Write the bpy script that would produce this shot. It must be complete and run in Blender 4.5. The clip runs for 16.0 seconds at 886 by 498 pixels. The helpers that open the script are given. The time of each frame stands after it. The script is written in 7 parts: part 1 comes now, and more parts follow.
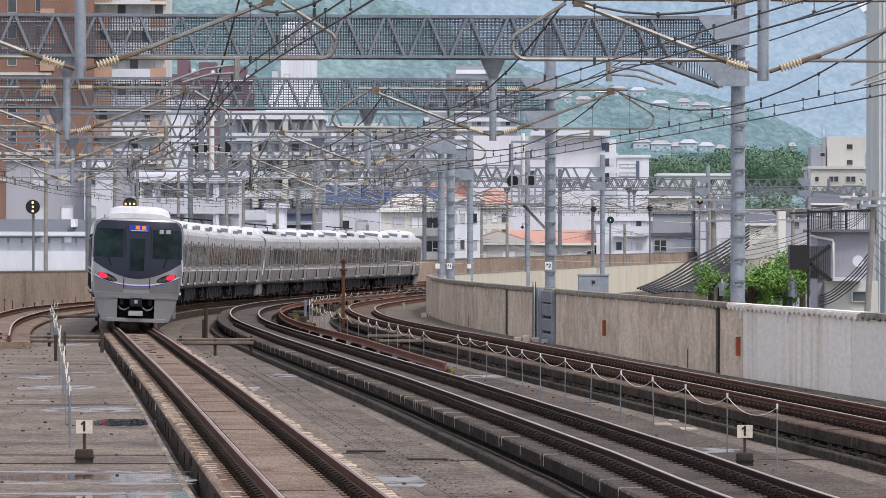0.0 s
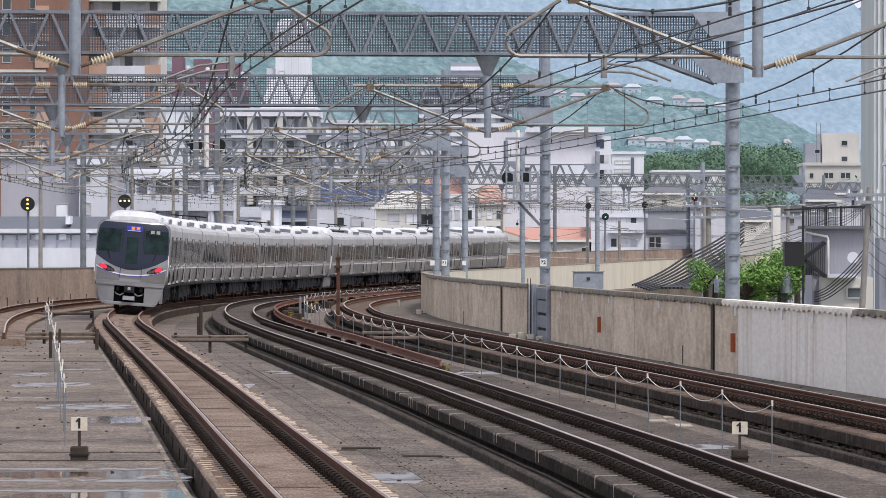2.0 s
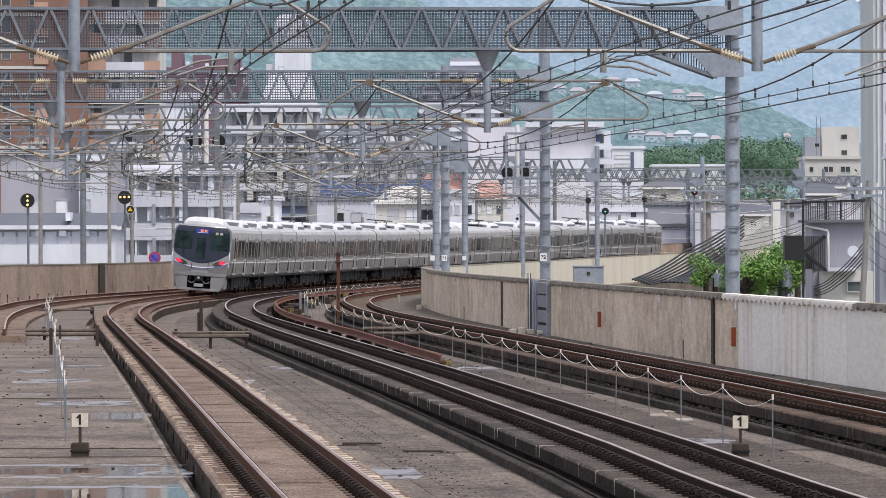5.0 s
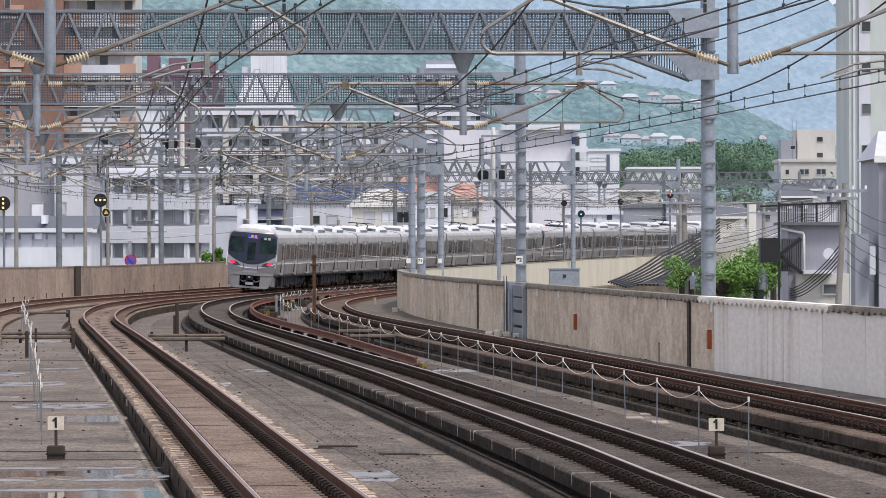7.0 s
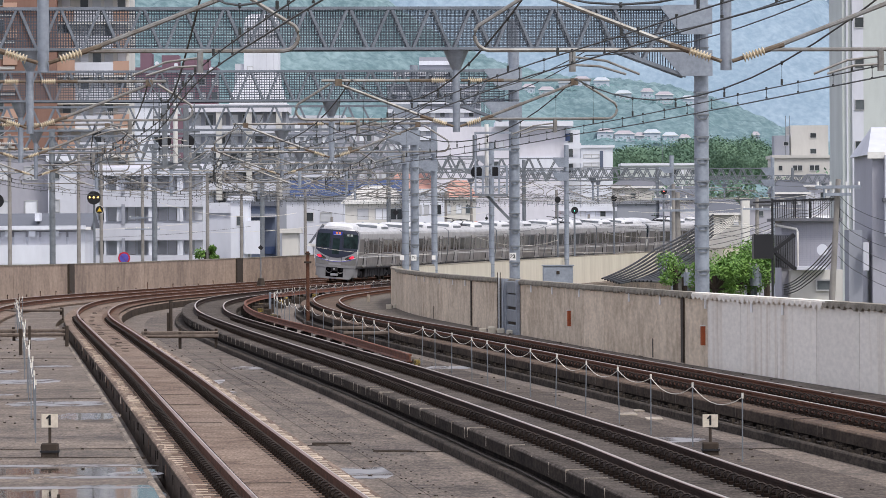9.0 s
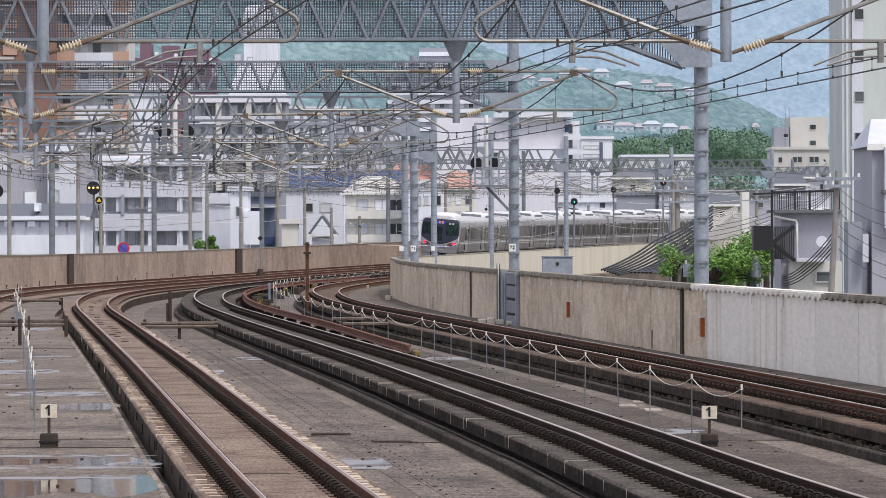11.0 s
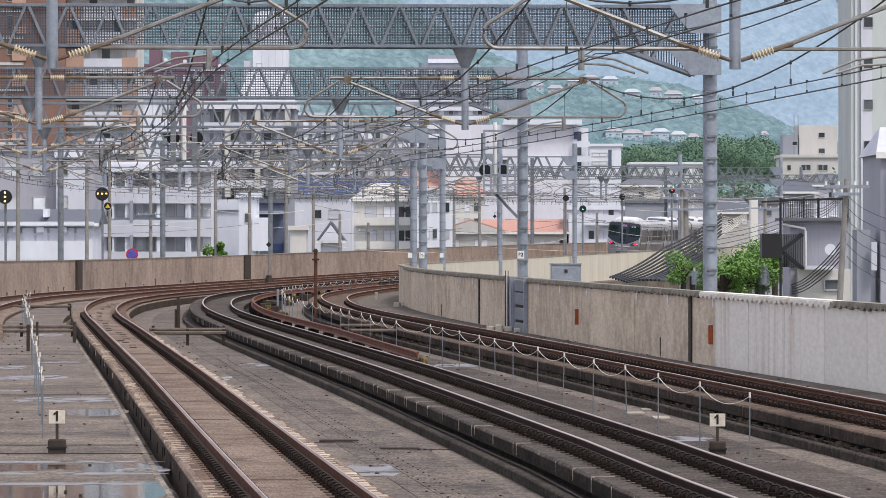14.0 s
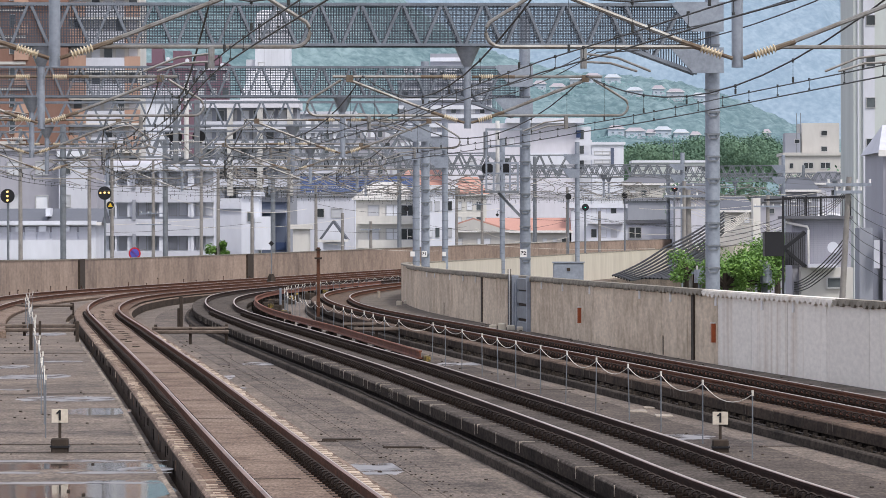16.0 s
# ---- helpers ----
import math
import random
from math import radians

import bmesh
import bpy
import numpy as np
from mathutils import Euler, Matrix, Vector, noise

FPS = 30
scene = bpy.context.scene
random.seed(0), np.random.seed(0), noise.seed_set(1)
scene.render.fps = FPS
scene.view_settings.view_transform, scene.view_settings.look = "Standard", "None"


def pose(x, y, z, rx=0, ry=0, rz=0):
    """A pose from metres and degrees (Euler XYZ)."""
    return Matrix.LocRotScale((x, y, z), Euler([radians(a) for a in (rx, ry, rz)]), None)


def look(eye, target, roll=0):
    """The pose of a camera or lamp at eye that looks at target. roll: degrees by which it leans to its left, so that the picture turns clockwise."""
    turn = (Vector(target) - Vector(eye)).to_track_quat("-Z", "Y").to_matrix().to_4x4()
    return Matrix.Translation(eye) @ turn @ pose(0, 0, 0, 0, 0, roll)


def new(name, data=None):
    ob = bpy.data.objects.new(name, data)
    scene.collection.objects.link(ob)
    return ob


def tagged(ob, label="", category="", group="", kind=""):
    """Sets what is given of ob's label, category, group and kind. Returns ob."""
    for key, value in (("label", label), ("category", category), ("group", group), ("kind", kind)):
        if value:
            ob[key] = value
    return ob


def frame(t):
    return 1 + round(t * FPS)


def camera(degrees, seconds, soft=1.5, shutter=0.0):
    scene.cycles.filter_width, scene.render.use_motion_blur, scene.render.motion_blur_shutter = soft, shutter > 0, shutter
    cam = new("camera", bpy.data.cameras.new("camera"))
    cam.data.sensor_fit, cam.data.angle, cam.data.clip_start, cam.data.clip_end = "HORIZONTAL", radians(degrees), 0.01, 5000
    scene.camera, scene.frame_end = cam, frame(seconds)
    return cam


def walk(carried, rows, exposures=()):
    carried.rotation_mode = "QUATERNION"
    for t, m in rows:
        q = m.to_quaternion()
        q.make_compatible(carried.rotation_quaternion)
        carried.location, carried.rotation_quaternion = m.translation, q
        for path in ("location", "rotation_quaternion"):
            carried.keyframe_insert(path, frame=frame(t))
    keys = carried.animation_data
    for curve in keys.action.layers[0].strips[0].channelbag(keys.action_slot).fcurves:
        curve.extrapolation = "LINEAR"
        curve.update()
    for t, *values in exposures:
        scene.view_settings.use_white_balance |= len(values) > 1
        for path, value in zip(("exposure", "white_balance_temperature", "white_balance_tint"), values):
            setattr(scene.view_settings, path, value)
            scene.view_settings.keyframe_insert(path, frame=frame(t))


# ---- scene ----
# camera: a long lens on a platform's end, turned by hand
cam = camera(9.34, 16.0, soft=0.85)
EYE = Vector((0.0, 0.0, 2.65))


def aim(yaw, pitch, roll):
    a, b = radians(yaw), radians(pitch)
    way = Vector((-math.sin(a) * math.cos(b), math.cos(a) * math.cos(b), math.sin(b)))
    return look(EYE, EYE + 100 * way, roll)


TURNS = [(0, 0.3009, -0.0231, 0.081), (0.5, 0.3278, -0.0623, 0.034), (1, 0.2923, -0.0750, 0.021), (1.5, 0.2587, -0.0731, -0.001),
         (2, 0.2465, -0.0568, 0.035), (2.5, 0.2424, -0.0667, -0.022), (3, 0.2380, -0.0684, -0.046), (3.5, 0.2472, -0.0891, -0.156),
         (4, 0.2564, -0.1017, -0.165), (6.5, 0.1118, -0.1105, -0.158), (7, -0.0074, -0.0806, -0.195), (7.5, -0.0487, -0.0865, -0.230),
         (8, -0.0763, -0.1107, -0.301), (8.5, -0.0785, -0.1182, -0.231), (9, -0.0752, -0.1147, -0.306), (11.5, -0.0741, -0.2216, -0.172),
         (12, -0.0412, -0.2201, -0.183), (12.5, -0.0177, -0.2018, -0.176), (13, -0.0085, -0.1600, -0.187), (13.5, 0.0190, -0.1448, -0.201),
         (14, 0.0094, -0.1372, -0.035), (14.5, -0.0089, -0.1510, -0.038), (15, 0.0000, -0.1325, 0.000), (15.5, 0.0257, -0.1389, -0.077),
         (16, 0.0367, -0.1521, -0.119)]
walk(cam, [(t, aim(y, p, r)) for t, y, p, r in TURNS], exposures=[(0, 0.42), (16, 0.42)])

# light: bright overcast, a weak wide sun high behind the camera's right shoulder
SUN_UP, SUN_TURN = radians(56), radians(142)
world = bpy.data.worlds.new("overcast_sky")
world.use_nodes = True
scene.world = world
wn = world.node_tree
sky = wn.nodes.new("ShaderNodeTexSky")
sky.sky_type, sky.sun_disc, sky.sun_elevation, sky.sun_rotation = "NISHITA", False, SUN_UP, SUN_TURN
sky.air_density, sky.dust_density, sky.ozone_density = 1.0, 6.0, 1.0
veil = wn.nodes.new("ShaderNodeMixRGB")
veil.inputs[0].default_value = 0.65
veil.inputs[2].default_value = (9.3, 9.5, 11.2, 1)
wn.links.new(sky.outputs[0], veil.inputs[1])
wn.links.new(veil.outputs[0], wn.nodes["Background"].inputs[0])
wn.nodes["Background"].inputs[1].default_value = 0.1
sun = new("sun", bpy.data.lights.new("sun", "SUN"))
sun.data.energy, sun.data.angle, sun.data.color = 1.7, radians(12), (1.0, 0.97, 0.93)
sun.matrix_world = look((0, 0, 0), (-math.sin(SUN_TURN) * math.cos(SUN_UP), -math.cos(SUN_TURN) * math.cos(SUN_UP), -math.sin(SUN_UP)))


# ---- materials ----
def mat(name, c, rough=0.7, metal=0.0, c2=None, scale=1.5, fine=20.0, mix=0.5, bump=0.0, vary=0.0, streak=0.0, emit=0.0, spec=0.25, lo=0.55, hi=0.92, deep=1.0, grain=0.45, grit=0.0, gritscale=26.0):
    """A surface with stains at one scale and grain at another; streak draws the stains out downwards."""
    m = bpy.data.materials.new(name)
    m.use_nodes = True
    nt = m.node_tree
    n, ln = nt.nodes, nt.links
    b = n["Principled BSDF"]
    b.inputs["Roughness"].default_value, b.inputs["Metallic"].default_value = rough, metal
    b.inputs["Specular IOR Level"].default_value = spec
    c2 = c2 or tuple(v * 0.6 for v in c)
    geo = n.new("ShaderNodeNewGeometry")
    mp = n.new("ShaderNodeMapping")
    mp.inputs["Scale"].default_value = (1, deep, 1.0 - streak)
    ln.new(geo.outputs["Position"], mp.inputs[0])
    big, small = n.new("ShaderNodeTexNoise"), n.new("ShaderNodeTexNoise")
    big.inputs["Scale"].default_value, big.inputs["Detail"].default_value = scale, 5
    small.inputs["Scale"].default_value, small.inputs["Detail"].default_value = fine, 4
    for t in (big, small):
        ln.new(mp.outputs[0], t.inputs["Vector"])
    add = n.new("ShaderNodeMath")
    add.operation = "MULTIPLY_ADD"
    add.inputs[1].default_value = grain
    ln.new(small.outputs[0], add.inputs[0])
    ln.new(big.outputs[0], add.inputs[2])
    ramp = n.new("ShaderNodeMapRange")
    ramp.inputs["From Min"].default_value, ramp.inputs["From Max"].default_value = lo, hi
    ramp.inputs["To Max"].default_value = mix
    ln.new(add.outputs[0], ramp.inputs[0])
    mx = n.new("ShaderNodeMixRGB")
    mx.inputs[1].default_value, mx.inputs[2].default_value = (*c, 1), (*c2, 1)
    ln.new(ramp.outputs[0], mx.inputs[0])
    out = mx.outputs[0]
    for t in (big, small):
        t.inputs["Roughness"].default_value = 0.6
    if grit:
        gm = n.new("ShaderNodeMapping")
        gm.inputs["Scale"].default_value = (1, 0.16, 0.8)
        ln.new(geo.outputs["Position"], gm.inputs[0])
        gn = n.new("ShaderNodeTexNoise")
        gn.inputs["Scale"].default_value, gn.inputs["Detail"].default_value = gritscale, 3
        ln.new(gm.outputs[0], gn.inputs["Vector"])
        gr = n.new("ShaderNodeMapRange")
        gr.inputs["From Min"].default_value, gr.inputs["From Max"].default_value = 0.32, 0.68
        gr.inputs["To Min"].default_value, gr.inputs["To Max"].default_value = 1 - grit, 1 + grit
        ln.new(gn.outputs[0], gr.inputs[0])
        gh = n.new("ShaderNodeHueSaturation")
        ln.new(gr.outputs[0], gh.inputs["Value"])
        ln.new(out, gh.inputs["Color"])
        out = gh.outputs[0]
    if vary:
        oi = n.new("ShaderNodeObjectInfo")
        hs = n.new("ShaderNodeHueSaturation")
        mr = n.new("ShaderNodeMapRange")
        mr.inputs["To Min"].default_value, mr.inputs["To Max"].default_value = 1 - vary, 1 + vary
        ln.new(oi.outputs["Random"], mr.inputs[0])
        ln.new(mr.outputs[0], hs.inputs["Value"])
        ln.new(out, hs.inputs["Color"])
        out = hs.outputs[0]
    ln.new(out, b.inputs["Base Color"])
    if bump:
        bp = n.new("ShaderNodeBump")
        bp.inputs["Strength"].default_value, bp.inputs["Distance"].default_value = bump, 0.02
        ln.new(add.outputs[0], bp.inputs["Height"])
        ln.new(bp.outputs[0], b.inputs["Normal"])
    if emit:
        b.inputs["Emission Color"].default_value = (*c, 1)
        b.inputs["Emission Strength"].default_value = emit
    return m


M = {}
M["deck"] = mat("deck_concrete", (0.19, 0.15, 0.117), 0.7, c2=(0.055, 0.044, 0.036), scale=0.45, fine=3.2, mix=0.95, bump=0.3, spec=0.12, grain=1.0, lo=0.8, hi=1.3, deep=0.7, grit=0.42)
M["deckgrey"] = mat("grey_deck_concrete", (0.165, 0.133, 0.109), 0.75, c2=(0.043, 0.036, 0.031), scale=0.5, fine=3.6, mix=0.95, bump=0.3, spec=0.08, grain=1.0, lo=0.8, hi=1.3, deep=0.7, grit=0.45)
M["slab"] = mat("rust_stained_slab", (0.225, 0.168, 0.13), 0.85, c2=(0.095, 0.062, 0.046), scale=0.5, fine=3.4, grain=1.0, lo=0.82, hi=1.3, mix=0.95, bump=0.4, spec=0.08, deep=0.7, grit=0.38)
M["rustband"] = mat("rust_washed_concrete", (0.17, 0.112, 0.08), 0.85, c2=(0.07, 0.045, 0.033), scale=0.8, fine=4, grain=1.0, lo=0.74, hi=1.28, mix=0.95, bump=0.4, spec=0.08, deep=0.5, grit=0.25)
M["darkslab"] = mat("dark_plinth_slab", (0.052, 0.041, 0.033), 0.9, c2=(0.016, 0.013, 0.011), scale=0.9, fine=5, mix=0.95, bump=0.5, spec=0.04, grain=0.9, lo=0.7, hi=1.2, deep=0.5, grit=0.38)
# gutter grime, with the gap's shade painted in as near-black
M["gap"] = mat("gutter_grime_and_shade", (0.04, 0.032, 0.026), 0.95, c2=(0.012, 0.01, 0.009), scale=2, fine=14, mix=1.0, bump=0.6, spec=0.02, grain=0.9, lo=0.6, hi=1.1)
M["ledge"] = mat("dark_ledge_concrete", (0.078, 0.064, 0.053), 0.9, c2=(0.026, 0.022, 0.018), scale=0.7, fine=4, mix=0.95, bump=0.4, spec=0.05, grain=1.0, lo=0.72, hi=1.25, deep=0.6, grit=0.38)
M["deckdark"] = mat("dark_strip_concrete", (0.112, 0.089, 0.071), 0.75, c2=(0.036, 0.028, 0.023), scale=0.5, fine=3.6, mix=0.95, bump=0.3, spec=0.08, grain=1.0, lo=0.8, hi=1.3, deep=0.7, grit=0.45)
M["drail"] = mat("rust_brown_rail_web", (0.15, 0.066, 0.04), 0.9, c2=(0.06, 0.03, 0.02), scale=3, fine=30, mix=0.8, spec=0.08, grit=0.2)
M["sootslab"] = mat("soot_grey_slab", (0.112, 0.094, 0.081), 0.9, c2=(0.032, 0.027, 0.023), scale=0.6, fine=4, mix=0.95, bump=0.5, spec=0.04, grain=1.0, lo=0.74, hi=1.3, deep=0.7, grit=0.38)
M["midslab"] = mat("grey_track_slab", (0.165, 0.14, 0.115), 0.85, c2=(0.065, 0.054, 0.045), scale=0.6, fine=4, mix=0.95, bump=0.4, spec=0.08, grain=1.0, lo=0.74, hi=1.3, deep=0.7, grit=0.25)
M["brownslab"] = mat("brown_track_slab", (0.15, 0.105, 0.075), 0.85, c2=(0.055, 0.037, 0.028), scale=0.8, fine=4, mix=0.95, bump=0.5, spec=0.08, grain=0.9, lo=0.7, hi=1.2, deep=0.6, grit=0.28)
M["rail"] = mat("rusty_rail_web", (0.13, 0.062, 0.04), 0.9, c2=(0.045, 0.025, 0.018), scale=3, fine=30, mix=0.8, spec=0.08, grit=0.2)
M["rustrail"] = mat("bright_rust", (0.2, 0.075, 0.04), 0.8, 0.1, c2=(0.09, 0.04, 0.03), scale=2, fine=25, mix=0.9)
M["head"] = mat("polished_rail_head", (0.47, 0.42, 0.37), 0.42, 0.5, c2=(0.24, 0.2, 0.17), scale=1, fine=12, mix=0.6, deep=0.2)
M["dplinth"] = mat("brown_grey_plinth", (0.085, 0.064, 0.049), 0.9, c2=(0.028, 0.022, 0.018), scale=0.7, fine=4, mix=0.95, bump=0.4, spec=0.05, grain=1.0, lo=0.7, hi=1.25, deep=0.6, grit=0.25)
M["sootrail"] = mat("sooty_rail_web", (0.042, 0.024, 0.018), 0.9, c2=(0.014, 0.01, 0.008), scale=3, fine=30, mix=0.8, spec=0.08)
M["brownhead"] = mat("rust_worn_rail_head", (0.26, 0.165, 0.125), 0.5, 0.3, c2=(0.1, 0.06, 0.045), scale=1.5, fine=12, mix=0.9, deep=0.2)
M["clip"] = mat("fastener_steel", (0.05, 0.037, 0.03), 0.65, c2=(0.016, 0.012, 0.01), scale=4, fine=30, mix=0.8, spec=0.2)
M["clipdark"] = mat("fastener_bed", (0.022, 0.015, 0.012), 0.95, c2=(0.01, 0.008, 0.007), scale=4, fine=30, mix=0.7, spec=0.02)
M["sleeper"] = mat("pale_sleeper_end", (0.5, 0.41, 0.315), 0.8, c2=(0.3, 0.23, 0.17), scale=3, fine=20, mix=0.7, vary=0.3)
M["wallnear"] = mat("weathered_parapet", (0.62, 0.515, 0.39), 0.85, c2=(0.34, 0.262, 0.18), scale=0.35, fine=2.6, mix=0.95, bump=0.3, streak=0.35, vary=0.08, deep=0.5, grain=1.0, lo=0.86, hi=1.3, grit=0.12, gritscale=14)
M["wallwhite"] = mat("pale_parapet", (0.77, 0.725, 0.65), 0.8, c2=(0.44, 0.33, 0.22), scale=0.35, fine=3.2, mix=0.9, bump=0.2, streak=0.95, vary=0.04, deep=0.5, grain=0.8, lo=0.93, hi=1.25, grit=0.07, gritscale=14)
M["wallout"] = mat("cream_parapet_outside", (0.6, 0.55, 0.45), 0.8, c2=(0.46, 0.41, 0.33), scale=0.5, fine=4, mix=0.7, streak=0.8)
M["wallfar"] = mat("brown_streaked_parapet", (0.36, 0.275, 0.215), 0.85, c2=(0.2, 0.15, 0.12), scale=0.25, fine=1.8, mix=0.95, streak=0.45, vary=0.1, deep=0.6, grain=0.9, lo=0.8, hi=1.25, grit=0.12, gritscale=8)
M["signyellow"] = mat("warning_yellow", (0.75, 0.5, 0.04), 0.5)
M["cap"] = mat("dirty_coping", (0.3, 0.27, 0.22), 0.9, c2=(0.13, 0.115, 0.09), scale=2, fine=10, mix=0.9)
M["paleconc"] = mat("pale_concrete", (0.4, 0.35, 0.29), 0.85, c2=(0.2, 0.165, 0.13), scale=2, fine=12, mix=0.9, grit=0.2)
M["alu"] = mat("window_aluminium", (0.5, 0.5, 0.5), 0.5, 0.4)
M["rope"] = mat("white_chain", (0.72, 0.68, 0.6), 0.6)
M["lip"] = mat("worn_gutter_lip", (0.27, 0.22, 0.175), 0.9, c2=(0.07, 0.056, 0.045), scale=0.9, fine=5, mix=1.0, grain=1.0, lo=0.85, hi=1.2, grit=0.38)
M["galv"] = mat("galvanised_steel", (0.325, 0.36, 0.41), 0.5, 0.35, c2=(0.2, 0.22, 0.255), scale=1.5, fine=12, mix=0.8)
M["galvdark"] = mat("weathered_steel", (0.22, 0.24, 0.26), 0.6, 0.3, c2=(0.13, 0.14, 0.15), scale=2, fine=15, mix=0.7)
M["truss"] = mat("weathered_truss_steel", (0.215, 0.24, 0.275), 0.55, 0.3, c2=(0.12, 0.135, 0.155), scale=2, fine=12, mix=0.8)
M["mesh"] = mat("wire_mesh_steel", (0.1, 0.115, 0.14), 0.6, 0.4)
M["wire"] = mat("dark_wire", (0.05, 0.052, 0.05), 0.6, 0.2)
M["tube"] = mat("arm_tube", (0.3, 0.3, 0.29), 0.5, 0.4, c2=(0.16, 0.13, 0.1), scale=3, fine=20, mix=0.8)
M["rusttube"] = mat("rust_bitten_fitting", (0.2, 0.165, 0.125), 0.8, 0.2, c2=(0.12, 0.08, 0.055), scale=6, fine=30, mix=0.9)
M["porc"] = mat("cream_porcelain", (0.62, 0.54, 0.4), 0.35, c2=(0.45, 0.36, 0.24), scale=6, fine=30, mix=0.7)
M["porcgrey"] = mat("grey_porcelain", (0.5, 0.49, 0.47), 0.35, c2=(0.35, 0.34, 0.32), scale=6, fine=30, mix=0.7)
M["white"] = mat("white_paint", (0.78, 0.77, 0.75), 0.5, c2=(0.6, 0.58, 0.54), scale=2, fine=10, mix=0.6)
M["black"] = mat("black_paint", (0.02, 0.02, 0.022), 0.5)
M["rubber"] = mat("black_rubber", (0.03, 0.03, 0.03), 0.8)
M["under"] = mat("underfloor_grime", (0.03, 0.028, 0.03), 0.8, 0.1, c2=(0.01, 0.01, 0.012), scale=2, fine=9, mix=0.8)
M["roofsheet"] = mat("dusty_grey_roof_sheet", (0.47, 0.465, 0.47), 0.55, c2=(0.28, 0.275, 0.28), scale=1.2, fine=8, mix=0.8)
M["steel"] = mat("brushed_stainless_side", (0.6, 0.58, 0.57), 0.32, 0.65, c2=(0.36, 0.345, 0.335), scale=0.9, fine=9, mix=0.8)
M["roof"] = mat("pale_roof", (0.66, 0.66, 0.67), 0.6, c2=(0.4, 0.4, 0.42), scale=1.5, fine=9, mix=0.7)
M["belt"] = mat("brown_window_belt", (0.21, 0.19, 0.18), 0.3, 0.4, c2=(0.14, 0.125, 0.115), scale=1, fine=10, mix=0.6)
M["glass"] = mat("train_glass", (0.02, 0.024, 0.024), 0.05, 0.0, c2=(0.035, 0.04, 0.04), scale=0.8, fine=4, spec=0.5)
M["navy"] = mat("dark_navy_mask", (0.02, 0.025, 0.045), 0.3, c2=(0.024, 0.028, 0.046), spec=0.3)
M["cabglass"] = mat("cab_window_glass", (0.006, 0.011, 0.012), 0.06, c2=(0.022, 0.042, 0.042), scale=1.6, fine=4, mix=1.0, spec=0.1)
M["silver"] = mat("silver_nose_paint", (0.36, 0.36, 0.37), 0.3, 0.6, c2=(0.29, 0.29, 0.3), scale=1, fine=8)
M["skirt"] = mat("grey_skirt", (0.235, 0.235, 0.24), 0.5, 0.1, c2=(0.17, 0.17, 0.175), scale=2, fine=10)
M["red"] = mat("lit_tail_lamp", (0.95, 0.02, 0.05), 0.4, emit=1.1)
M["lens"] = mat("unlit_lamp", (0.12, 0.1, 0.075), 0.2)
M["led"] = mat("blue_display", (0.02, 0.03, 0.25), 0.4, emit=0.35)
M["ledw"] = mat("white_display", (0.4, 0.45, 0.6), 0.4, emit=0.15)
M["ledorange"] = mat("orange_display", (0.7, 0.22, 0.06), 0.4, emit=0.2)
M["ledgrey"] = mat("dim_display", (0.3, 0.34, 0.33), 0.4, emit=0.1)
M["nosegrey"] = mat("grey_lower_nose", (0.24, 0.235, 0.225), 0.35, 0.5, c2=(0.17, 0.165, 0.155), scale=1, fine=8)
M["recess"] = mat("black_recess_shade", (0.008, 0.008, 0.009), 0.9, spec=0.02)
M["blueline"] = mat("blue_trim", (0.1, 0.1, 0.45), 0.4)

# ---- the line of the railway: distance along track B, offset to its right, height over rail ----
DS = 5.0
S0 = -60.0
_s = np.arange(S0, 780.0, DS)
_k = np.interp(_s, [0, 60, 90, 120, 150, 180, 210, 250, 300, 350, 400, 500, 650],
               [0.23e-3, -0.14e-3, 0.04e-3, -0.12e-3, 1.3e-3, 1.2e-3, 1.08e-3, 1.19e-3, 1.14e-3, 1.22e-3, 1.17e-3, 0.55e-3, 0.0])
_k[_s < 0] = 0
_th = -0.0824 + np.concatenate([[0], np.cumsum(_k[:-1]) * DS])
_x = np.concatenate([[0], np.cumsum(np.sin(_th[:-1]) * DS)])
_y = np.concatenate([[0], np.cumsum(np.cos(_th[:-1]) * DS)])
_x += -0.19 - np.interp(0, _s, _x)
_y += 42.0 - np.interp(0, _s, _y)


def cant(s):
    """Slope of the tracks across the line: the curve leans to the right."""
    return math.tan(radians(float(np.interp(s, [115, 175, 520, 640], [0.0, 4.5, 4.5, 0.0]))))


def grade(s):
    """Height of the tracks: a shallow dip in the curve, then a climb."""
    return float(np.interp(s, [190, 215, 250, 280, 310, 335, 377, 411, 447, 520, 640, 780], [0.0, -0.08, -0.21, -0.26, -0.24, -0.19, 0.0, 0.22, 0.42, 0.8, 1.4, 2.1]))


def wire_grade(s):
    """The overhead line climbs evenly."""
    return max(0.0, s - 275.0) * 0.0038


def at(s, off=0.0, z=0.0):
    t = np.interp(s, _s, _th)
    return Vector((np.interp(s, _s, _x) + off * math.cos(t), np.interp(s, _s, _y) - off * math.sin(t), z + (grade(s) if z < 3.0 else wire_grade(s))))


def turn(s):
    return float(np.interp(s, _s, _th))


def frame_at(s, off=0.0, z=0.0):
    """A pose on the line: x to the right of the track, y along it."""
    return Matrix.Translation(at(s, off, z)) @ Matrix.Rotation(-turn(s), 4, "Z")


def off_c(s):
    return float(np.interp(s, [18, 28, 40, 68, 118, 178, 218, 260], [4.74, 4.85, 4.85, 4.8, 4.5, 4.4, 4.2, 3.9]))


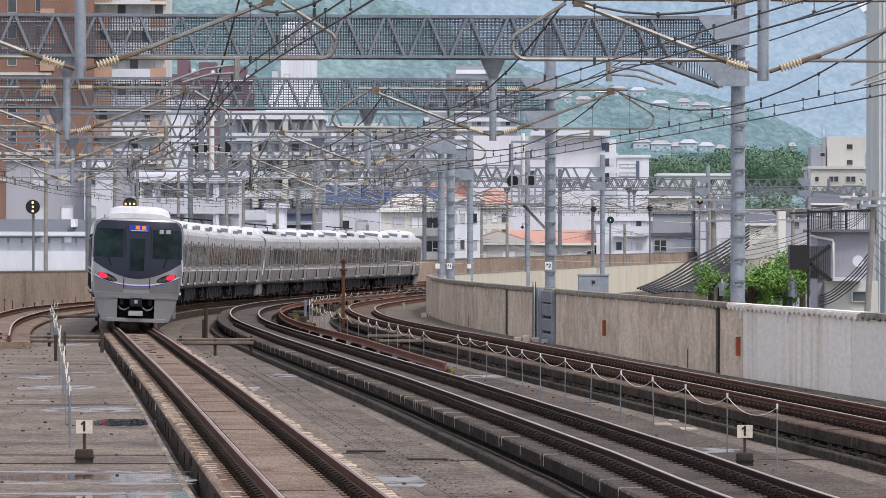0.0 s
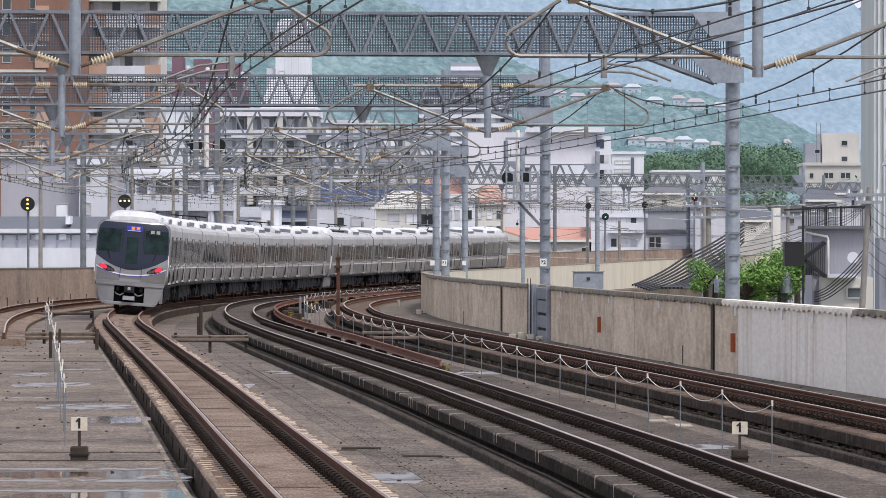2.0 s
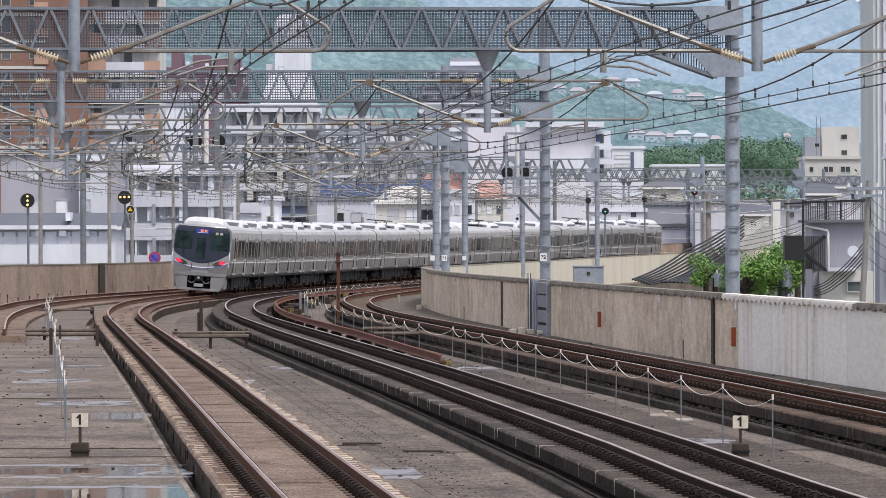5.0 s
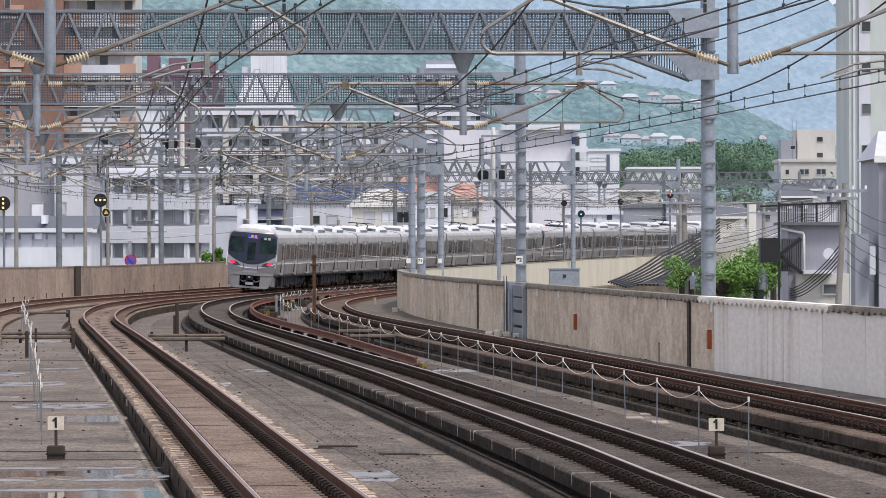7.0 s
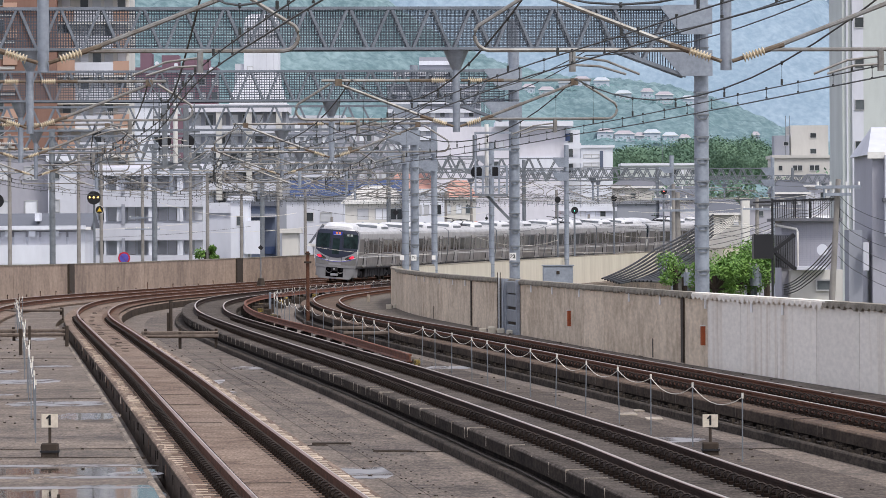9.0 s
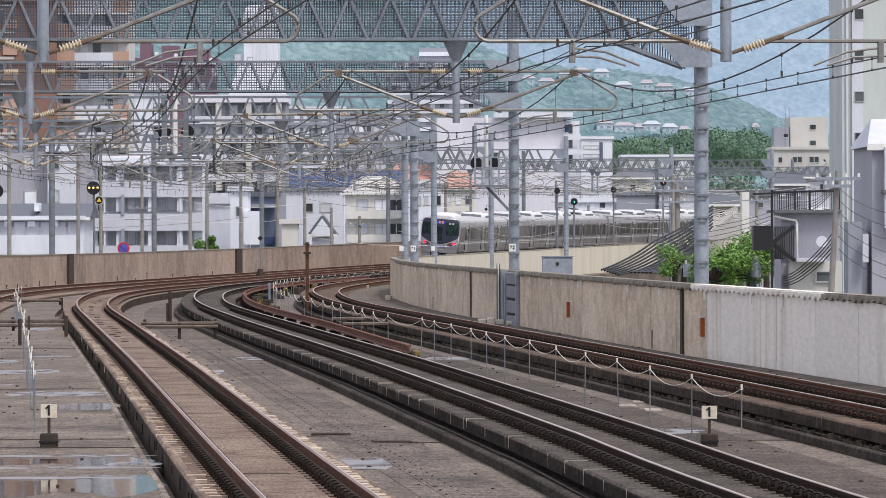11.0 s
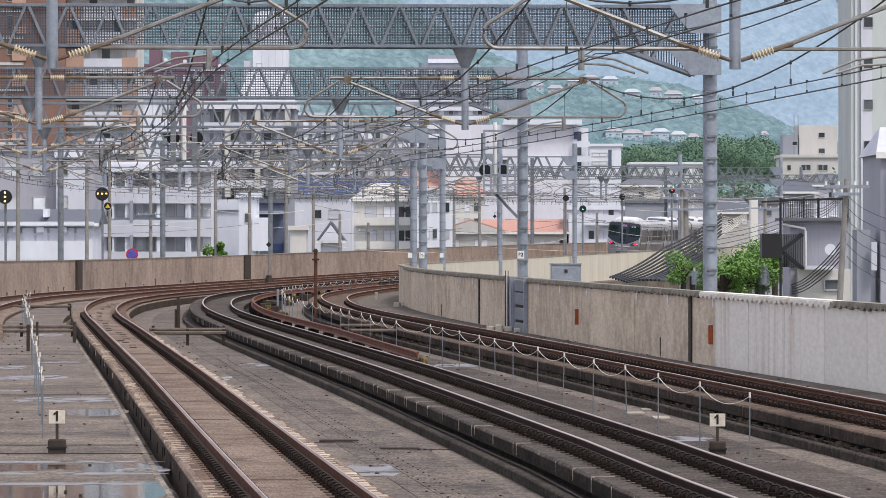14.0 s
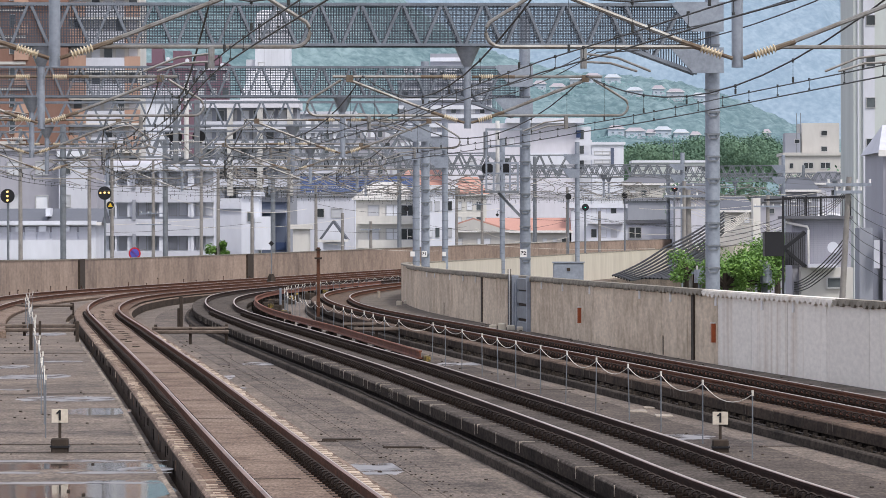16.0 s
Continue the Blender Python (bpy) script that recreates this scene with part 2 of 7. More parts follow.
def off_d(s):
    return float(np.interp(s, [18, 38, 55, 68, 118, 150, 198, 243, 268, 320], [10.3, 10.26, 10.12, 10.02, 9.7, 9.5, 9.2, 8.9, 8.6, 8.4]))


def off_a(s):
    return -4.6


def off_b(s):
    return 0.0


def off_rw(s):
    return float(np.interp(s, [20, 56, 80, 100], [13.2, 12.6, 12.15, 12.05]))


def off_lw(s):
    return -8.2


# ---- mesh building ----
class MB:
    def __init__(self):
        self.v, self.f = [], []

    def add(self, vs, fs):
        k = len(self.v)
        self.v += [tuple(p) for p in vs]
        self.f += [tuple(k + i for i in q) for q in fs]
        return self

    def box(self, x0, x1, y0, y1, z0, z1, m=None):
        vs = [Vector(p) for p in ((x0, y0, z0), (x1, y0, z0), (x1, y1, z0), (x0, y1, z0), (x0, y0, z1), (x1, y0, z1), (x1, y1, z1), (x0, y1, z1))]
        if m:
            vs = [m @ p for p in vs]
        return self.add(vs, [(0, 3, 2, 1), (4, 5, 6, 7), (0, 1, 5, 4), (1, 2, 6, 5), (2, 3, 7, 6), (3, 0, 4, 7)])

    def rbox(self, x0, x1, y0, y1, z0, z1, r=0.02, m=None):
        """A box with its upright and top edges rounded off."""
        def ring(z, i):
            a, b, c, d = x0 + i, x1 - i, y0 + i, y1 - i
            return [(a + r, c, z), (b - r, c, z), (b, c + r, z), (b, d - r, z), (b - r, d, z), (a + r, d, z), (a, d - r, z), (a, c + r, z)]
        rings = [ring(z0, 0), ring(z1 - r, 0), ring(z1, r * 0.6)]
        vs = [Vector(p) for q in rings for p in q]
        if m:
            vs = [m @ p for p in vs]
        fs = [tuple(range(7, -1, -1)), tuple(range(16, 24))]
        for k in (0, 8):
            fs += [(k + i, k + (i + 1) % 8, k + 8 + (i + 1) % 8, k + 8 + i) for i in range(8)]
        return self.add(vs, fs)

    def cyl(self, a, b, r, n=8, r2=None):
        a, b = Vector(a), Vector(b)
        r2 = r if r2 is None else r2
        q = (b - a).to_track_quat("Z", "Y").to_matrix()
        vs = []
        for p, rr in ((a, r), (b, r2)):
            vs += [p + q @ Vector((rr * math.cos(2 * math.pi * i / n), rr * math.sin(2 * math.pi * i / n), 0)) for i in range(n)]
        fs = [(i, (i + 1) % n, n + (i + 1) % n, n + i) for i in range(n)] + [tuple(range(n - 1, -1, -1)), tuple(range(n, 2 * n))]
        return self.add(vs, fs)

    def tube(self, pts, r, n=5):
        pts = [Vector(p) for p in pts]
        vs, fs = [], []
        for i, p in enumerate(pts):
            d = pts[min(i + 1, len(pts) - 1)] - pts[max(i - 1, 0)]
            q = d.to_track_quat("Z", "Y").to_matrix()
            vs += [p + q @ Vector((r * math.cos(2 * math.pi * j / n), r * math.sin(2 * math.pi * j / n), 0)) for j in range(n)]
        for i in range(len(pts) - 1):
            fs += [(i * n + j, i * n + (j + 1) % n, (i + 1) * n + (j + 1) % n, (i + 1) * n + j) for j in range(n)]
        fs += [tuple(range(n - 1, -1, -1)), tuple(range((len(pts) - 1) * n, len(pts) * n))]
        return self.add(vs, fs)

    def bar(self, a, b, w, h=None):
        """A square bar from a to b."""
        a, b = Vector(a), Vector(b)
        h = h or w
        m = Matrix.Translation(a) @ (b - a).to_track_quat("Y", "Z").to_matrix().to_4x4()
        return self.box(-w / 2, w / 2, 0, (b - a).length, -h / 2, h / 2, m)

    def grid(self, rows, flip=False):
        n = len(rows[0])
        vs = [p for r in rows for p in r]
        fs = [(i * n + j, i * n + j + 1, (i + 1) * n + j + 1, (i + 1) * n + j) for i in range(len(rows) - 1) for j in range(n - 1)]
        if flip:
            fs = [q[::-1] for q in fs]
        return self.add(vs, fs)

    def mesh(self, name, material, smooth=False):
        me = bpy.data.meshes.new(name)
        me.from_pydata(self.v, [], self.f)
        me.materials.append(material)
        me.validate()
        me.update()
        if smooth:
            me.shade_smooth()
            me.set_sharp_from_angle(angle=radians(35))
        return me


def part(name, mb, material, parent=None, label="", smooth=False):
    ob = new(name, mb.mesh(name, material, smooth) if isinstance(mb, MB) else mb)
    if parent:
        ob.parent = parent
    if label:
        ob["label"] = label
    return ob


def thing(name, label, category, m=None, group="", kind=""):
    ob = new(name)
    ob.empty_display_size = 0.3
    if m is not None:
        ob.matrix_world = m
    return tagged(ob, label, category, group, kind)


def solid(name, mb, material, label, category, kind="", smooth=False, group=""):
    return tagged(part(name, mb, material, smooth=smooth), label, category, group, kind)


def sweep(profile, s0, s1, step, off, mb=None, tilt=None):
    """Sweeps a closed outline of (offset, height) points along the line."""
    mb = mb or MB()
    n = len(profile)
    k = max(1, int(round((s1 - s0) / step)))
    vs, fs = [], []
    for i in range(k + 1):
        s = s0 + (s1 - s0) * i / k
        o = off(s)
        c = 0.0 if tilt is None else cant(s)
        vs += [at(s, o + a, z - (a + (tilt or 0.0)) * c) for a, z in profile]
    for i in range(k):
        fs += [(i * n + j, i * n + (j + 1) % n, (i + 1) * n + (j + 1) % n, (i + 1) * n + j) for j in range(n)]
    fs += [tuple(range(n - 1, -1, -1)), tuple(range(k * n, (k + 1) * n))]
    return mb.add(vs, fs)


DECK = -0.6
DECK_L = -0.4
# ---- ground, hills ----
M["townground"] = mat("town_ground", (0.2, 0.2, 0.18), 0.9, c2=(0.1, 0.13, 0.07), scale=0.05, fine=0.6, mix=0.9)
# distance haze is mixed into both ridge colours, bluer on the far one
M["hill"] = mat("haze_tinted_woodland", (0.215, 0.297, 0.312), 1.0, c2=(0.105, 0.165, 0.18), scale=0.03, fine=0.3, mix=1.0, spec=0.0, lo=0.84, hi=1.36, deep=0.55, grain=1.3)
M["farhill"] = mat("haze_tinted_far_woodland", (0.27, 0.345, 0.41), 1.0, c2=(0.19, 0.262, 0.325), scale=0.03, fine=0.3, mix=1.0, spec=0.0, lo=0.84, hi=1.36, deep=0.4, grain=1.3)


def ground():
    mb = MB()
    mb.add([(-4000, -300, -8), (4000, -300, -8), (4000, 4600, -8), (-4000, 4600, -8)], [(0, 1, 2, 3)])
    solid("ground", mb, M["townground"], "grey town ground far below the viaduct", "ground", "structure")


RIDGES = [("hill", 1900, 2500, 12, 3.0), ("backdrop", 2700, 3600, 5, 9.0)]


def hill_z(x, y, k):
    """Height of the near (0) or far (1) ridge."""
    name, y0, y1, lump, seed = RIDGES[k]
    v = min(1.0, max(0.0, (y - y0) / (y1 - y0)))
    rise = math.sin(min(1.0, v * 1.25) * math.pi / 2)
    if k == 0:
        top = float(np.interp(x, [-250, -130, -60, -20, 10, 40, 100, 130, 170, 300], [135, 130, 122, 108, 90, 78, 76, 68, 48, 40]))
    else:
        top = float(np.interp(x, [-700, -250, 60, 150, 215, 230, 240, 250, 262, 300, 700], [230, 215, 205, 195, 180, 166, 152, 152, 166, 170, 170]))
    wob = noise.fractal(Vector((x * 0.012 + seed, y * 0.008, seed)), 0.9, 2.2, 5)
    tuft = (0.5 - abs(noise.noise(Vector((x * 0.1, y * 0.05, seed))))) * (4.5 if k == 0 else 6.0) + noise.noise(Vector((x * 0.3, y * 0.1, seed))) * 1.6
    return -8 + top * rise + (wob * lump * (1 - 0.75 * v) + tuft) * rise


def hills():
    """Wooded ridges behind the town, higher to the west, dipping to the east."""
    for k, (name, y0, y1, lump, seed) in enumerate(RIDGES):
        nx, ny = 460, 110
        w = 330 if k == 0 else 420
        rows = [[(x, y, hill_z(x, y, k)) for x in (-w + 2 * w * i / nx for i in range(nx + 1))] for y in (y0 + (y1 - y0) * j / ny for j in range(ny + 1))]
        solid(name, MB().grid(rows), M["hill" if k == 0 else "farhill"], "wooded hillside behind the town, haze in its colour", "hill", "structure", smooth=True)


# ---- viaduct deck, tracks, parapets ----
RAIL = [(-0.064, -0.153), (0.064, -0.153), (0.064, -0.14), (0.012, -0.12), (0.012, -0.045), (0.033, -0.035), (0.033, -0.004), (-0.033, -0.004), (-0.033, -0.035), (-0.012, -0.045), (-0.012, -0.12), (-0.064, -0.14)]
HEAD = [(-0.031, -0.02), (0.031, -0.02), (0.031, 0.0), (-0.031, 0.0)]


def deck():
    mb = sweep([(-9.0, DECK - 1.6), (-8.0, DECK - 1.6), (12.6, DECK - 1.6), (13.6, DECK - 1.0), (13.6, DECK), (-9.0, DECK)], -60, 760, 8, lambda s: 0.0)
    ob = solid("viaduct_deck", mb, M["deck"], "stained concrete viaduct deck with damp patches", "viaduct", "structure")
    mb = sweep([(-9.0, DECK), (-1.34, DECK), (-1.34, DECK_L), (-9.0, DECK_L)], -60, 640, 6, lambda s: 0.0)
    solid("pavement", mb, M["deck"], "stained raised concrete walkway beside the track", "walkway", "structure")
    mb = sweep([(-1.34, DECK), (-1.22, DECK), (-1.22, DECK_L - 0.03), (-1.235, DECK_L + 0.004), (-1.3, DECK_L + 0.006), (-1.34, DECK_L - 0.02)], -60, 150, 3, lambda s: 0.02 * noise.noise(Vector((s * 0.31, 2.0, 0))))
    solid("gutter_edge", mb, M["lip"], "worn pale concrete lip of the gutter", "kerb", "structure")
    mb = sweep([(1.35, DECK + 0.001), (2.6, DECK + 0.001), (2.6, DECK + 0.006), (1.35, DECK + 0.006)], -50, 260, 6, lambda s: 0.55)
    solid("pavement", mb, M["deckgrey"], "grey concrete strip between two tracks", "deck strip", "structure")
    mb = sweep([(1.5, DECK), (3.4, DECK), (3.4, DECK + 0.006), (1.5, DECK + 0.006)], -50, 140, 6, off_c)
    solid("pavement", mb, M["deckdark"], "dark grey concrete strip beside the chain fence", "deck strip", "structure")


def fastening(mb, bed, m, both):
    """Rail fastening: a bed plate, and on each side a looped spring clip and a bolt."""
    bed.box(-0.19, 0.19, -0.11, 0.11, -0.19, -0.152, m)
    for q in ((-1, 1) if both else (-1,)):
        loop = [(q * x, y, z) for x, y, z in ((0.05, -0.06, -0.135), (0.065, -0.04, -0.085), (0.105, -0.01, -0.062), (0.15, 0.02, -0.072), (0.18, 0.05, -0.115), (0.16, 0.08, -0.165))]
        mb.tube([m @ Vector(p) for p in loop], 0.0115, 4)
        mb.box(*sorted((q * 0.085, q * 0.125)), -0.022, 0.022, -0.152, -0.085, m)
        mb.box(*sorted((q * 0.2, q * 0.25)), -0.05, 0.05, -0.19, -0.178, m)


def track(name, off, s0, s1, slab, label, base, clip_to, half=1.08, rail="rail", ledge=0.0, sides="brownslab", head="brownhead", band=False, shine=(-0.02, 0.02)):
    """A slab track: raised slab on a dark recessed bed, two rails with bright heads, a fastening every 0.6 m."""
    t = thing(name, label, "railway track", kind="structure")
    if ledge:
        for q in (-1, 1):
            edge = [(q * (half - 0.1), base), (q * (half + ledge), base), (q * (half + ledge), base + 0.12), (q * (half + ledge - 0.02), base + 0.14), (q * (half + ledge - 0.12), base + 0.14), (q * (half + ledge - 0.13), base + 0.115), (q * (half - 0.1), base + 0.115)][::q]
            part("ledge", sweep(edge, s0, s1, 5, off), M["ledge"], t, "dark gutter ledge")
        # the bed's colour carries the shade of the gap below the slab
        part("track_bed", sweep([(-half + 0.07, base), (half - 0.07, base), (half - 0.07, -0.35), (-half + 0.07, -0.35)], s0, s1, 5, off, tilt=0.0), M["gap"], t, "recessed bed blackened for the shade under the slab")
    low = -0.385 if ledge else base
    part("track_slab", sweep([(-half, low), (half, low), (half, -0.215), (half - 0.03, -0.19), (-half + 0.03, -0.19), (-half, -0.215)], s0, s1, 5, off, tilt=0.0), M[slab], t)
    for q in (-1, 1):
        part("plinth_side", sweep([(q * half, low), (q * (half + 0.012), low), (q * (half + 0.012), -0.225), (q * half, -0.225)][::q], s0, s1, 5, off, tilt=0.0), M[sides], t, "plinth side darker than the slab top")
    if band:
        for x0, x1 in ((-0.93, -0.36), (0.33, 0.93)):
            part("rust_band", sweep([(x0, -0.2), (x1, -0.2), (x1, -0.186), (x0, -0.186)], s0, 330, 5, off), M["rustband"], t, "rust-washed band under the rail")
    for side in (-0.565, 0.565):
        o = lambda s, side=side: off(s) + side
        r = part("rail", sweep(RAIL, s0, s1, 4, o, tilt=side), M[rail], t)
        part("rail_head", sweep(HEAD, s0, s1, 4, o, tilt=side), M[head], r)
        # wheel-polished strip; its pale colour and edge position also paint the rail's highlight
        part("running_band", sweep([(shine[0], -0.004), (shine[1], -0.004), (shine[1], 0.0025), (shine[0], 0.0025)], s0, s1, 4, o, tilt=side), M["head"], r, "polished running band with a highlight in its colour")
    if clip_to:
        mb, bed = MB(), MB()
        s = max(s0, 12.0)
        while s < clip_to:
            for side in (-0.565, 0.565):
                fastening(mb, bed, frame_at(s, off(s) + side, -side * cant(s)), False)
            s += 0.6
        part("fasteners", mb, M["clip"], t, "rusty spring clips")["kind"] = "stuff"
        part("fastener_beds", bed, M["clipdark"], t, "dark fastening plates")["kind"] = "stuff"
    return t


def tracks():
    track("railway_track", off_b, -40, 700, "slab", "rust-stained slab track with worn shining rails", DECK, 150, half=1.04, sides="dplinth", band=True, shine=(0.012, 0.026))
    track("railway_track", off_c, -40, 700, "sootslab", "dark sooty slab track on raised plinth", DECK, 150, half=1.08, ledge=0.27, sides="darkslab", head="brownhead", rail="sootrail", shine=(-0.012, 0.022))
    track("railway_track", off_d, -40, 700, "brownslab", "brown rusty slab track beside the parapet", DECK, 190, half=1.12, ledge=0.27, rail="drail", sides="dplinth", shine=(-0.01, 0.022))
    track("railway_track", off_a, 120, 700, "slab", "outer rusty slab track beside the streaked parapet", DECK, 0, half=1.2)
    # shoulder between the last track and the parapet
    mb = sweep([(1.0, DECK), (3.6, DECK), (3.6, -0.2), (1.0, -0.24)], -40, 300, 6, off_d)
    solid("shoulder", mb, M["midslab"], "raised concrete shoulder beside the parapet", "walkway", "structure")


def parapets():
    w = thing("wall_east", "weathered concrete parapet with vertical panel joints", "parapet wall", kind="structure")
    s = -32.85
    rnd = random.Random(4)
    while s < 640:
        n = 4.75 if s < 250 else 6.0
        white = s < 76.3
        gap = 0.025
        z1 = 1.35
        part("wall_panel", sweep([(0, -0.4), (0.22, -0.4), (0.22, z1), (0, z1)], s + gap, s + n - gap, n, off_rw), M["wallwhite" if white else "wallnear"] if s < 240 else M["wallout"], w)
        s += n
    part("joint_filler", sweep([(0.03, -0.4), (0.19, -0.4), (0.19, 1.33), (0.03, 1.33)], -30, 640, 4, off_rw), M["wallfar"], w)
    part("coping", sweep([(-0.03, 1.35), (0.25, 1.35), (0.25, 1.41), (-0.03, 1.41)], 78.5, 640, 3, off_rw), M["cap"], w, "dark mossy coping")
    part("coping", sweep([(-0.03, 1.35), (0.25, 1.35), (0.25, 1.41), (-0.03, 1.41)], -30, 61, 3, off_rw), M["cap"], w, "dark mossy coping")
    part("coping", sweep([(-0.03, 1.35), (0.25, 1.35), (0.25, 1.41), (-0.03, 1.41)], 61, 78.5, 3, off_rw), M["wallwhite"], w, "pale coping")
    part("outer_skin", sweep([(0.22, -2.4), (0.3, -2.4), (0.3, 1.31), (0.22, 1.31)], 150, 640, 6, off_rw), M["wallout"], w, "cream painted outer face")
    w = thing("wall_west", "brown streaked concrete parapet", "parapet wall", kind="structure")
    s = 150.0
    while s < 640:
        part("wall_panel", sweep([(-0.22, -0.7), (0, -0.7), (0, 1.5), (-0.22, 1.5)], s + 0.012, s + 7.96, 4, off_lw), M["wallfar"], w)
        s += 8
    part("coping", sweep([(-0.25, 1.5), (0.03, 1.5), (0.03, 1.56), (-0.25, 1.56)], 150, 640, 4, off_lw), M["cap"], w)


# ---- gantries ----
def truss(mb, x0, x1, z0, z1, y, pitch, w=0.075):
    """One lattice plane in local x, z at depth y."""
    mb.bar((x0, y, z0), (x1, y, z0), w + 0.02, w)
    mb.bar((x0, y, z1), (x1, y, z1), w + 0.02, w)
    n = max(2, int(round((x1 - x0) / pitch)))
    for i in range(n):
        a, b = x0 + (x1 - x0) * i / n, x0 + (x1 - x0) * (i + 0.5) / n
        c = x0 + (x1 - x0) * (i + 1) / n
        mb.bar((a + 0.05, y, z0), (b - 0.03, y, z1), w * 0.95)
        mb.bar((b + 0.03, y, z1), (c - 0.05, y, z0), w * 0.95)


def insulator(parent, a, b, r=0.085, n=7):
    """A ribbed post insulator from a to b."""
    a, b = Vector(a), Vector(b)
    mb = MB()
    q = (b - a).to_track_quat("Z", "Y").to_matrix()
    rows = []
    for i in range(n):
        for f, rr in ((0.1, 0.45), (0.3, 1.0), (0.5, 0.95), (0.8, 0.45)):
            c = a.lerp(b, (i + f) / n)
            rows.append([c + q @ Vector((r * rr * math.cos(2 * math.pi * k / 9), r * rr * math.sin(2 * math.pi * k / 9), 0)) for k in range(10)])
    mb.grid(rows)
    return part("insulator", mb, M["porc" if r > 0.06 else "porcgrey"], parent, "ribbed cream porcelain insulator" if r > 0.06 else "ribbed grey insulator", smooth=True)


def hooked(z, reach, hook, z_up, d):
    """Points of the bent registration tube, out by reach and back up to hook."""
    r = 0.22
    pts = [(d * 0.55, 0, z), (d * (reach - r), 0, z)]
    for i in range(1, 7):
        a = -math.pi / 2 + i * (math.pi * 0.72) / 6
        pts.append((d * (reach - r + r * math.cos(a)), 0, z + r + r * math.sin(a)))
    pts.append((d * hook, 0, z_up))
    return pts


def cantilever(parent, x, d, detail=1):
    """Arms from a drop tube at x out to the track on side d."""
    m = Matrix.Translation((x, -0.12, 0))
    n = 7 if detail else 5
    mb = MB()
    P = lambda pts: [m @ Vector(p) for p in pts]
    mb.tube(P([(d * 0.75, 0, 6.32), (d * 3.15, 0, 6.32)]), 0.035, n)
    mb.tube(P([(d * 0.6, 0, 5.415), (d * 2.85, 0, 6.28)]), 0.035, n)
    mb.tube(P(hooked(5.42, 3.75, 2.95, 6.25, d)), 0.03, n)
    mb.tube(P([(d * 2.3, 0, 5.42), (d * 2.3, 0, 5.1)]), 0.05, n)
    mb.tube(P([(d * 2.3, 0, 5.32), (d * 1.8, 0.02, 5.26), (d * 1.3, 0.02, 5.06)]), 0.018, n)
    mb.tube(P([(d * 2.3, 0, 5.2), (d * 1.9, 0.02, 5.18), (d * 1.5, 0.02, 5.06)]), 0.018, n)
    ob = part("support_arm", mb, M["tube"], parent, smooth=True)
    for p, q, r in (((0.1, 6.32), (0.3, 6.32), 0.03), ((0.58, 6.32), (1.1, 6.32), 0.04), ((0.08, 5.25), (0.26, 5.31), 0.03), ((0.55, 5.4), (0.85, 5.5), 0.042)):
        part("fitting", MB().tube(P([(d * p[0], 0, p[1]), (d * q[0], 0, q[1])]), r, n), M["rusttube" if detail else "tube"], ob)
    part("wire_clamp", MB().box(d * 2.75 - 0.08, d * 2.75 + 0.08, -0.06, 0.06, 6.2, 6.36, m), M["rusttube" if detail else "tube"], ob)
    insulator(ob, m @ Vector((d * 0.26, 0, 6.32)), m @ Vector((d * 0.6, 0, 6.32)), 0.07 if detail else 0.05)
    insulator(ob, m @ Vector((d * 0.24, 0, 5.3)), m @ Vector((d * 0.57, 0, 5.41)), 0.07 if detail else 0.05)


GANTRIES = [38.0, 84.0, 131.0, 177.0, 223.0, 264.0, 305.0, 346.0, 392.0, 440.0, 488.0, 540.0]


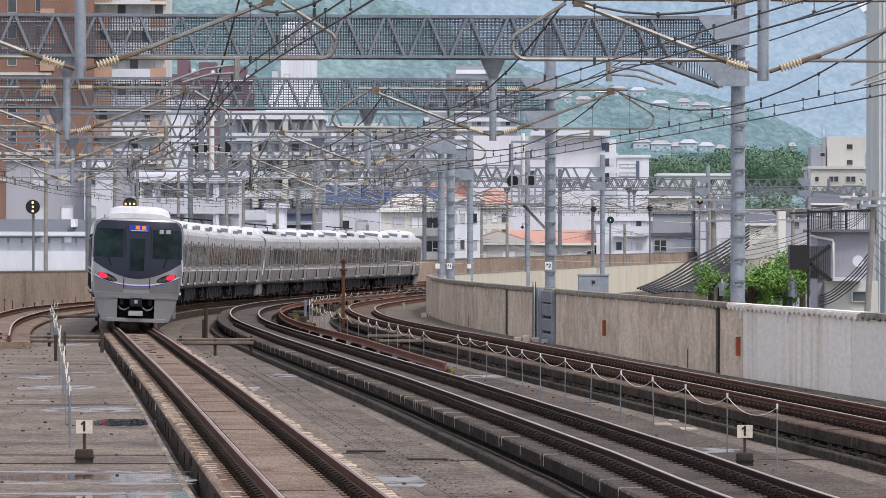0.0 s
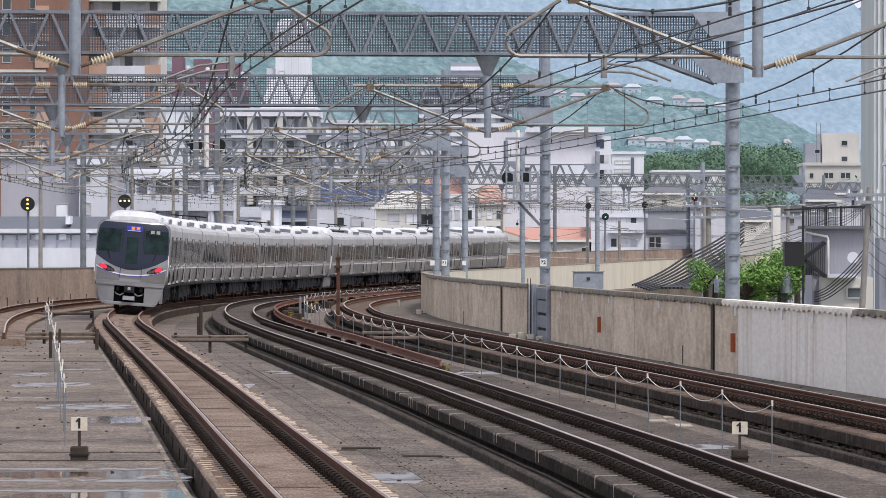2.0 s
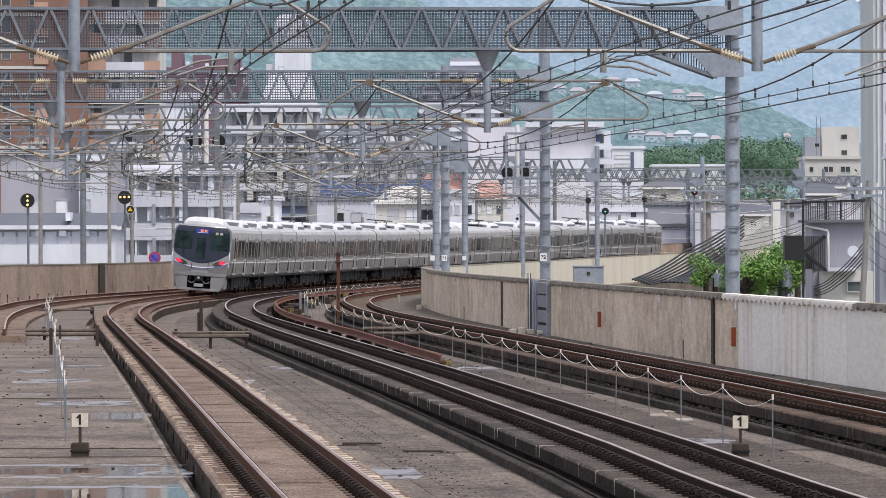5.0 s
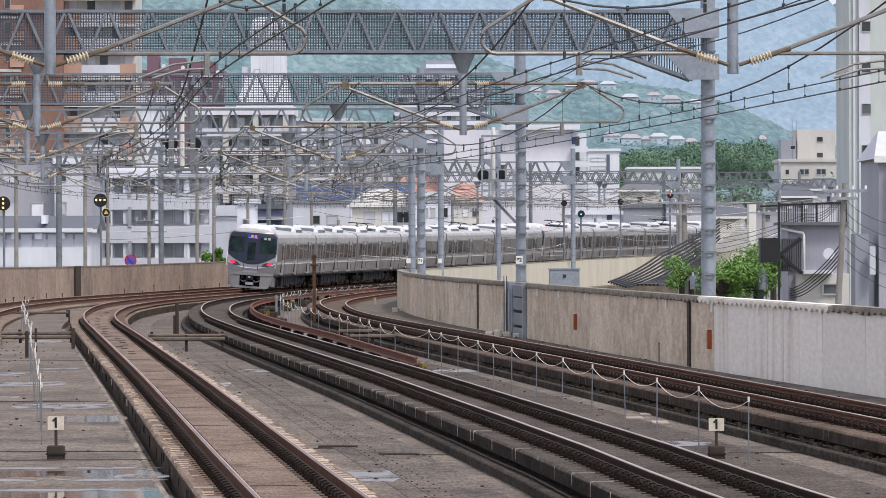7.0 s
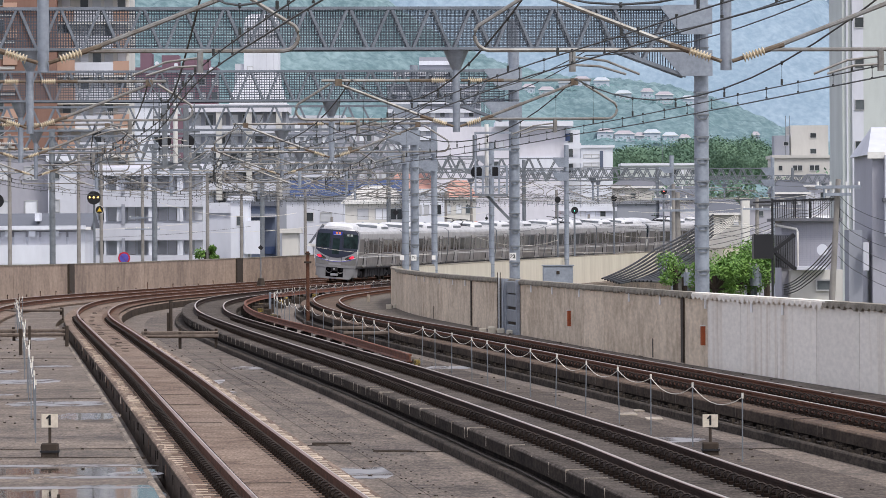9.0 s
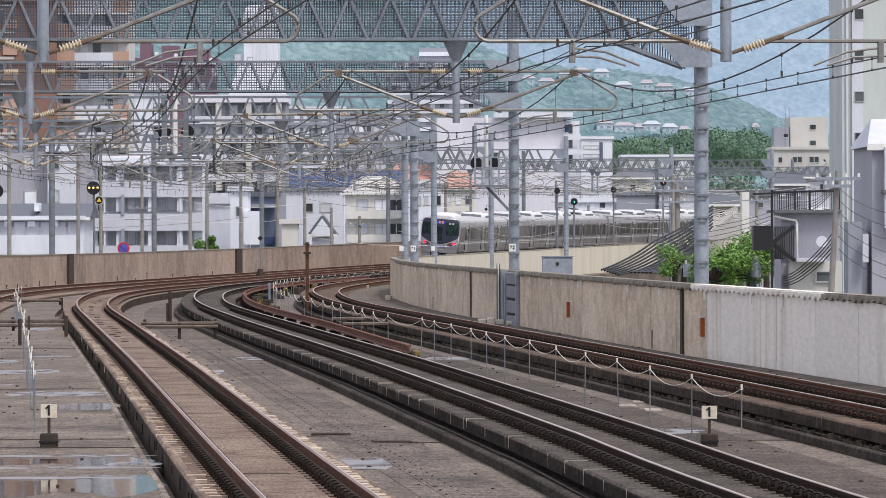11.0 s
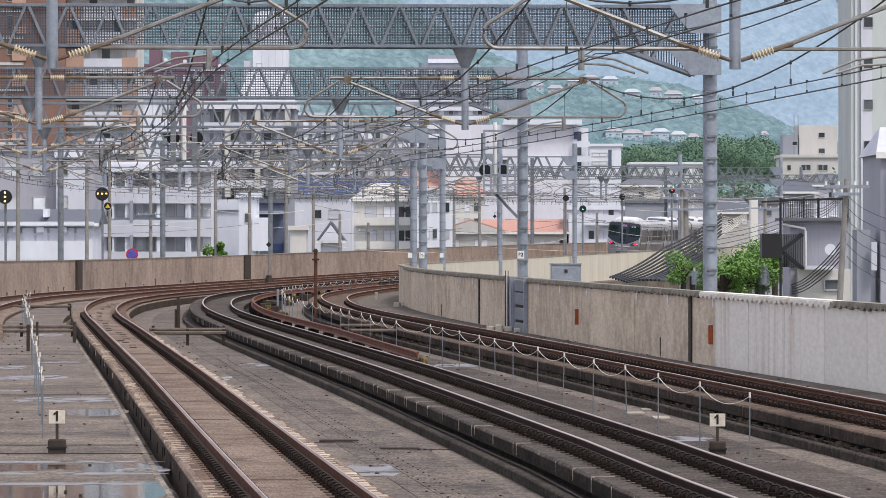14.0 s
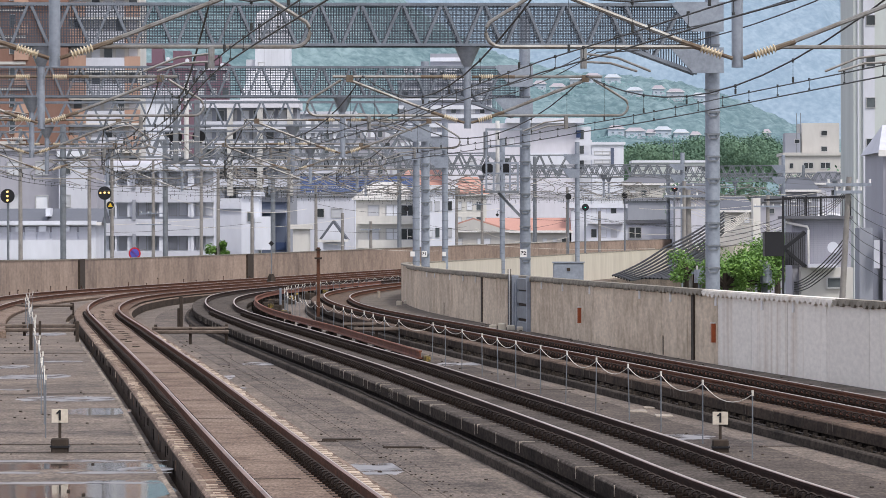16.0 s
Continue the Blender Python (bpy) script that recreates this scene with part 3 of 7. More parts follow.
def gantry(i, s):
    g = thing("gantry", "grey lattice steel gantry spanning the tracks on tubular posts", "overhead gantry", frame_at(s, 0.0, wire_grade(s) - grade(s)), "gantries over the line")
    near = i < 4
    x0, x1 = (-14.0 if i < 3 else -9.1), (13.2, 13.1, 13.2, 12.7, 12.5, 12.3, 12.4, 12.7, 13.7, 13.2, 13.2, 13.2)[i]
    z0, z1 = 7.02, 8.04
    if i % 2 == 0 and i > 3:
        z0, z1 = 6.9, 7.75
    for y in (-0.3, 0.3):
        mb = MB()
        shift = 0.17 if i == 1 else 0.0
        truss(mb, x0 + shift, x1 - 2.2 + shift, z0 + 0.04, z1 - 0.04, y, 0.96, 0.062 if i < 3 else 0.078)
        # the haunch down to the post
        mb.bar((x1 - 2.2, y, z1 - 0.04), (x1, y, z1 - 0.04), 0.09, 0.08)
        mb.bar((x1 - 2.2, y, z0 + 0.04), (x1 - 0.4, y, z0 - 0.62), 0.09, 0.08)
        mb.bar((x1 - 2.1, y, z1), (x1 - 1.5, y, z0 - 0.2), 0.06)
        mb.bar((x1 - 1.4, y, z0 - 0.25), (x1 - 0.8, y, z1 - 0.2), 0.06)
        part("beam_truss", mb, M["truss" if i < 5 else "galvdark"], g)
    mb = MB()
    n = int((x1 - x0) / 1.6)
    for k in range(n):
        a = x0 + (x1 - x0) * k / n
        for z in (z0 + 0.04, z1 - 0.04):
            mb.bar((a, -0.3, z), (a + (x1 - x0) / n, 0.3, z), 0.05)
            mb.bar((a, -0.3, z), (a, 0.3, z), 0.05)
    part("cross_bracing", mb, M["galv"], g)["kind"] = "stuff"
    for za, zb in ((z0 + 0.35, z1 + 0.02), (z0 - 0.62, z0 - 0.02)):
        mb = MB().add([(x, y, z) for y in (-0.37, -0.335) for x, z in ((x1 - 1.0, zb - 0.05), (x1 - 0.5, za), (x1 + 0.22, za), (x1 + 0.22, zb), (x1 - 0.9, zb))],
                      [(0, 1, 2, 3, 4), (9, 8, 7, 6, 5)] + [(i, (i + 1) % 5 + 0, (i + 1) % 5 + 5, i + 5) for i in range(5)])
        part("gusset_plate", mb, M["galv"], g)
    for side, x in ((1, x1), (-1, x0 - 0.2)):
        if side < 0 and i < 3:
            continue
        mb = MB()
        mb.cyl((x, 0, -7.5), (x, 0, z1 + (0.9 if i > 3 else 1.6)), 0.17, 18)
        p = part("post", mb, M["galv" if side > 0 else "galvdark"], g, smooth=True)
        mb = MB()
        for z in range(-1, 15):
            zz = 0.3 + z * 0.52
            mb.cyl((x, 0, zz), (x, 0, zz + 0.025), 0.19, 14)
            if side > 0 and i < 4:
                mb.bar((x - 0.14, -0.18, zz), (x + 0.14, -0.18, zz), 0.035)
                mb.bar((x - 0.09, -0.18, zz - 0.1), (x + 0.09, -0.18, zz - 0.1), 0.03)
                mb.bar((x - 0.14, -0.18, zz), (x - 0.09, -0.18, zz - 0.1), 0.03)
                mb.bar((x + 0.14, -0.18, zz), (x + 0.09, -0.18, zz - 0.1), 0.03)
        part("step_band", mb, M["galvdark"], p)["kind"] = "stuff"
    drops = [-2.55, 7.55 if i == 0 else 7.35]
    for x in drops:
        mb = MB()
        mb.cyl((x, -0.02, 5.12), (x, -0.02, z0), 0.085, 14)
        mb.cyl((x, -0.02, z0 - 0.45), (x, -0.02, z0), 0.1, 12, 0.3)
        t = part("drop_tube", mb, M["galv"], g, smooth=True)
        for d in (-1, 1):
            cantilever(g, x, d, near)
    if i in (1, 2):
        mb = MB()
        step = 0.062 if i == 1 else 0.08
        for depth, shift, half in ((-0.24, 0.0, 0.0075), (0.335, 0.02, 0.0075)):
            k = int((x1 - x0) / step)
            for a in range(k):
                x = x0 + a * step + shift
                lo = z0 if x < x1 - 2.2 else z0 - 0.55 * (x - x1 + 2.2) / 1.8
                mb.box(x - half, x + half, depth, depth + 0.006, max(lo, z0 - 0.5), z1)
            for a in range(int((z1 - z0) / step) + 1):
                mb.box(x0, x1 - 0.3, depth + 0.006, depth + 0.012, z0 + a * step - half, z0 + a * step + half)
        w = part("wire_mesh", mb, M["mesh"], g, "fine grey guard mesh")
        w["kind"] = "stuff"
    return g


def span_points(s0, s1, off, z0, z1, sag, n=12):
    return [at(s0 + (s1 - s0) * k / n, off(s0 + (s1 - s0) * k / n), z0 + (z1 - z0) * k / n - sag * 4 * (k / n) * (1 - k / n)) for k in range(n + 1)]


def catenary():
    """Messenger and contact wires over each track, with droppers."""
    stops = [-8.0] + GANTRIES + [640.0]
    for off in (off_a, off_b, off_c, off_d):
        t = thing("overhead_line", "dark overhead contact wires strung under the gantries", "overhead line")
        a, b, c = MB(), MB(), MB()
        for k in range(len(stops) - 1):
            s0, s1 = stops[k], stops[k + 1]
            sag = 1.0
            z = 0.06 * (-1) ** k
            w0 = (lambda s, off=off, k=k: off(s) + 0.2 * math.cos(math.pi * (s - stops[k]) / (stops[k + 1] - stops[k])) * (-1) ** k)
            part("messenger_wire", MB().tube(span_points(s0, s1, w0, 6.35, 6.35, sag), 0.016, 5), M["wire"], t)
            part("contact_wire", MB().tube(span_points(s0, s1, w0, 5.05, 5.05, 0.03), 0.012, 5), M["wire"], t)
            part("auxiliary_wire", MB().tube(span_points(s0, s1, w0, 5.22, 5.22, 0.02), 0.011, 5), M["wire"], t)
            if s0 < 400:
                q = max(5, int((s1 - s0) / 7.5))
                for j in range(q):
                    f = (j + 0.5) / q
                    s = s0 + (s1 - s0) * f
                    p = at(s, w0(s), 0)
                    zt = 6.35 - sag * 4 * f * (1 - f)
                    c.cyl(p + Vector((0, 0, 5.22)), p + Vector((0, 0, zt)), 0.004, 4)
                    c.cyl(p + Vector((0, 0, zt - 0.04)), p + Vector((0, 0, zt + 0.03)), 0.02, 6)
                    c.cyl(p + Vector((0, 0, 5.22)), p + Vector((0, 0, 5.32)), 0.02, 6)
                    for g in (-0.25, 0.25):
                        s = s0 + (s1 - s0) * (f + g / q)
                        p = at(s, w0(s), 0)
                        c.cyl(p + Vector((0, 0, 5.04)), p + Vector((0, 0, 5.22)), 0.005, 4)
                        c.cyl(p + Vector((0, 0, 5.2)), p + Vector((0, 0, 5.24)), 0.019, 6)
                        c.cyl(p + Vector((0, 0, 5.04)), p + Vector((0, 0, 5.07)), 0.018, 6)
        part("dropper", c, M["wire"], t)["kind"] = "stuff"


def jumpers():
    """Pale slack feeder loops and steady arms under the gantries farther out."""
    rnd = random.Random(91)
    for i, s in enumerate(GANTRIES):
        if i < 2 or i > 9:
            continue
        t = thing("jumper_cables", "pale slack jumper cables hanging under the gantry", "cables", frame_at(s, 0.0, wire_grade(s) - grade(s)), "jumper cables")
        for k in range(9):
            x = rnd.uniform(-7.5, 10.5)
            w = rnd.uniform(1.2, 3.6)
            za, zb, sag = rnd.uniform(5.2, 6.9), rnd.uniform(5.2, 6.9), rnd.uniform(0.15, 0.7)
            y0, y1 = rnd.uniform(-6, 0), rnd.uniform(0, 6)
            pts = [(x + w * f, y0 + (y1 - y0) * f, za + (zb - za) * f - sag * 4 * f * (1 - f)) for f in (j / 10 for j in range(11))]
            part("jumper", MB().tube(pts, rnd.choice((0.009, 0.012, 0.016)), 5), M[rnd.choice(("tube", "tube", "galv", "wire"))], t, smooth=True)
        for k in range(5):
            x, z = rnd.uniform(-7.5, 10.5), rnd.uniform(5.1, 6.7)
            d = rnd.choice((-1, 1))
            part("steady_arm", MB().tube([(x, -0.2, z), (x + d * 0.6, -0.25, z + 0.12), (x + d * 1.3, -0.3, z + 0.02), (x + d * 1.7, -0.3, z - 0.15)], 0.018, 6), M["tube"], t, "grey bent steady arm", smooth=True)
        for k in range(4):
            x = rnd.uniform(-7.5, 11)
            mb = MB()
            z = rnd.uniform(5.3, 6.9)
            for j in range(6):
                mb.cyl((x + j * 0.07, 0.1, z), (x + j * 0.07 + 0.03, 0.1, z), 0.06, 7)
            mb.cyl((x - 0.3, 0.1, z), (x + 0.7, 0.1, z), 0.018, 5)
            part("insulator", mb, M["porcgrey"], t, "small pale ribbed insulator")


ground()
hills()
deck()
tracks()
parapets()
for i, s in enumerate(GANTRIES):
    gantry(i, s)
catenary()
jumpers()
# ---- the train ----
SIDE = [(1.33, 0.98), (1.40, 1.12), (1.475, 1.75), (1.475, 2.9), (1.45, 3.28)]
ROOF = [(1.45, 3.28), (1.38, 3.43), (1.2, 3.53), (0.8, 3.6), (0.0, 3.64)]
FACE_Z = [0.98, 1.3, 1.75, 2.1, 2.5, 2.9, 3.2, 3.4, 3.52]


def face_y(x, z):
    return 0.28 * (abs(x) / 1.4) ** 3.2 + max(0.0, z - 1.8) * 0.11 + max(0.0, z - 3.2) ** 2 * 0.9


def face_w(z):
    return float(np.interp(z, [0.9, 1.3, 1.75, 2.9, 3.3, 3.52], [1.33, 1.41, 1.46, 1.46, 1.4, 1.18]))


def patch(x0, x1, lo, hi, out, nx=12, nz=6, thick=0.02, full=False):
    """A panel on the curved nose between two heights (numbers or functions of x), proud of it by out."""
    lo_f = lo if callable(lo) else (lambda x: lo)
    hi_f = hi if callable(hi) else (lambda x: hi)
    mb = MB()
    for o, fl in ((out, False), (out - thick, True)):
        rows = []
        for j in range(nz + 1):
            row = []
            for i in range(nx + 1):
                x = x0 + (x1 - x0) * i / nx
                z = lo_f(x) + (hi_f(x) - lo_f(x)) * j / nz
                if full:
                    x *= face_w(z)
                row.append((x, face_y(x, z) - o, z))
            rows.append(row)
        mb.grid(rows, fl)
    return mb


def pod(y0, y1, half, z1, end=0.35):
    """A low rounded roof cover, its ends sloping."""
    n = 10
    rows = []
    for y, f in ((y0, 0.0), (y0 + 0.04, 0.55), (y0 + end * 0.4, 0.85), (y0 + end, 1.0), (y1 - end, 1.0), (y1 - end * 0.4, 0.85), (y1 - 0.04, 0.55), (y1, 0.0)):
        row = []
        for i in range(n + 1):
            a = math.pi * i / n
            c, s = math.cos(a), math.sin(a)
            x = half * (0.93 + 0.07 * f) * math.copysign(abs(c) ** 0.55, c)
            row.append((x, y, 3.42 + (z1 - 3.42) * f * s ** 0.5))
        rows.append(row)
    return MB().grid(rows)


def build_car(cab_back, cab_front, panto):
    car = thing("train_car", "stainless commuter train car with brown window belt and pale roof", "train", None, "cars of the train")
    a = 0.75 if cab_back else 0.22
    b = 19.25 if cab_front else 19.78
    for sx in (-1, 1):
        side = MB()
        side.grid([[(sx * x, y, z) for x, z in SIDE] for y in (a, b)], flip=sx > 0)
        body = part("side_wall", side, M["steel"], car)
        belt = MB().box(min(sx * 1.472, sx * 1.482), max(sx * 1.472, sx * 1.482), a + 0.05, b - 0.05, 1.86, 2.93)
        part("window_belt", belt, M["belt"], body)
        part("stripe", MB().box(min(sx * 1.47, sx * 1.49), max(sx * 1.47, sx * 1.49), a + 0.05, b - 0.05, 1.7, 1.74), M["white"], body, "thin white stripe")
        part("sill_rail", MB().box(min(sx * 1.33, sx * 1.41), max(sx * 1.33, sx * 1.41), a, b, 0.95, 1.03), M["under"], body)
        for y0, y1 in ((0.95, 2.15), (4.75, 6.5), (6.85, 8.6), (11.4, 13.15), (13.5, 15.25), (17.85, 19.05)):
            if (cab_back and y0 < 1) or (cab_front and y0 > 17):
                continue
            w = part("window", MB().box(min(sx * 1.478, sx * 1.492), max(sx * 1.478, sx * 1.492), y0, y1, 2.0, 2.85), M["glass"], body)
            fr = MB()
            for z0, z1 in ((1.955, 2.0), (2.85, 2.895)):
                fr.box(min(sx * 1.478, sx * 1.5), max(sx * 1.478, sx * 1.5), y0 - 0.045, y1 + 0.045, z0, z1)
            for q in (y0 - 0.045, y1):
                fr.box(min(sx * 1.478, sx * 1.5), max(sx * 1.478, sx * 1.5), q, q + 0.045, 2.0, 2.85)
            part("window_frame", fr, M["skirt"], w)
        for yc in (3.45, 10.0, 16.55):
            for q in (-0.66, 0.0):
                leaf = part("door", MB().box(min(sx * 1.462, sx * 1.486), max(sx * 1.462, sx * 1.486), yc + q + 0.015, yc + q + 0.645, 1.08, 2.98), M["steel"], body)
                part("pane", MB().box(min(sx * 1.484, sx * 1.494), max(sx * 1.484, sx * 1.494), yc + q + 0.14, yc + q + 0.52, 1.95, 2.8), M["glass"], leaf)
            for q in (-0.72, 0.66):
                part("door_seal", MB().box(min(sx * 1.45, sx * 1.497), max(sx * 1.45, sx * 1.497), yc + q, yc + q + 0.06, 1.05, 3.02), M["rubber"], body)
            for q in (-0.86, 0.8):
                for z in (1.1, 1.82):
                    # small white tabs stand in for bright glints on the car side
                    part("door_lamp", MB().box(min(sx * 1.44, sx * 1.505), max(sx * 1.44, sx * 1.505), yc + q, yc + q + 0.11, z, z + 0.085), M["white"], body)
            part("step_plate", MB().box(min(sx * 1.36, sx * 1.45), max(sx * 1.36, sx * 1.45), yc - 0.6, yc + 0.6, 1.03, 1.07), M["head"], body)
    rf = MB().grid([[(x, y, z) for x, z in ROOF] for y in (a, b)])
    rf.grid([[(-x, y, z) for x, z in ROOF] for y in (a, b)], flip=True)
    rp = part("roof", rf, M["roofsheet"], car, "grey dusty roof", smooth=True)
    part("floor_pan", MB().box(-1.3, 1.3, a, b, 0.9, 1.02), M["under"], car)
    for y0 in (3.4, 12.2):
        if cab_back and y0 < 4:
            continue
        u = pod(y0, y0 + 4.3, 1.02, 3.93)
        ac = part("air_conditioner", u, M["roof"], car, "white roof air-conditioning cover", smooth=True)
        part("vent_grille", MB().box(-0.78, 0.78, y0 - 0.04, y0 + 0.1, 3.56, 3.8), M["galvdark"], ac, "grey grille")
        for q in (-1, 1):
            part("side_grille", MB().box(*sorted((q * 0.96, q * 1.035)), y0 + 0.7, y0 + 3.6, 3.56, 3.72), M["galvdark"], ac)
            part("lifting_eye", MB().box(*sorted((q * 0.5, q * 0.62)), y0 + 2.0, y0 + 2.2, 3.9, 3.97), M["galv"], ac)
    for yb in (3.1, 16.9):
        bg = MB()
        for sx in (-1, 1):
            bg.box(min(sx * 0.95, sx * 1.12), max(sx * 0.95, sx * 1.12), yb - 1.6, yb + 1.6, 0.5, 0.72)
            bg.box(min(sx * 0.95, sx * 1.15), max(sx * 0.95, sx * 1.15), yb - 0.5, yb + 0.5, 0.42, 0.9)
            for q in (-1.05, 1.05):
                bg.box(min(sx * 0.98, sx * 1.18), max(sx * 0.98, sx * 1.18), yb + q - 0.2, yb + q + 0.2, 0.3, 0.6)
        bg.box(-0.9, 0.9, yb - 0.35, yb + 0.35, 0.55, 0.9)
        bogie = part("bogie", bg, M["under"], car)
        for q in (-1.05, 1.05):
            for sx in (-1, 1):
                part("wheel", MB().cyl((sx * 0.5, yb + q, 0.43), (sx * 0.63, yb + q, 0.43), 0.43, 18), M["clip"], bogie, smooth=True)
    rnd = random.Random(7)
    y = 5.2
    while y < 14.6:
        w = rnd.uniform(0.7, 1.7)
        part("equipment_box", MB().rbox(-1.25, 1.25, y, y + w, rnd.uniform(0.3, 0.45), 0.92, 0.04), M["under"], car)
        y += w + rnd.uniform(0.12, 0.35)
    for cab, yy in ((cab_back, 0.0), (cab_front, 20.0)):
        if not cab:
            part("gangway", MB().box(-0.55, 0.55, yy - 0.25, yy + 0.25, 1.0, 3.2), M["rubber"], car, "black folded gangway bellows")
            e = MB().grid([[(sx * x, yy + (0.22 if yy < 1 else -0.22), z) for x, z in SIDE + ROOF[1:]] for sx in (-1, 1)], flip=yy > 1)
            part("end_wall", e, M["galvdark"], car)
        else:
            nose(car, yy > 1, lit=yy < 1)
    if panto:
        bars = [("cross_bar", (-0.6, 11.6, 3.7), (0.6, 11.6, 3.7), 0.08), ("head_bar", (-0.85, 10.4, 4.12), (0.85, 10.4, 4.12), 0.06), ("head_bar", (-0.85, 10.7, 4.12), (0.85, 10.7, 4.12), 0.06)]
        for q in (-0.5, 0.5):
            bars += [("side_bar", (q, 9.9, 3.72), (q, 11.6, 3.72), 0.06), ("lower_arm", (q, 9.9, 3.78), (q * 0.7, 11.5, 3.98), 0.05), ("upper_arm", (q * 0.7, 11.5, 3.98), (q * 0.6, 10.4, 4.1), 0.04)]
        p = part("pantograph", MB().bar((-0.6, 9.9, 3.7), (0.6, 9.9, 3.7), 0.08), M["under"], car, "folded dark pantograph")
        for name, u, v, w in bars:
            part(name, MB().bar(u, v, w), M["under"], p)
    return car


def nose(car, front, lit):
    """The cab end at y = 0, turned about for the leading end."""
    m = Matrix.Translation((0, 20, 0)) @ Matrix.Rotation(math.pi, 4, "Z") if front else Matrix.Identity(4)

    def put(name, mb, material, parent=car, label="", smooth=True):
        mb.v = [tuple(m @ Vector(p)) for p in mb.v]
        return part(name, mb, material, parent, label, smooth)
    shell = MB()
    prof = SIDE + ROOF[1:]
    rows = []
    for y, k in ((0.78, 0.0), (0.45, 0.0)):
        rows.append([(x, y, z) for x, z in prof])
    rows.append([(min(x, face_w(z)) * 0.985, face_y(min(x, face_w(z)), min(z, 3.52)) + 0.02, min(z, 3.52)) for x, z in prof])
    shell.grid(rows, flip=True)
    shell.grid([[(-x, y, z) for x, y, z in r] for r in rows])
    put("cab_shell", shell, M["silver"])
    face = put("cab_face", patch(-1, 1, 0.95, 3.52, 0.0, 18, 14, 0.04, full=True), M["silver"], label="silver rounded cab front")
    put("mask", patch(-0.985, 0.985, lambda u: 1.6 + 0.56 * abs(u) ** 1.9, 3.47, 0.015, 22, 9, full=True), M["navy"], face, "dark navy window surround")

    def oval(x0, x1, zc, tilt, h, out):
        """An oval lens between two widths, slanting up outwards."""
        xm, w = (x0 + x1) / 2, (x1 - x0) / 2
        r = lambda x: h * math.sqrt(max(0.02, 1 - ((abs(x) - xm) / w) ** 2))
        mid = lambda x: zc + tilt * (abs(x) - 0.9)
        return lambda sx: patch(*sorted((sx * x0, sx * x1)), lambda x: mid(x) - r(x), lambda x: mid(x) + r(x), out, 14, 3)
    for sx in (-1, 1):
        a, b = sorted((sx * 0.33, sx * 0.95))
        ws = put("windscreen", patch(a, b, 2.28, 3.2, 0.026, 12, 6, full=True), M["cabglass"], face)
        put("wiper", MB().bar((sx * 0.85, face_y(0.85, 2.1) - 0.05, 2.0), (sx * 1.0, face_y(1.05, 2.4) - 0.06, 2.4), 0.025), M["black"], ws)
        sr = put("lamp_surround", oval(0.64, 1.27, 1.61, 0.3, 0.115, 0.022)(sx), M["black"], face, "black oval lamp surround")
        put("tail_lamp", oval(0.95, 1.24, 1.63, 0.25, 0.085, 0.032)(sx), M["red" if lit else "lens"], sr, "glowing red tail lamp" if lit else "")
        for x0 in (0.69, 0.82):
            put("head_lamp", oval(x0, x0 + 0.12, 1.6, 0.3, 0.058, 0.034)(sx), M["lens"], sr, "unlit headlamp lens")
        put("door_edge", MB().bar((sx * 0.42, -0.03, 1.3), (sx * 0.42, face_y(0.42, 3.3) - 0.03, 3.3), 0.025), M["black"], face)
        side = lambda z: 1.0 + 0.33 * min(1.0, max(0.0, (z - 0.2) / 0.75)) ** 0.5
        sk = MB()
        for y, fl in ((-0.02, False), (0.06, True)):
            sk.grid([[(sx * (0.6 + (side(z) - 0.6) * i / 8), face_y(0.6 + (side(z) - 0.6) * i / 8, z) + y, z) for i in range(9)] for z in (0.22, 0.26, 0.33, 0.45, 0.6, 0.8, 0.95)], flip=fl if sx > 0 else not fl)
        put("skirt", sk, M["skirt"], car, "grey snow-guard skirt")
        put("skirt", MB().box(*sorted((sx * 1.2, sx * 1.3)), 0.25, 1.7, 0.35, 0.95), M["skirt"], car)
        put("grab_rail", MB().tube([(sx * 1.44, 0.2, 2.25), (sx * 1.47, 0.15, 1.9), (sx * 1.45, 0.2, 1.45)], 0.02, 5), M["white"], face)
    put("cab_door", patch(-0.4, 0.4, 1.66, 3.1, 0.03, 6, 8), M["navy"], face)
    put("door_window", patch(-0.25, 0.22, 1.85, 2.9, 0.04, 4, 4), M["cabglass"], face)
    ds = put("display", patch(-0.3, 0.34, 3.13, 3.35, 0.035, 4, 2), M["led"], face, "lit blue destination display")
    for x0, x1 in ((-0.1, 0.04), (0.1, 0.24)):
        put("display_bar", patch(x0, x1, 3.2, 3.32, 0.04, 2, 2), M["ledorange"], ds, "orange bar of display text")
    put("display_bar", patch(-0.24, 0.28, 3.15, 3.175, 0.04, 2, 1), M["ledw"], ds)
    side_ds = put("display", patch(0.62, 1.08, 3.05, 3.25, 0.04, 4, 2), M["black"], face)
    for x0, x1 in ((0.68, 0.82), (0.9, 1.04)):
        put("display_bar", patch(x0, x1, 3.09, 3.22, 0.045, 2, 2), M["ledgrey"], side_ds, "pale bar of display text")
    put("trim_line", patch(-1.4, 1.4, lambda x: 1.37 + 0.3 * (abs(x) / 1.38) ** 2.2, lambda x: 1.415 + 0.3 * (abs(x) / 1.38) ** 2.2, 0.02, 20, 1), M["white"], face, "thin white trim line")
    put("trim_line", patch(-1.4, 1.4, lambda x: 1.335 + 0.3 * (abs(x) / 1.38) ** 2.2, lambda x: 1.365 + 0.3 * (abs(x) / 1.38) ** 2.2, 0.02, 20, 1), M["blueline"], face, "thin blue trim line")
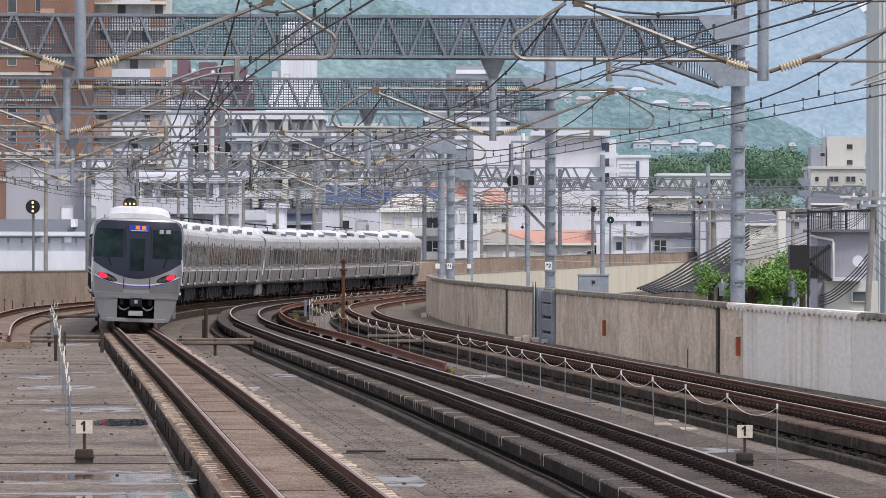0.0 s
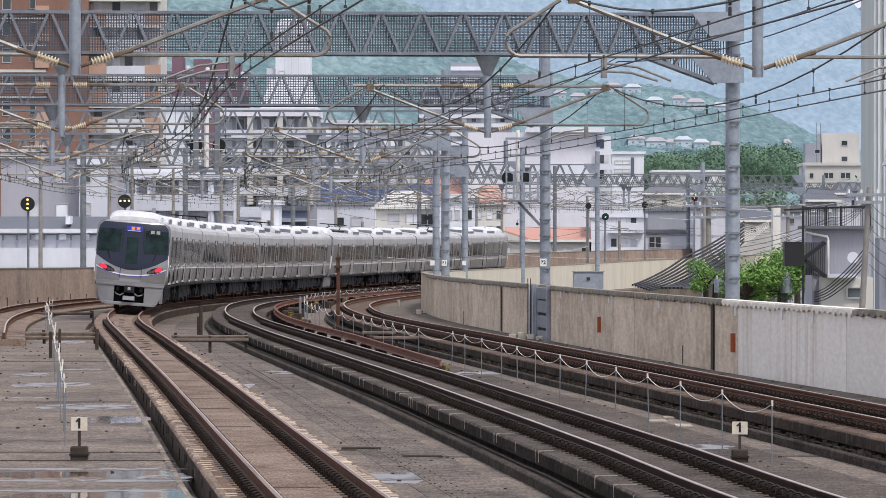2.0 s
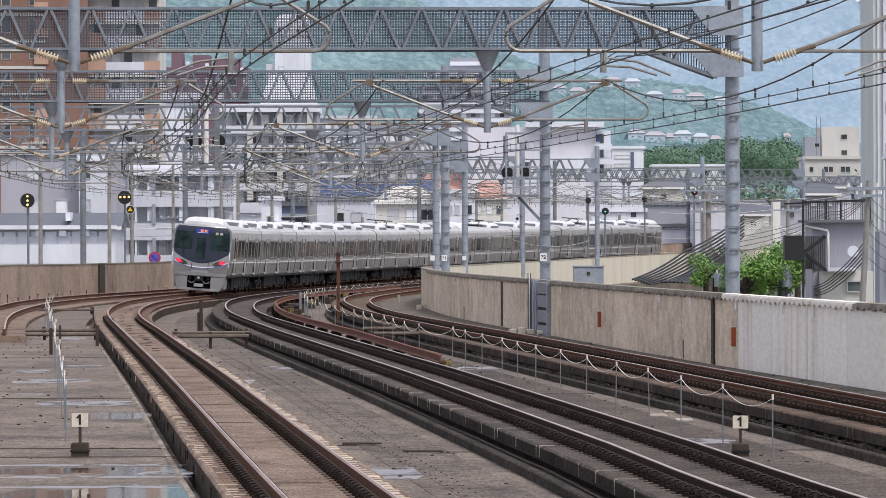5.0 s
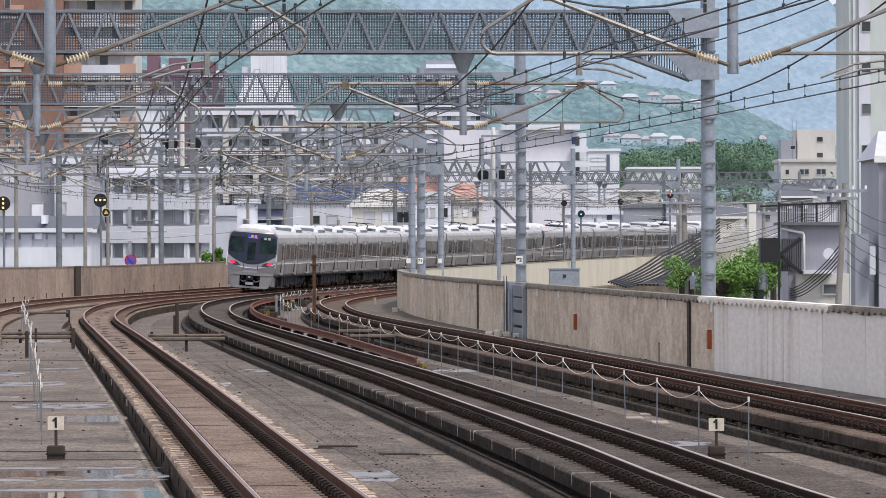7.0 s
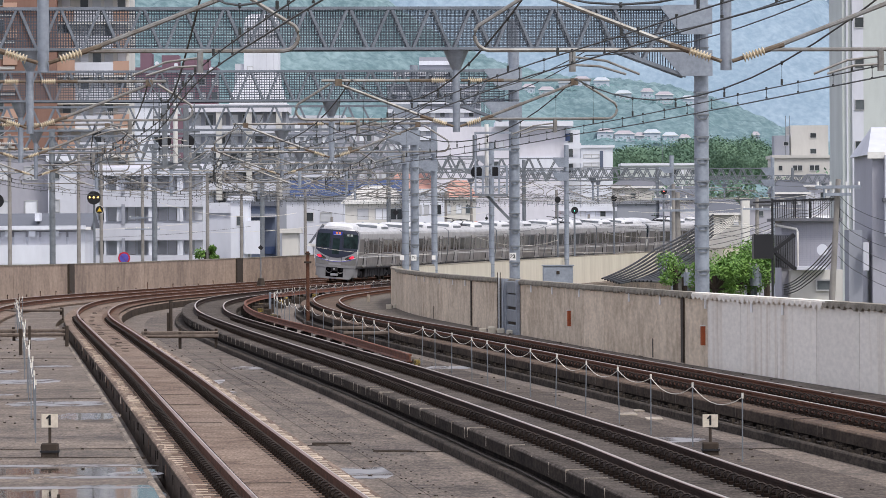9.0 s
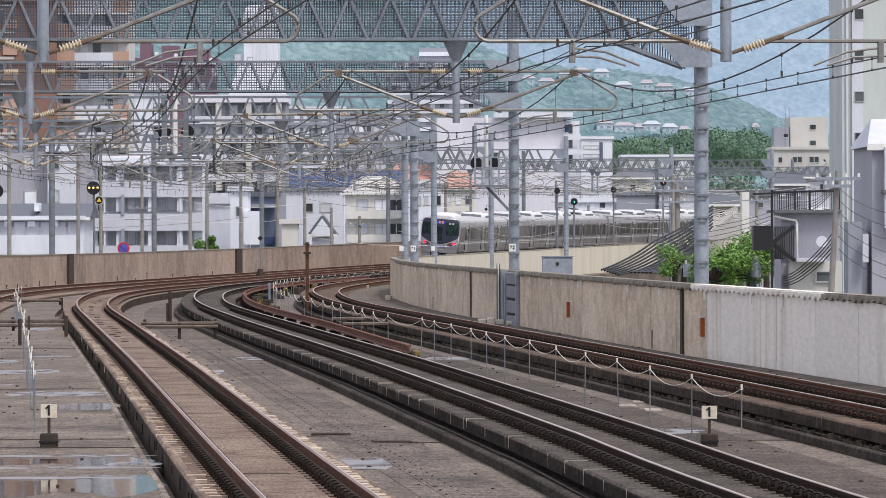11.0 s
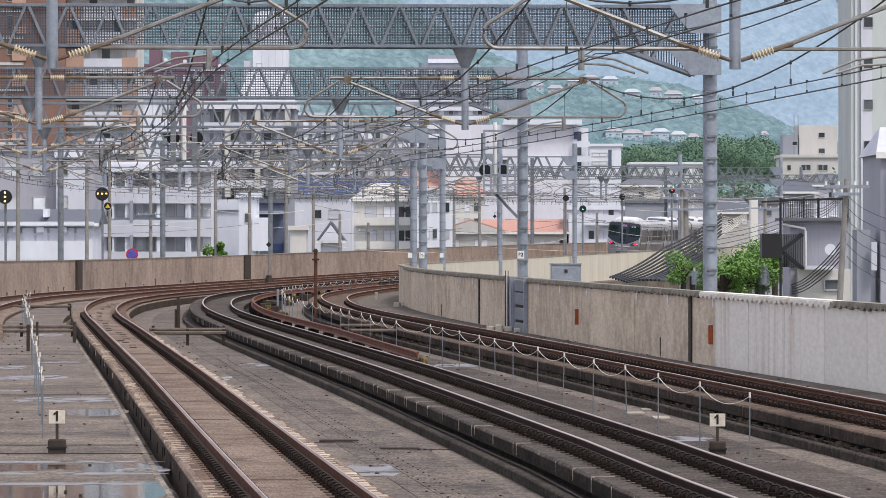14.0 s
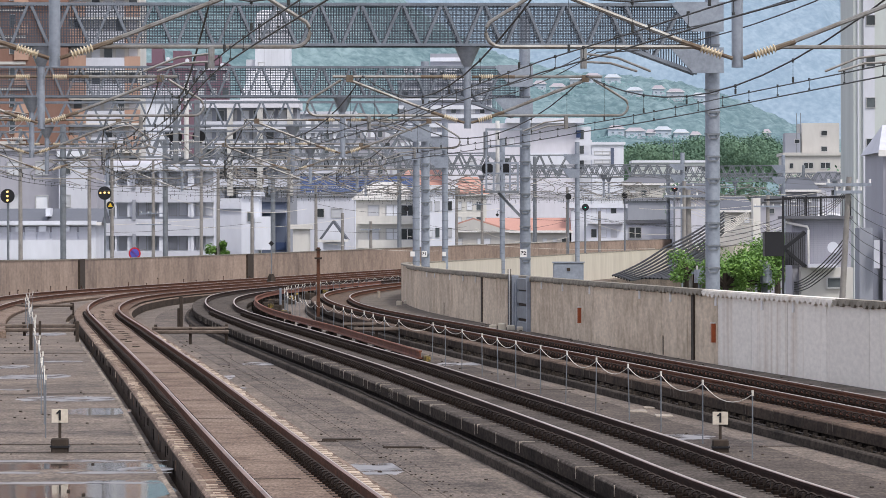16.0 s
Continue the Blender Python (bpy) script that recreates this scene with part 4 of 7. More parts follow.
    put("lower_panel", patch(-1.36, 1.36, 1.15, lambda x: 1.325 + 0.3 * (abs(x) / 1.38) ** 2.2, 0.012, 20, 4), M["nosegrey"], face, "grey lower nose panel")
    put("bumper_bar", patch(-1.36, 1.36, 0.97, 1.13, 0.06, 16, 2, 0.06), M["skirt"], face)
    put("lower_step", patch(-0.42, 0.42, 1.12, 1.24, 0.05, 6, 2, 0.05), M["silver"], face)
    # solid black box paints the shade inside the coupler opening
    put("coupler_recess", MB().box(-0.62, 0.62, 0.2, 0.5, 0.3, 0.98), M["recess"], car, smooth=False)
    c = MB().rbox(-0.2, 0.2, -0.22, 0.15, 0.7, 0.98, 0.04)
    c.cyl((0, -0.25, 0.84), (0, 0.2, 0.84), 0.13, 12)
    cp = put("coupler", c, M["under"], car, "dark steel coupler")
    put("coupler_hook", MB().rbox(-0.06, 0.06, -0.27, -0.2, 0.8, 0.92, 0.02), M["silver"], cp)
    put("coupler_box", MB().rbox(-0.24, 0.24, -0.12, 0.2, 0.4, 0.56, 0.03), M["silver"], cp)
    for q in (-1, 1):
        put("air_hose", MB().tube([(q * 0.22, 0.1, 0.66), (q * 0.35, -0.02, 0.58), (q * 0.5, 0.1, 0.62), (q * 0.56, 0.2, 0.7)], 0.03, 6), M["skirt"], cp)
        put("jumper_box", MB().rbox(*sorted((q * 0.4, q * 0.52)), 0.05, 0.2, 0.75, 0.92, 0.02), M["under"], cp)
    put("lower_bar", MB().rbox(-0.98, 0.98, 0.0, 0.14, 0.2, 0.32, 0.02), M["skirt"], car, smooth=False)
    put("roof_fairing", pod(0.35, 3.6, 1.05, 3.97, 0.9), M["roof"], car, "white rounded roof fairing")


CARS = []
for k in range(10):
    CARS.append(build_car(k in (0, 6), k in (5, 9), k in (2, 4, 6, 8)))


def train_s(t):
    return 134.2 + 19.5 * t + 0.142 * t * t


def motions():
    """The train draws away along track B."""
    for k, car in enumerate(CARS):
        rows = []
        for j in range(33):
            t = j * 0.5
            s = train_s(t) + 20.0 * k
            a, b = at(s + 3.1), at(s + 16.9)
            d = (b - a).normalized()
            q = d.to_track_quat("Y", "Z").to_matrix().to_4x4()
            lean = Matrix.Rotation(math.atan(cant(s + 10)), 4, "Y")
            rows.append((t, Matrix.Translation(a - d * 3.1) @ q @ lean))
        walk(car, rows)

# ---- small things on the deck ----
def spot(x, y, d):
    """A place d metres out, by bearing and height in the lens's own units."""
    return Vector(((x - 784) / 9600 * d, d, 2.65 + (418.8 - y) / 9600 * d))


def text(body, size, m, material, parent, extrude=0.002):
    c = bpy.data.curves.new("lettering", "FONT")
    c.body, c.size, c.align_x, c.align_y, c.extrude = body, size, "CENTER", "CENTER", extrude
    c.offset = 0.006
    c.materials.append(material)
    ob = new("lettering", c)
    ob.parent = parent
    ob.matrix_local = m
    return ob


FACE_ME = Matrix.Rotation(math.pi / 2, 4, "X")
M["sign"] = mat("cream_sign", (0.66, 0.6, 0.5), 0.6, c2=(0.45, 0.38, 0.3), scale=6, fine=30, mix=0.7)
M["block"] = mat("dark_weight", (0.06, 0.045, 0.035), 0.9, c2=(0.03, 0.025, 0.02), scale=6, fine=25, mix=0.8)
M["water"] = mat("standing_water", (0.04, 0.038, 0.035), 0.03, c2=(0.055, 0.05, 0.045), spec=0.6, bump=0.02)
M["wet"] = mat("wet_film", (0.13, 0.11, 0.095), 0.34, c2=(0.09, 0.08, 0.075), scale=2, fine=9, spec=1.0, bump=0.1)
_w = M["wet"].node_tree
_n, _r, _m = _w.nodes.new("ShaderNodeTexNoise"), _w.nodes.new("ShaderNodeMapRange"), _w.nodes.new("ShaderNodeMapping")
_m.inputs["Scale"].default_value = (1, 0.5, 1)
_n.inputs["Scale"].default_value, _n.inputs["Detail"].default_value = 2.2, 5
_r.inputs["From Min"].default_value, _r.inputs["From Max"].default_value = 0.33, 0.54
_w.links.new([q for q in _w.nodes if q.bl_idname == "ShaderNodeNewGeometry"][0].outputs["Position"], _m.inputs[0])
_w.links.new(_m.outputs[0], _n.inputs["Vector"])
_w.links.new(_n.outputs[0], _r.inputs[0])
_w.links.new(_r.outputs[0], _w.nodes["Principled BSDF"].inputs["Alpha"])
M["yellow"] = mat("yellow_paint", (0.42, 0.3, 0.05), 0.7, c2=(0.08, 0.06, 0.03), scale=4, fine=16, mix=1.0, lo=0.5, hi=0.8)
M["pipe"] = mat("cable_conduit", (0.17, 0.135, 0.11), 0.7, c2=(0.08, 0.06, 0.048), scale=3, fine=20, mix=0.9)
M["orange"] = mat("rusty_orange_box", (0.4, 0.105, 0.04), 0.7, c2=(0.22, 0.07, 0.04), scale=5, fine=20)


def stop_sign(x, y, z=DECK):
    t = thing("stop_marker", "small cream number board on a dark weighted foot", "marker sign", Matrix.Translation((x, y, z)), "number boards")
    part("foot", MB().rbox(-0.12, 0.12, -0.12, 0.12, 0.0, 0.2, 0.02), M["block"], t)
    part("foot_band", MB().box(-0.135, 0.135, -0.135, 0.135, 0.07, 0.1), M["black"], t)
    part("stem", MB().box(-0.02, 0.02, -0.02, 0.02, 0.2, 0.48), M["block"], t)
    b = part("board", MB().rbox(-0.115, 0.115, -0.035, -0.02, 0.42, 0.61, 0.004), M["sign"], t, "cream board with a black figure")
    part("figure_flag", MB().bar((-0.045, -0.04, 0.545), (-0.005, -0.04, 0.58), 0.006, 0.024), M["black"], b)
    text("1", 0.2, Matrix.Translation((0, -0.038, 0.515)) @ FACE_ME, M["black"], b)


def chain_fence(name, offs, s0, s1, label, height, gap, z=DECK):
    t = thing(name, label, "chain fence", group="chain fences")
    pts = []
    s = s0
    rnd = random.Random(11)
    while s < s1:
        p = at(s, offs(s) + rnd.uniform(-0.06, 0.06), z)
        lean = Vector((rnd.uniform(-0.03, 0.03), 0, 0))
        part("post", MB().cyl(p, p + lean + Vector((0, 0, height)), 0.011, 6), M["galvdark"], t)
        part("post_tip", MB().cyl(p + lean + Vector((0, 0, height - 0.03)), p + lean + Vector((0, 0, height + 0.05)), 0.016, 6), M["rope"], t)
        pts.append(p + lean + Vector((0, 0, height - 0.01)))
        s += gap * rnd.uniform(0.85, 1.15)
    for a, b in zip(pts, pts[1:]):
        n = 8
        sag = rnd.uniform(0.09, 0.2)
        part("chain", MB().tube([a.lerp(b, k / n) - Vector((0, 0, sag * 4 * (k / n) * (1 - k / n))) for k in range(n + 1)], 0.006, 5), M["rope"], t, smooth=True)


def puddle(x0, x1, y, deep, seed, z=DECK, material="water"):
    """A thin sheet of water on the deck, its edge ragged along its length."""
    rnd = random.Random(seed)
    n = 60
    lo, hi = [], []
    for k in range(n + 1):
        f = k / n
        x = x0 + (x1 - x0) * f
        w = min(1.0, 6 * f, 6 * (1 - f)) ** 0.6
        a = 0.42 + 0.3 * noise.noise(Vector((x * 1.3 + seed, seed * 3.1, 0))) + 0.12 * noise.noise(Vector((x * 6 + seed, 4.0, 0)))
        b = 0.42 + 0.3 * noise.noise(Vector((x * 1.3 + seed, seed * 5.7, 9))) + 0.12 * noise.noise(Vector((x * 6 + seed, 8.0, 0)))
        lo.append((x, y - deep * w * a, z))
        hi.append((x, y + deep * w * b, z))
    solid("puddle", MB().grid([lo, hi]), M[material], "shallow rainwater puddle on the concrete deck", "puddle", group="puddles")


def deck_xy(x, y, z=DECK):
    d = 9600 * (2.65 - z) / (y - 418.8)
    return (x - 784) / 9600 * d, d


def deck_details():
    stop_sign(*deck_xy(99, 803, DECK_L), DECK_L)
    stop_sign(*deck_xy(1268, 806))
    chain_fence("chain_fence", lambda s: 7.45 if s < 100 else 7.05, 35.6, 330.0, "slender grey posts linked by a white chain", 0.95, 5.1)
    chain_fence("chain_fence", lambda s: -2.68, 40.0, 165.0, "slender grey posts with a slack white chain", 0.9, 5.2, DECK_L)
    for k, (x0, x1, y, dp, kind) in enumerate(((-60, 306, 872, 36, "water"), (-60, 296, 828, 15, "water"), (20, 206, 708, 9, "wet"), (108, 228, 730, 12, "water"), (-20, 118, 669, 10, "wet"), (-20, 45, 652, 7, "wet"),
                                               (70, 140, 642, 3, "wet"), (-20, 36, 692, 3, "wet"), (30, 110, 594, 5, "wet"), (-60, 292, 818, 4, "wet"), (-60, 298, 839, 4, "wet"), (-60, 308, 857, 4, "wet"), (200, 300, 833, 9, "wet"))):
        z = DECK_L + (0.0012 if kind == "water" else 0.0022)
        a, b = deck_xy(x0, y, z), deck_xy(x1, y, z)
        puddle(a[0], b[0], a[1], abs(deck_xy(x0, y - dp / 2, z)[1] - deck_xy(x0, y + dp / 2, z)[1]), k + 1, z, kind)
    for k, (x0, x1, y, dp) in enumerate(((600, 716, 833, 22), (765, 850, 648, 6), (420, 495, 647, 5), (1150, 1260, 777, 10), (380, 408, 671, 6), (380, 430, 690, 4))):
        z = DECK + 0.0075
        a, b = deck_xy(x0, y, z), deck_xy(x1, y, z)
        puddle(a[0], b[0], a[1], abs(deck_xy(x0, y - dp / 2, z)[1] - deck_xy(x0, y + dp / 2, z)[1]), k + 21, z, "wet")
    # expansion gaps across the deck
    for x0, x1, y in ((-80, 256, 789), (-80, 268, 804), (550, 640, 785), (660, 800, 797), (1290, 1440, 795), (-40, 160, 628), (-40, 190, 700), (900, 1010, 694)):
        z = DECK_L if x1 < 300 else DECK
        a, b = deck_xy(x0, y, z), deck_xy(x1, y, z)
        t = solid("deck_joint", MB().box(a[0], b[0], a[1] - 0.05, a[1] + 0.05, z - 0.02, z + 0.01), M["block"], "dark expansion joint across the concrete deck", "deck joint", "structure")
    # cable channel with bolted covers beside track B
    t = thing("cable_channel", "narrow concrete cable channel with bolted cover plates", "cable duct", kind="structure")
    part("channel", sweep([(-0.16, DECK), (0.16, DECK), (0.16, DECK + 0.012), (-0.16, DECK + 0.012)], 5, 140, 4, lambda s: 2.36), M["deckgrey"], t)
    mb = MB()
    for k in range(95):
        s = 8 + k * 1.0
        for q in (-0.11, 0.11):
            p = at(s, 2.36 + q, DECK + 0.008)
            mb.box(p.x - 0.013, p.x + 0.013, p.y - 0.02, p.y + 0.02, p.z, p.z + 0.015)
    part("cover_bolts", mb, M["block"], t)["kind"] = "stuff"
    # conduits crossing on short posts
    for x0, x1, y in ((-60, 132, 586), (-60, 130, 579), (262, 398, 584), (262, 398, 590), (-60, 125, 543), (600, 700, 577), (620, 700, 586)):
        z, foot = -0.22, DECK_L if x1 < 300 else DECK
        a = deck_xy(x0, y, z)
        b = deck_xy(x1, y, z)
        t = thing("conduit", "rusty cable conduit carried across on short posts", "conduit", group="conduits")
        part("pipe", MB().tube([(a[0], a[1], z), (b[0], b[1], z)], 0.055, 7), M["pipe"], t, smooth=True)
        for f in (0.05, 0.5, 0.97):
            x = a[0] + (b[0] - a[0]) * f
            part("post", MB().box(x - 0.045, x + 0.045, a[1] + 0.06, a[1] + 0.14, foot, z + 0.12), M["block"], t)
    # posts and stubs
    for x, y0, y1, w, col in ((557, 570, 441, 0.13, "rail"), (314, 585, 527, 0.12, "block"), (309, 585, 548, 0.07, "block"), (64, 612, 570, 0.07, "block"), (130, 607, 570, 0.1, "block"),
                              (490, 553, 513, 0.1, "galv"), (664, 543, 518, 0.14, "paleconc"), (48, 622, 575, 0.09, "block"), (123, 560, 538, 0.06, "block")):
        z = DECK_L if x < 200 else DECK
        X, Y = deck_xy(x, y0, z)
        h = (y0 - y1) / 9600 * Y
        t = thing("post", "short upright steel post standing on the deck", "post", Matrix.Translation((X, Y, z)), "posts on the deck")
        part("shaft", MB().rbox(-w / 2, w / 2, -w / 2, w / 2, 0, h, w * 0.2), M[col], t)
        if h > 2:
            part("collar", MB().box(-0.14, 0.14, -0.14, 0.14, h - 0.45, h - 0.38), M["block"], t)
            part("collar", MB().box(-0.1, 0.1, -0.1, 0.1, h - 0.12, h - 0.06), M["block"], t)
            part("base", MB().rbox(-0.2, 0.2, -0.2, 0.2, 0, 0.12, 0.03), M["block"], t)
    # thin stakes along the outer track
    rnd = random.Random(27)
    s = 138.0
    while s < 330:
        h = rnd.uniform(0.35, 0.75)
        t = thing("marker_stake", "thin rusty stake beside the outer track", "stake", Matrix.Translation(at(s, -6.35 + rnd.uniform(-0.15, 0.15), DECK_L)), "stakes along the outer track")
        part("rod", MB().cyl((0, 0, 0), (rnd.uniform(-0.03, 0.03), 0, h), 0.02, 5), M["rail"], t)
        part("tip", MB().cyl((0, 0, h - 0.06), (0, 0, h), 0.03, 5), M["block"], t)
        s += rnd.uniform(4.0, 8.0)
    # concrete blocks by the parapet
    for x, y in ((866, 584), (882, 586), (898, 586), (915, 588), (713, 541), (700, 543)):
        X, Y = deck_xy(x, y, -0.2)
        solid("concrete_block", MB().rbox(X - 0.115, X + 0.115, Y - 0.25, Y + 0.25, -0.22, -0.06 + 0.05 * math.sin(x), 0.03), M["wallout"], "pale precast concrete block beside the parapet", "concrete block", group="blocks by the parapet")


def guard_rail():
    """A deep rusty rail on low blocks beside track C."""
    t = thing("guard_rail", "bright rusty spare rail on dark and yellow supports", "rail")
    g = lambda s: float(np.interp(s, [80, 115, 140, 170, 210, 240, 300], [6.08, 6.2, 6.06, 5.92, 5.6, 5.25, 5.2]))
    part("rail", sweep([(a * 1.15, z * 1.25) for a, z in RAIL], 82, 300, 4, g), M["rustrail"], t)
    s, k = 83.0, 0
    while s < 290:
        m = frame_at(s, g(s))
        part("support", MB().rbox(-0.16, 0.16, -0.2, 0.2, DECK, -0.19, 0.03, m), M["gap"], t)
        s, k = s + 7.0, k + 1
    m = frame_at(82.0, g(82.0))
    part("end_block", MB().rbox(0.06, 0.2, -0.5, 0.3, DECK, -0.12, 0.03, m), M["yellow"], t, "worn yellow end block")
    rnd = random.Random(6)
    for k in range(16):
        s = 168 + k * 6.5
        m = frame_at(s, g(s) + rnd.uniform(0.35, 1.1)) @ Matrix.Rotation(rnd.uniform(-0.4, 0.4), 4, "Z")
        b = thing("point_lock", "dark point machinery with worn yellow paint beside the track", "point machine", m, "point machinery")
        part("case", MB().rbox(-0.22, 0.22, -0.3, 0.3, DECK, DECK + rnd.uniform(0.2, 0.4), 0.04), M["block"], b)
        part("cover", MB().rbox(-0.1, 0.1, -0.15, 0.15, DECK + 0.15, DECK + rnd.uniform(0.3, 0.45), 0.03), M["yellow" if k % 2 == 0 else "gap"], b)


def sleepers():
    """Pale sleeper ends flush with the slab of track B."""
    t = thing("sleepers", "pale concrete sleeper ends set flush along the rust-stained slab", "sleepers", kind="structure")
    rnd = random.Random(5)
    me = {}
    for sx in (-1, 1):
        for k in range(4):
            w = (0.04, 0.065, 0.09, 0.115)[k] * (1.0 if sx < 0 else 1.25)
            c = 0.905 if sx < 0 else 0.83
            me[sx, k] = MB().box(sx * c - w, sx * c + w, -0.07 if sx < 0 else -0.19, 0.07 if sx < 0 else 0.19, -0.26, -0.183).mesh("sleeper", M["sleeper"])
    s = 6.0
    n = 0
    while s < 125 and n < 300:
        for sx in (-1, 1):
            worn = noise.noise(Vector((s * 0.09, sx * 7.0, 1.3)))
            if sx > 0 and s < 75 or rnd.random() < 0.75 + worn * 0.6:
                ob = new("sleeper", me[sx, min(3, max(0 if sx < 0 else 2, int(rnd.gauss(1.5 + 2 * worn, 0.9))))])
                ob.parent = t
                ob.matrix_local = frame_at(s) @ Matrix.Translation((rnd.uniform(-0.035, 0.035), 0, rnd.uniform(0, 0.004)))
                n += 1
        s += 0.62


def plinth_joints():
    for off, half, tone in ((off_c, 1.095, "paleconc"), (off_d, 1.135, "midslab")):
        t = thing("plinth_joints", "pale mortar joints down the side of the track plinth", "joints", kind="structure")
        rnd = random.Random(8)
        s = 14.0
        while s < 150:
            m = frame_at(s, off(s) - half)
            w = rnd.uniform(0.008, 0.02)
            part("joint", MB().box(-0.004, 0.006, -w, w, -0.375 + rnd.uniform(0, 0.05), -0.2, m), M[tone], t)
            if rnd.random() < 0.35:
                part("joint", MB().box(0.0, rnd.uniform(0.2, 0.4), -w, w, -0.2, -0.184, m), M[tone], t)
            s += rnd.choice((0.5, 1.2, 2.4, 2.4, 3.2))


def gutter_clutter():
    """Cables and rubble in the dark gap beside the raised tracks."""
    rnd = random.Random(44)
    for off, x, material in ((off_c, -1.16, "block"), (off_d, -1.2, "block")):
        pts, s = [], 10.0
        while s < 150:
            pts.append(at(s, off(s) + x + rnd.uniform(-0.012, 0.012), DECK + 0.15 + rnd.uniform(-0.012, 0.012)))
            s += 4.0
        solid("cable", MB().tube(pts, 0.014, 5), M[material], "black cable lying in the track gutter", "cable", group="gutter cables")
    mb = MB()
    for k in range(900):
        s = rnd.uniform(30, 120)
        r = rnd.uniform(0.012, 0.035)
        m = frame_at(s, off_d(s) - rnd.uniform(1.13, 1.27), DECK + 0.08) @ Matrix.Rotation(rnd.uniform(0, 3), 4, "Z")
        mb.box(-r, r, -r * rnd.uniform(0.8, 2.5), r, 0, rnd.uniform(0.03, 0.14), m)
    solid("gutter_rubble", mb, M["ledge"], "dark broken rubble filling the track gutter", "rubble", "stuff")


def plinth_slots():
    """Dark drip stains and pale pads down the outer side of track B."""
    t = thing("plinth_slots", "dark drain slots in the side of the track plinth", "drain slots", kind="structure")
    rnd = random.Random(18)
    slots = [MB().box(-0.006, 0.004, -0.03 - 0.03 * k, 0.04 + 0.02 * k, -0.36 - 0.03 * k, -0.24 - 0.015 * k).mesh("slot", M["gap" if k != 1 else "rustband"]) for k in range(4)]
    pad = MB().box(-0.008, 0.004, -0.1, 0.1, -0.34, -0.22).mesh("pad", M["sleeper"])
    s = 10.0
    while s < 120:
        pale = rnd.random() < 0.1
        ob = new("pad" if pale else "slot", pad if pale else rnd.choice(slots))
        ob.parent = t
        ob.matrix_local = frame_at(s, -1.055, rnd.uniform(-0.03, 0.01))
        s += rnd.choice((0.62, 0.93, 1.24, 2.4, 3.1))


def deck_plates():
    for x, y, w in ((1122, 733, 0.32), (1168, 741, 0.3), (1142, 727, 0.2), (1232, 802, 0.12), (905, 640, 0.25), (960, 655, 0.2)):
        X, Y = deck_xy(x, y)
        solid("cover_plate", MB().rbox(X - w / 2, X + w / 2, Y - 0.5, Y + 0.5, DECK, DECK + 0.025, 0.01), M["paleconc"], "thin pale cover plate lying on the deck", "cover plate", group="plates on the deck")
    for x, y, w in ((598, 783, 0.62), (706, 797, 0.6)):
        X, Y = deck_xy(x, y)
        solid("timber_strip", MB().rbox(X - w / 2, X + w / 2, Y - 0.12, Y + 0.12, DECK, DECK + 0.035, 0.012), M["block"], "dark timber strip lying across the deck", "timber", group="timber strips")


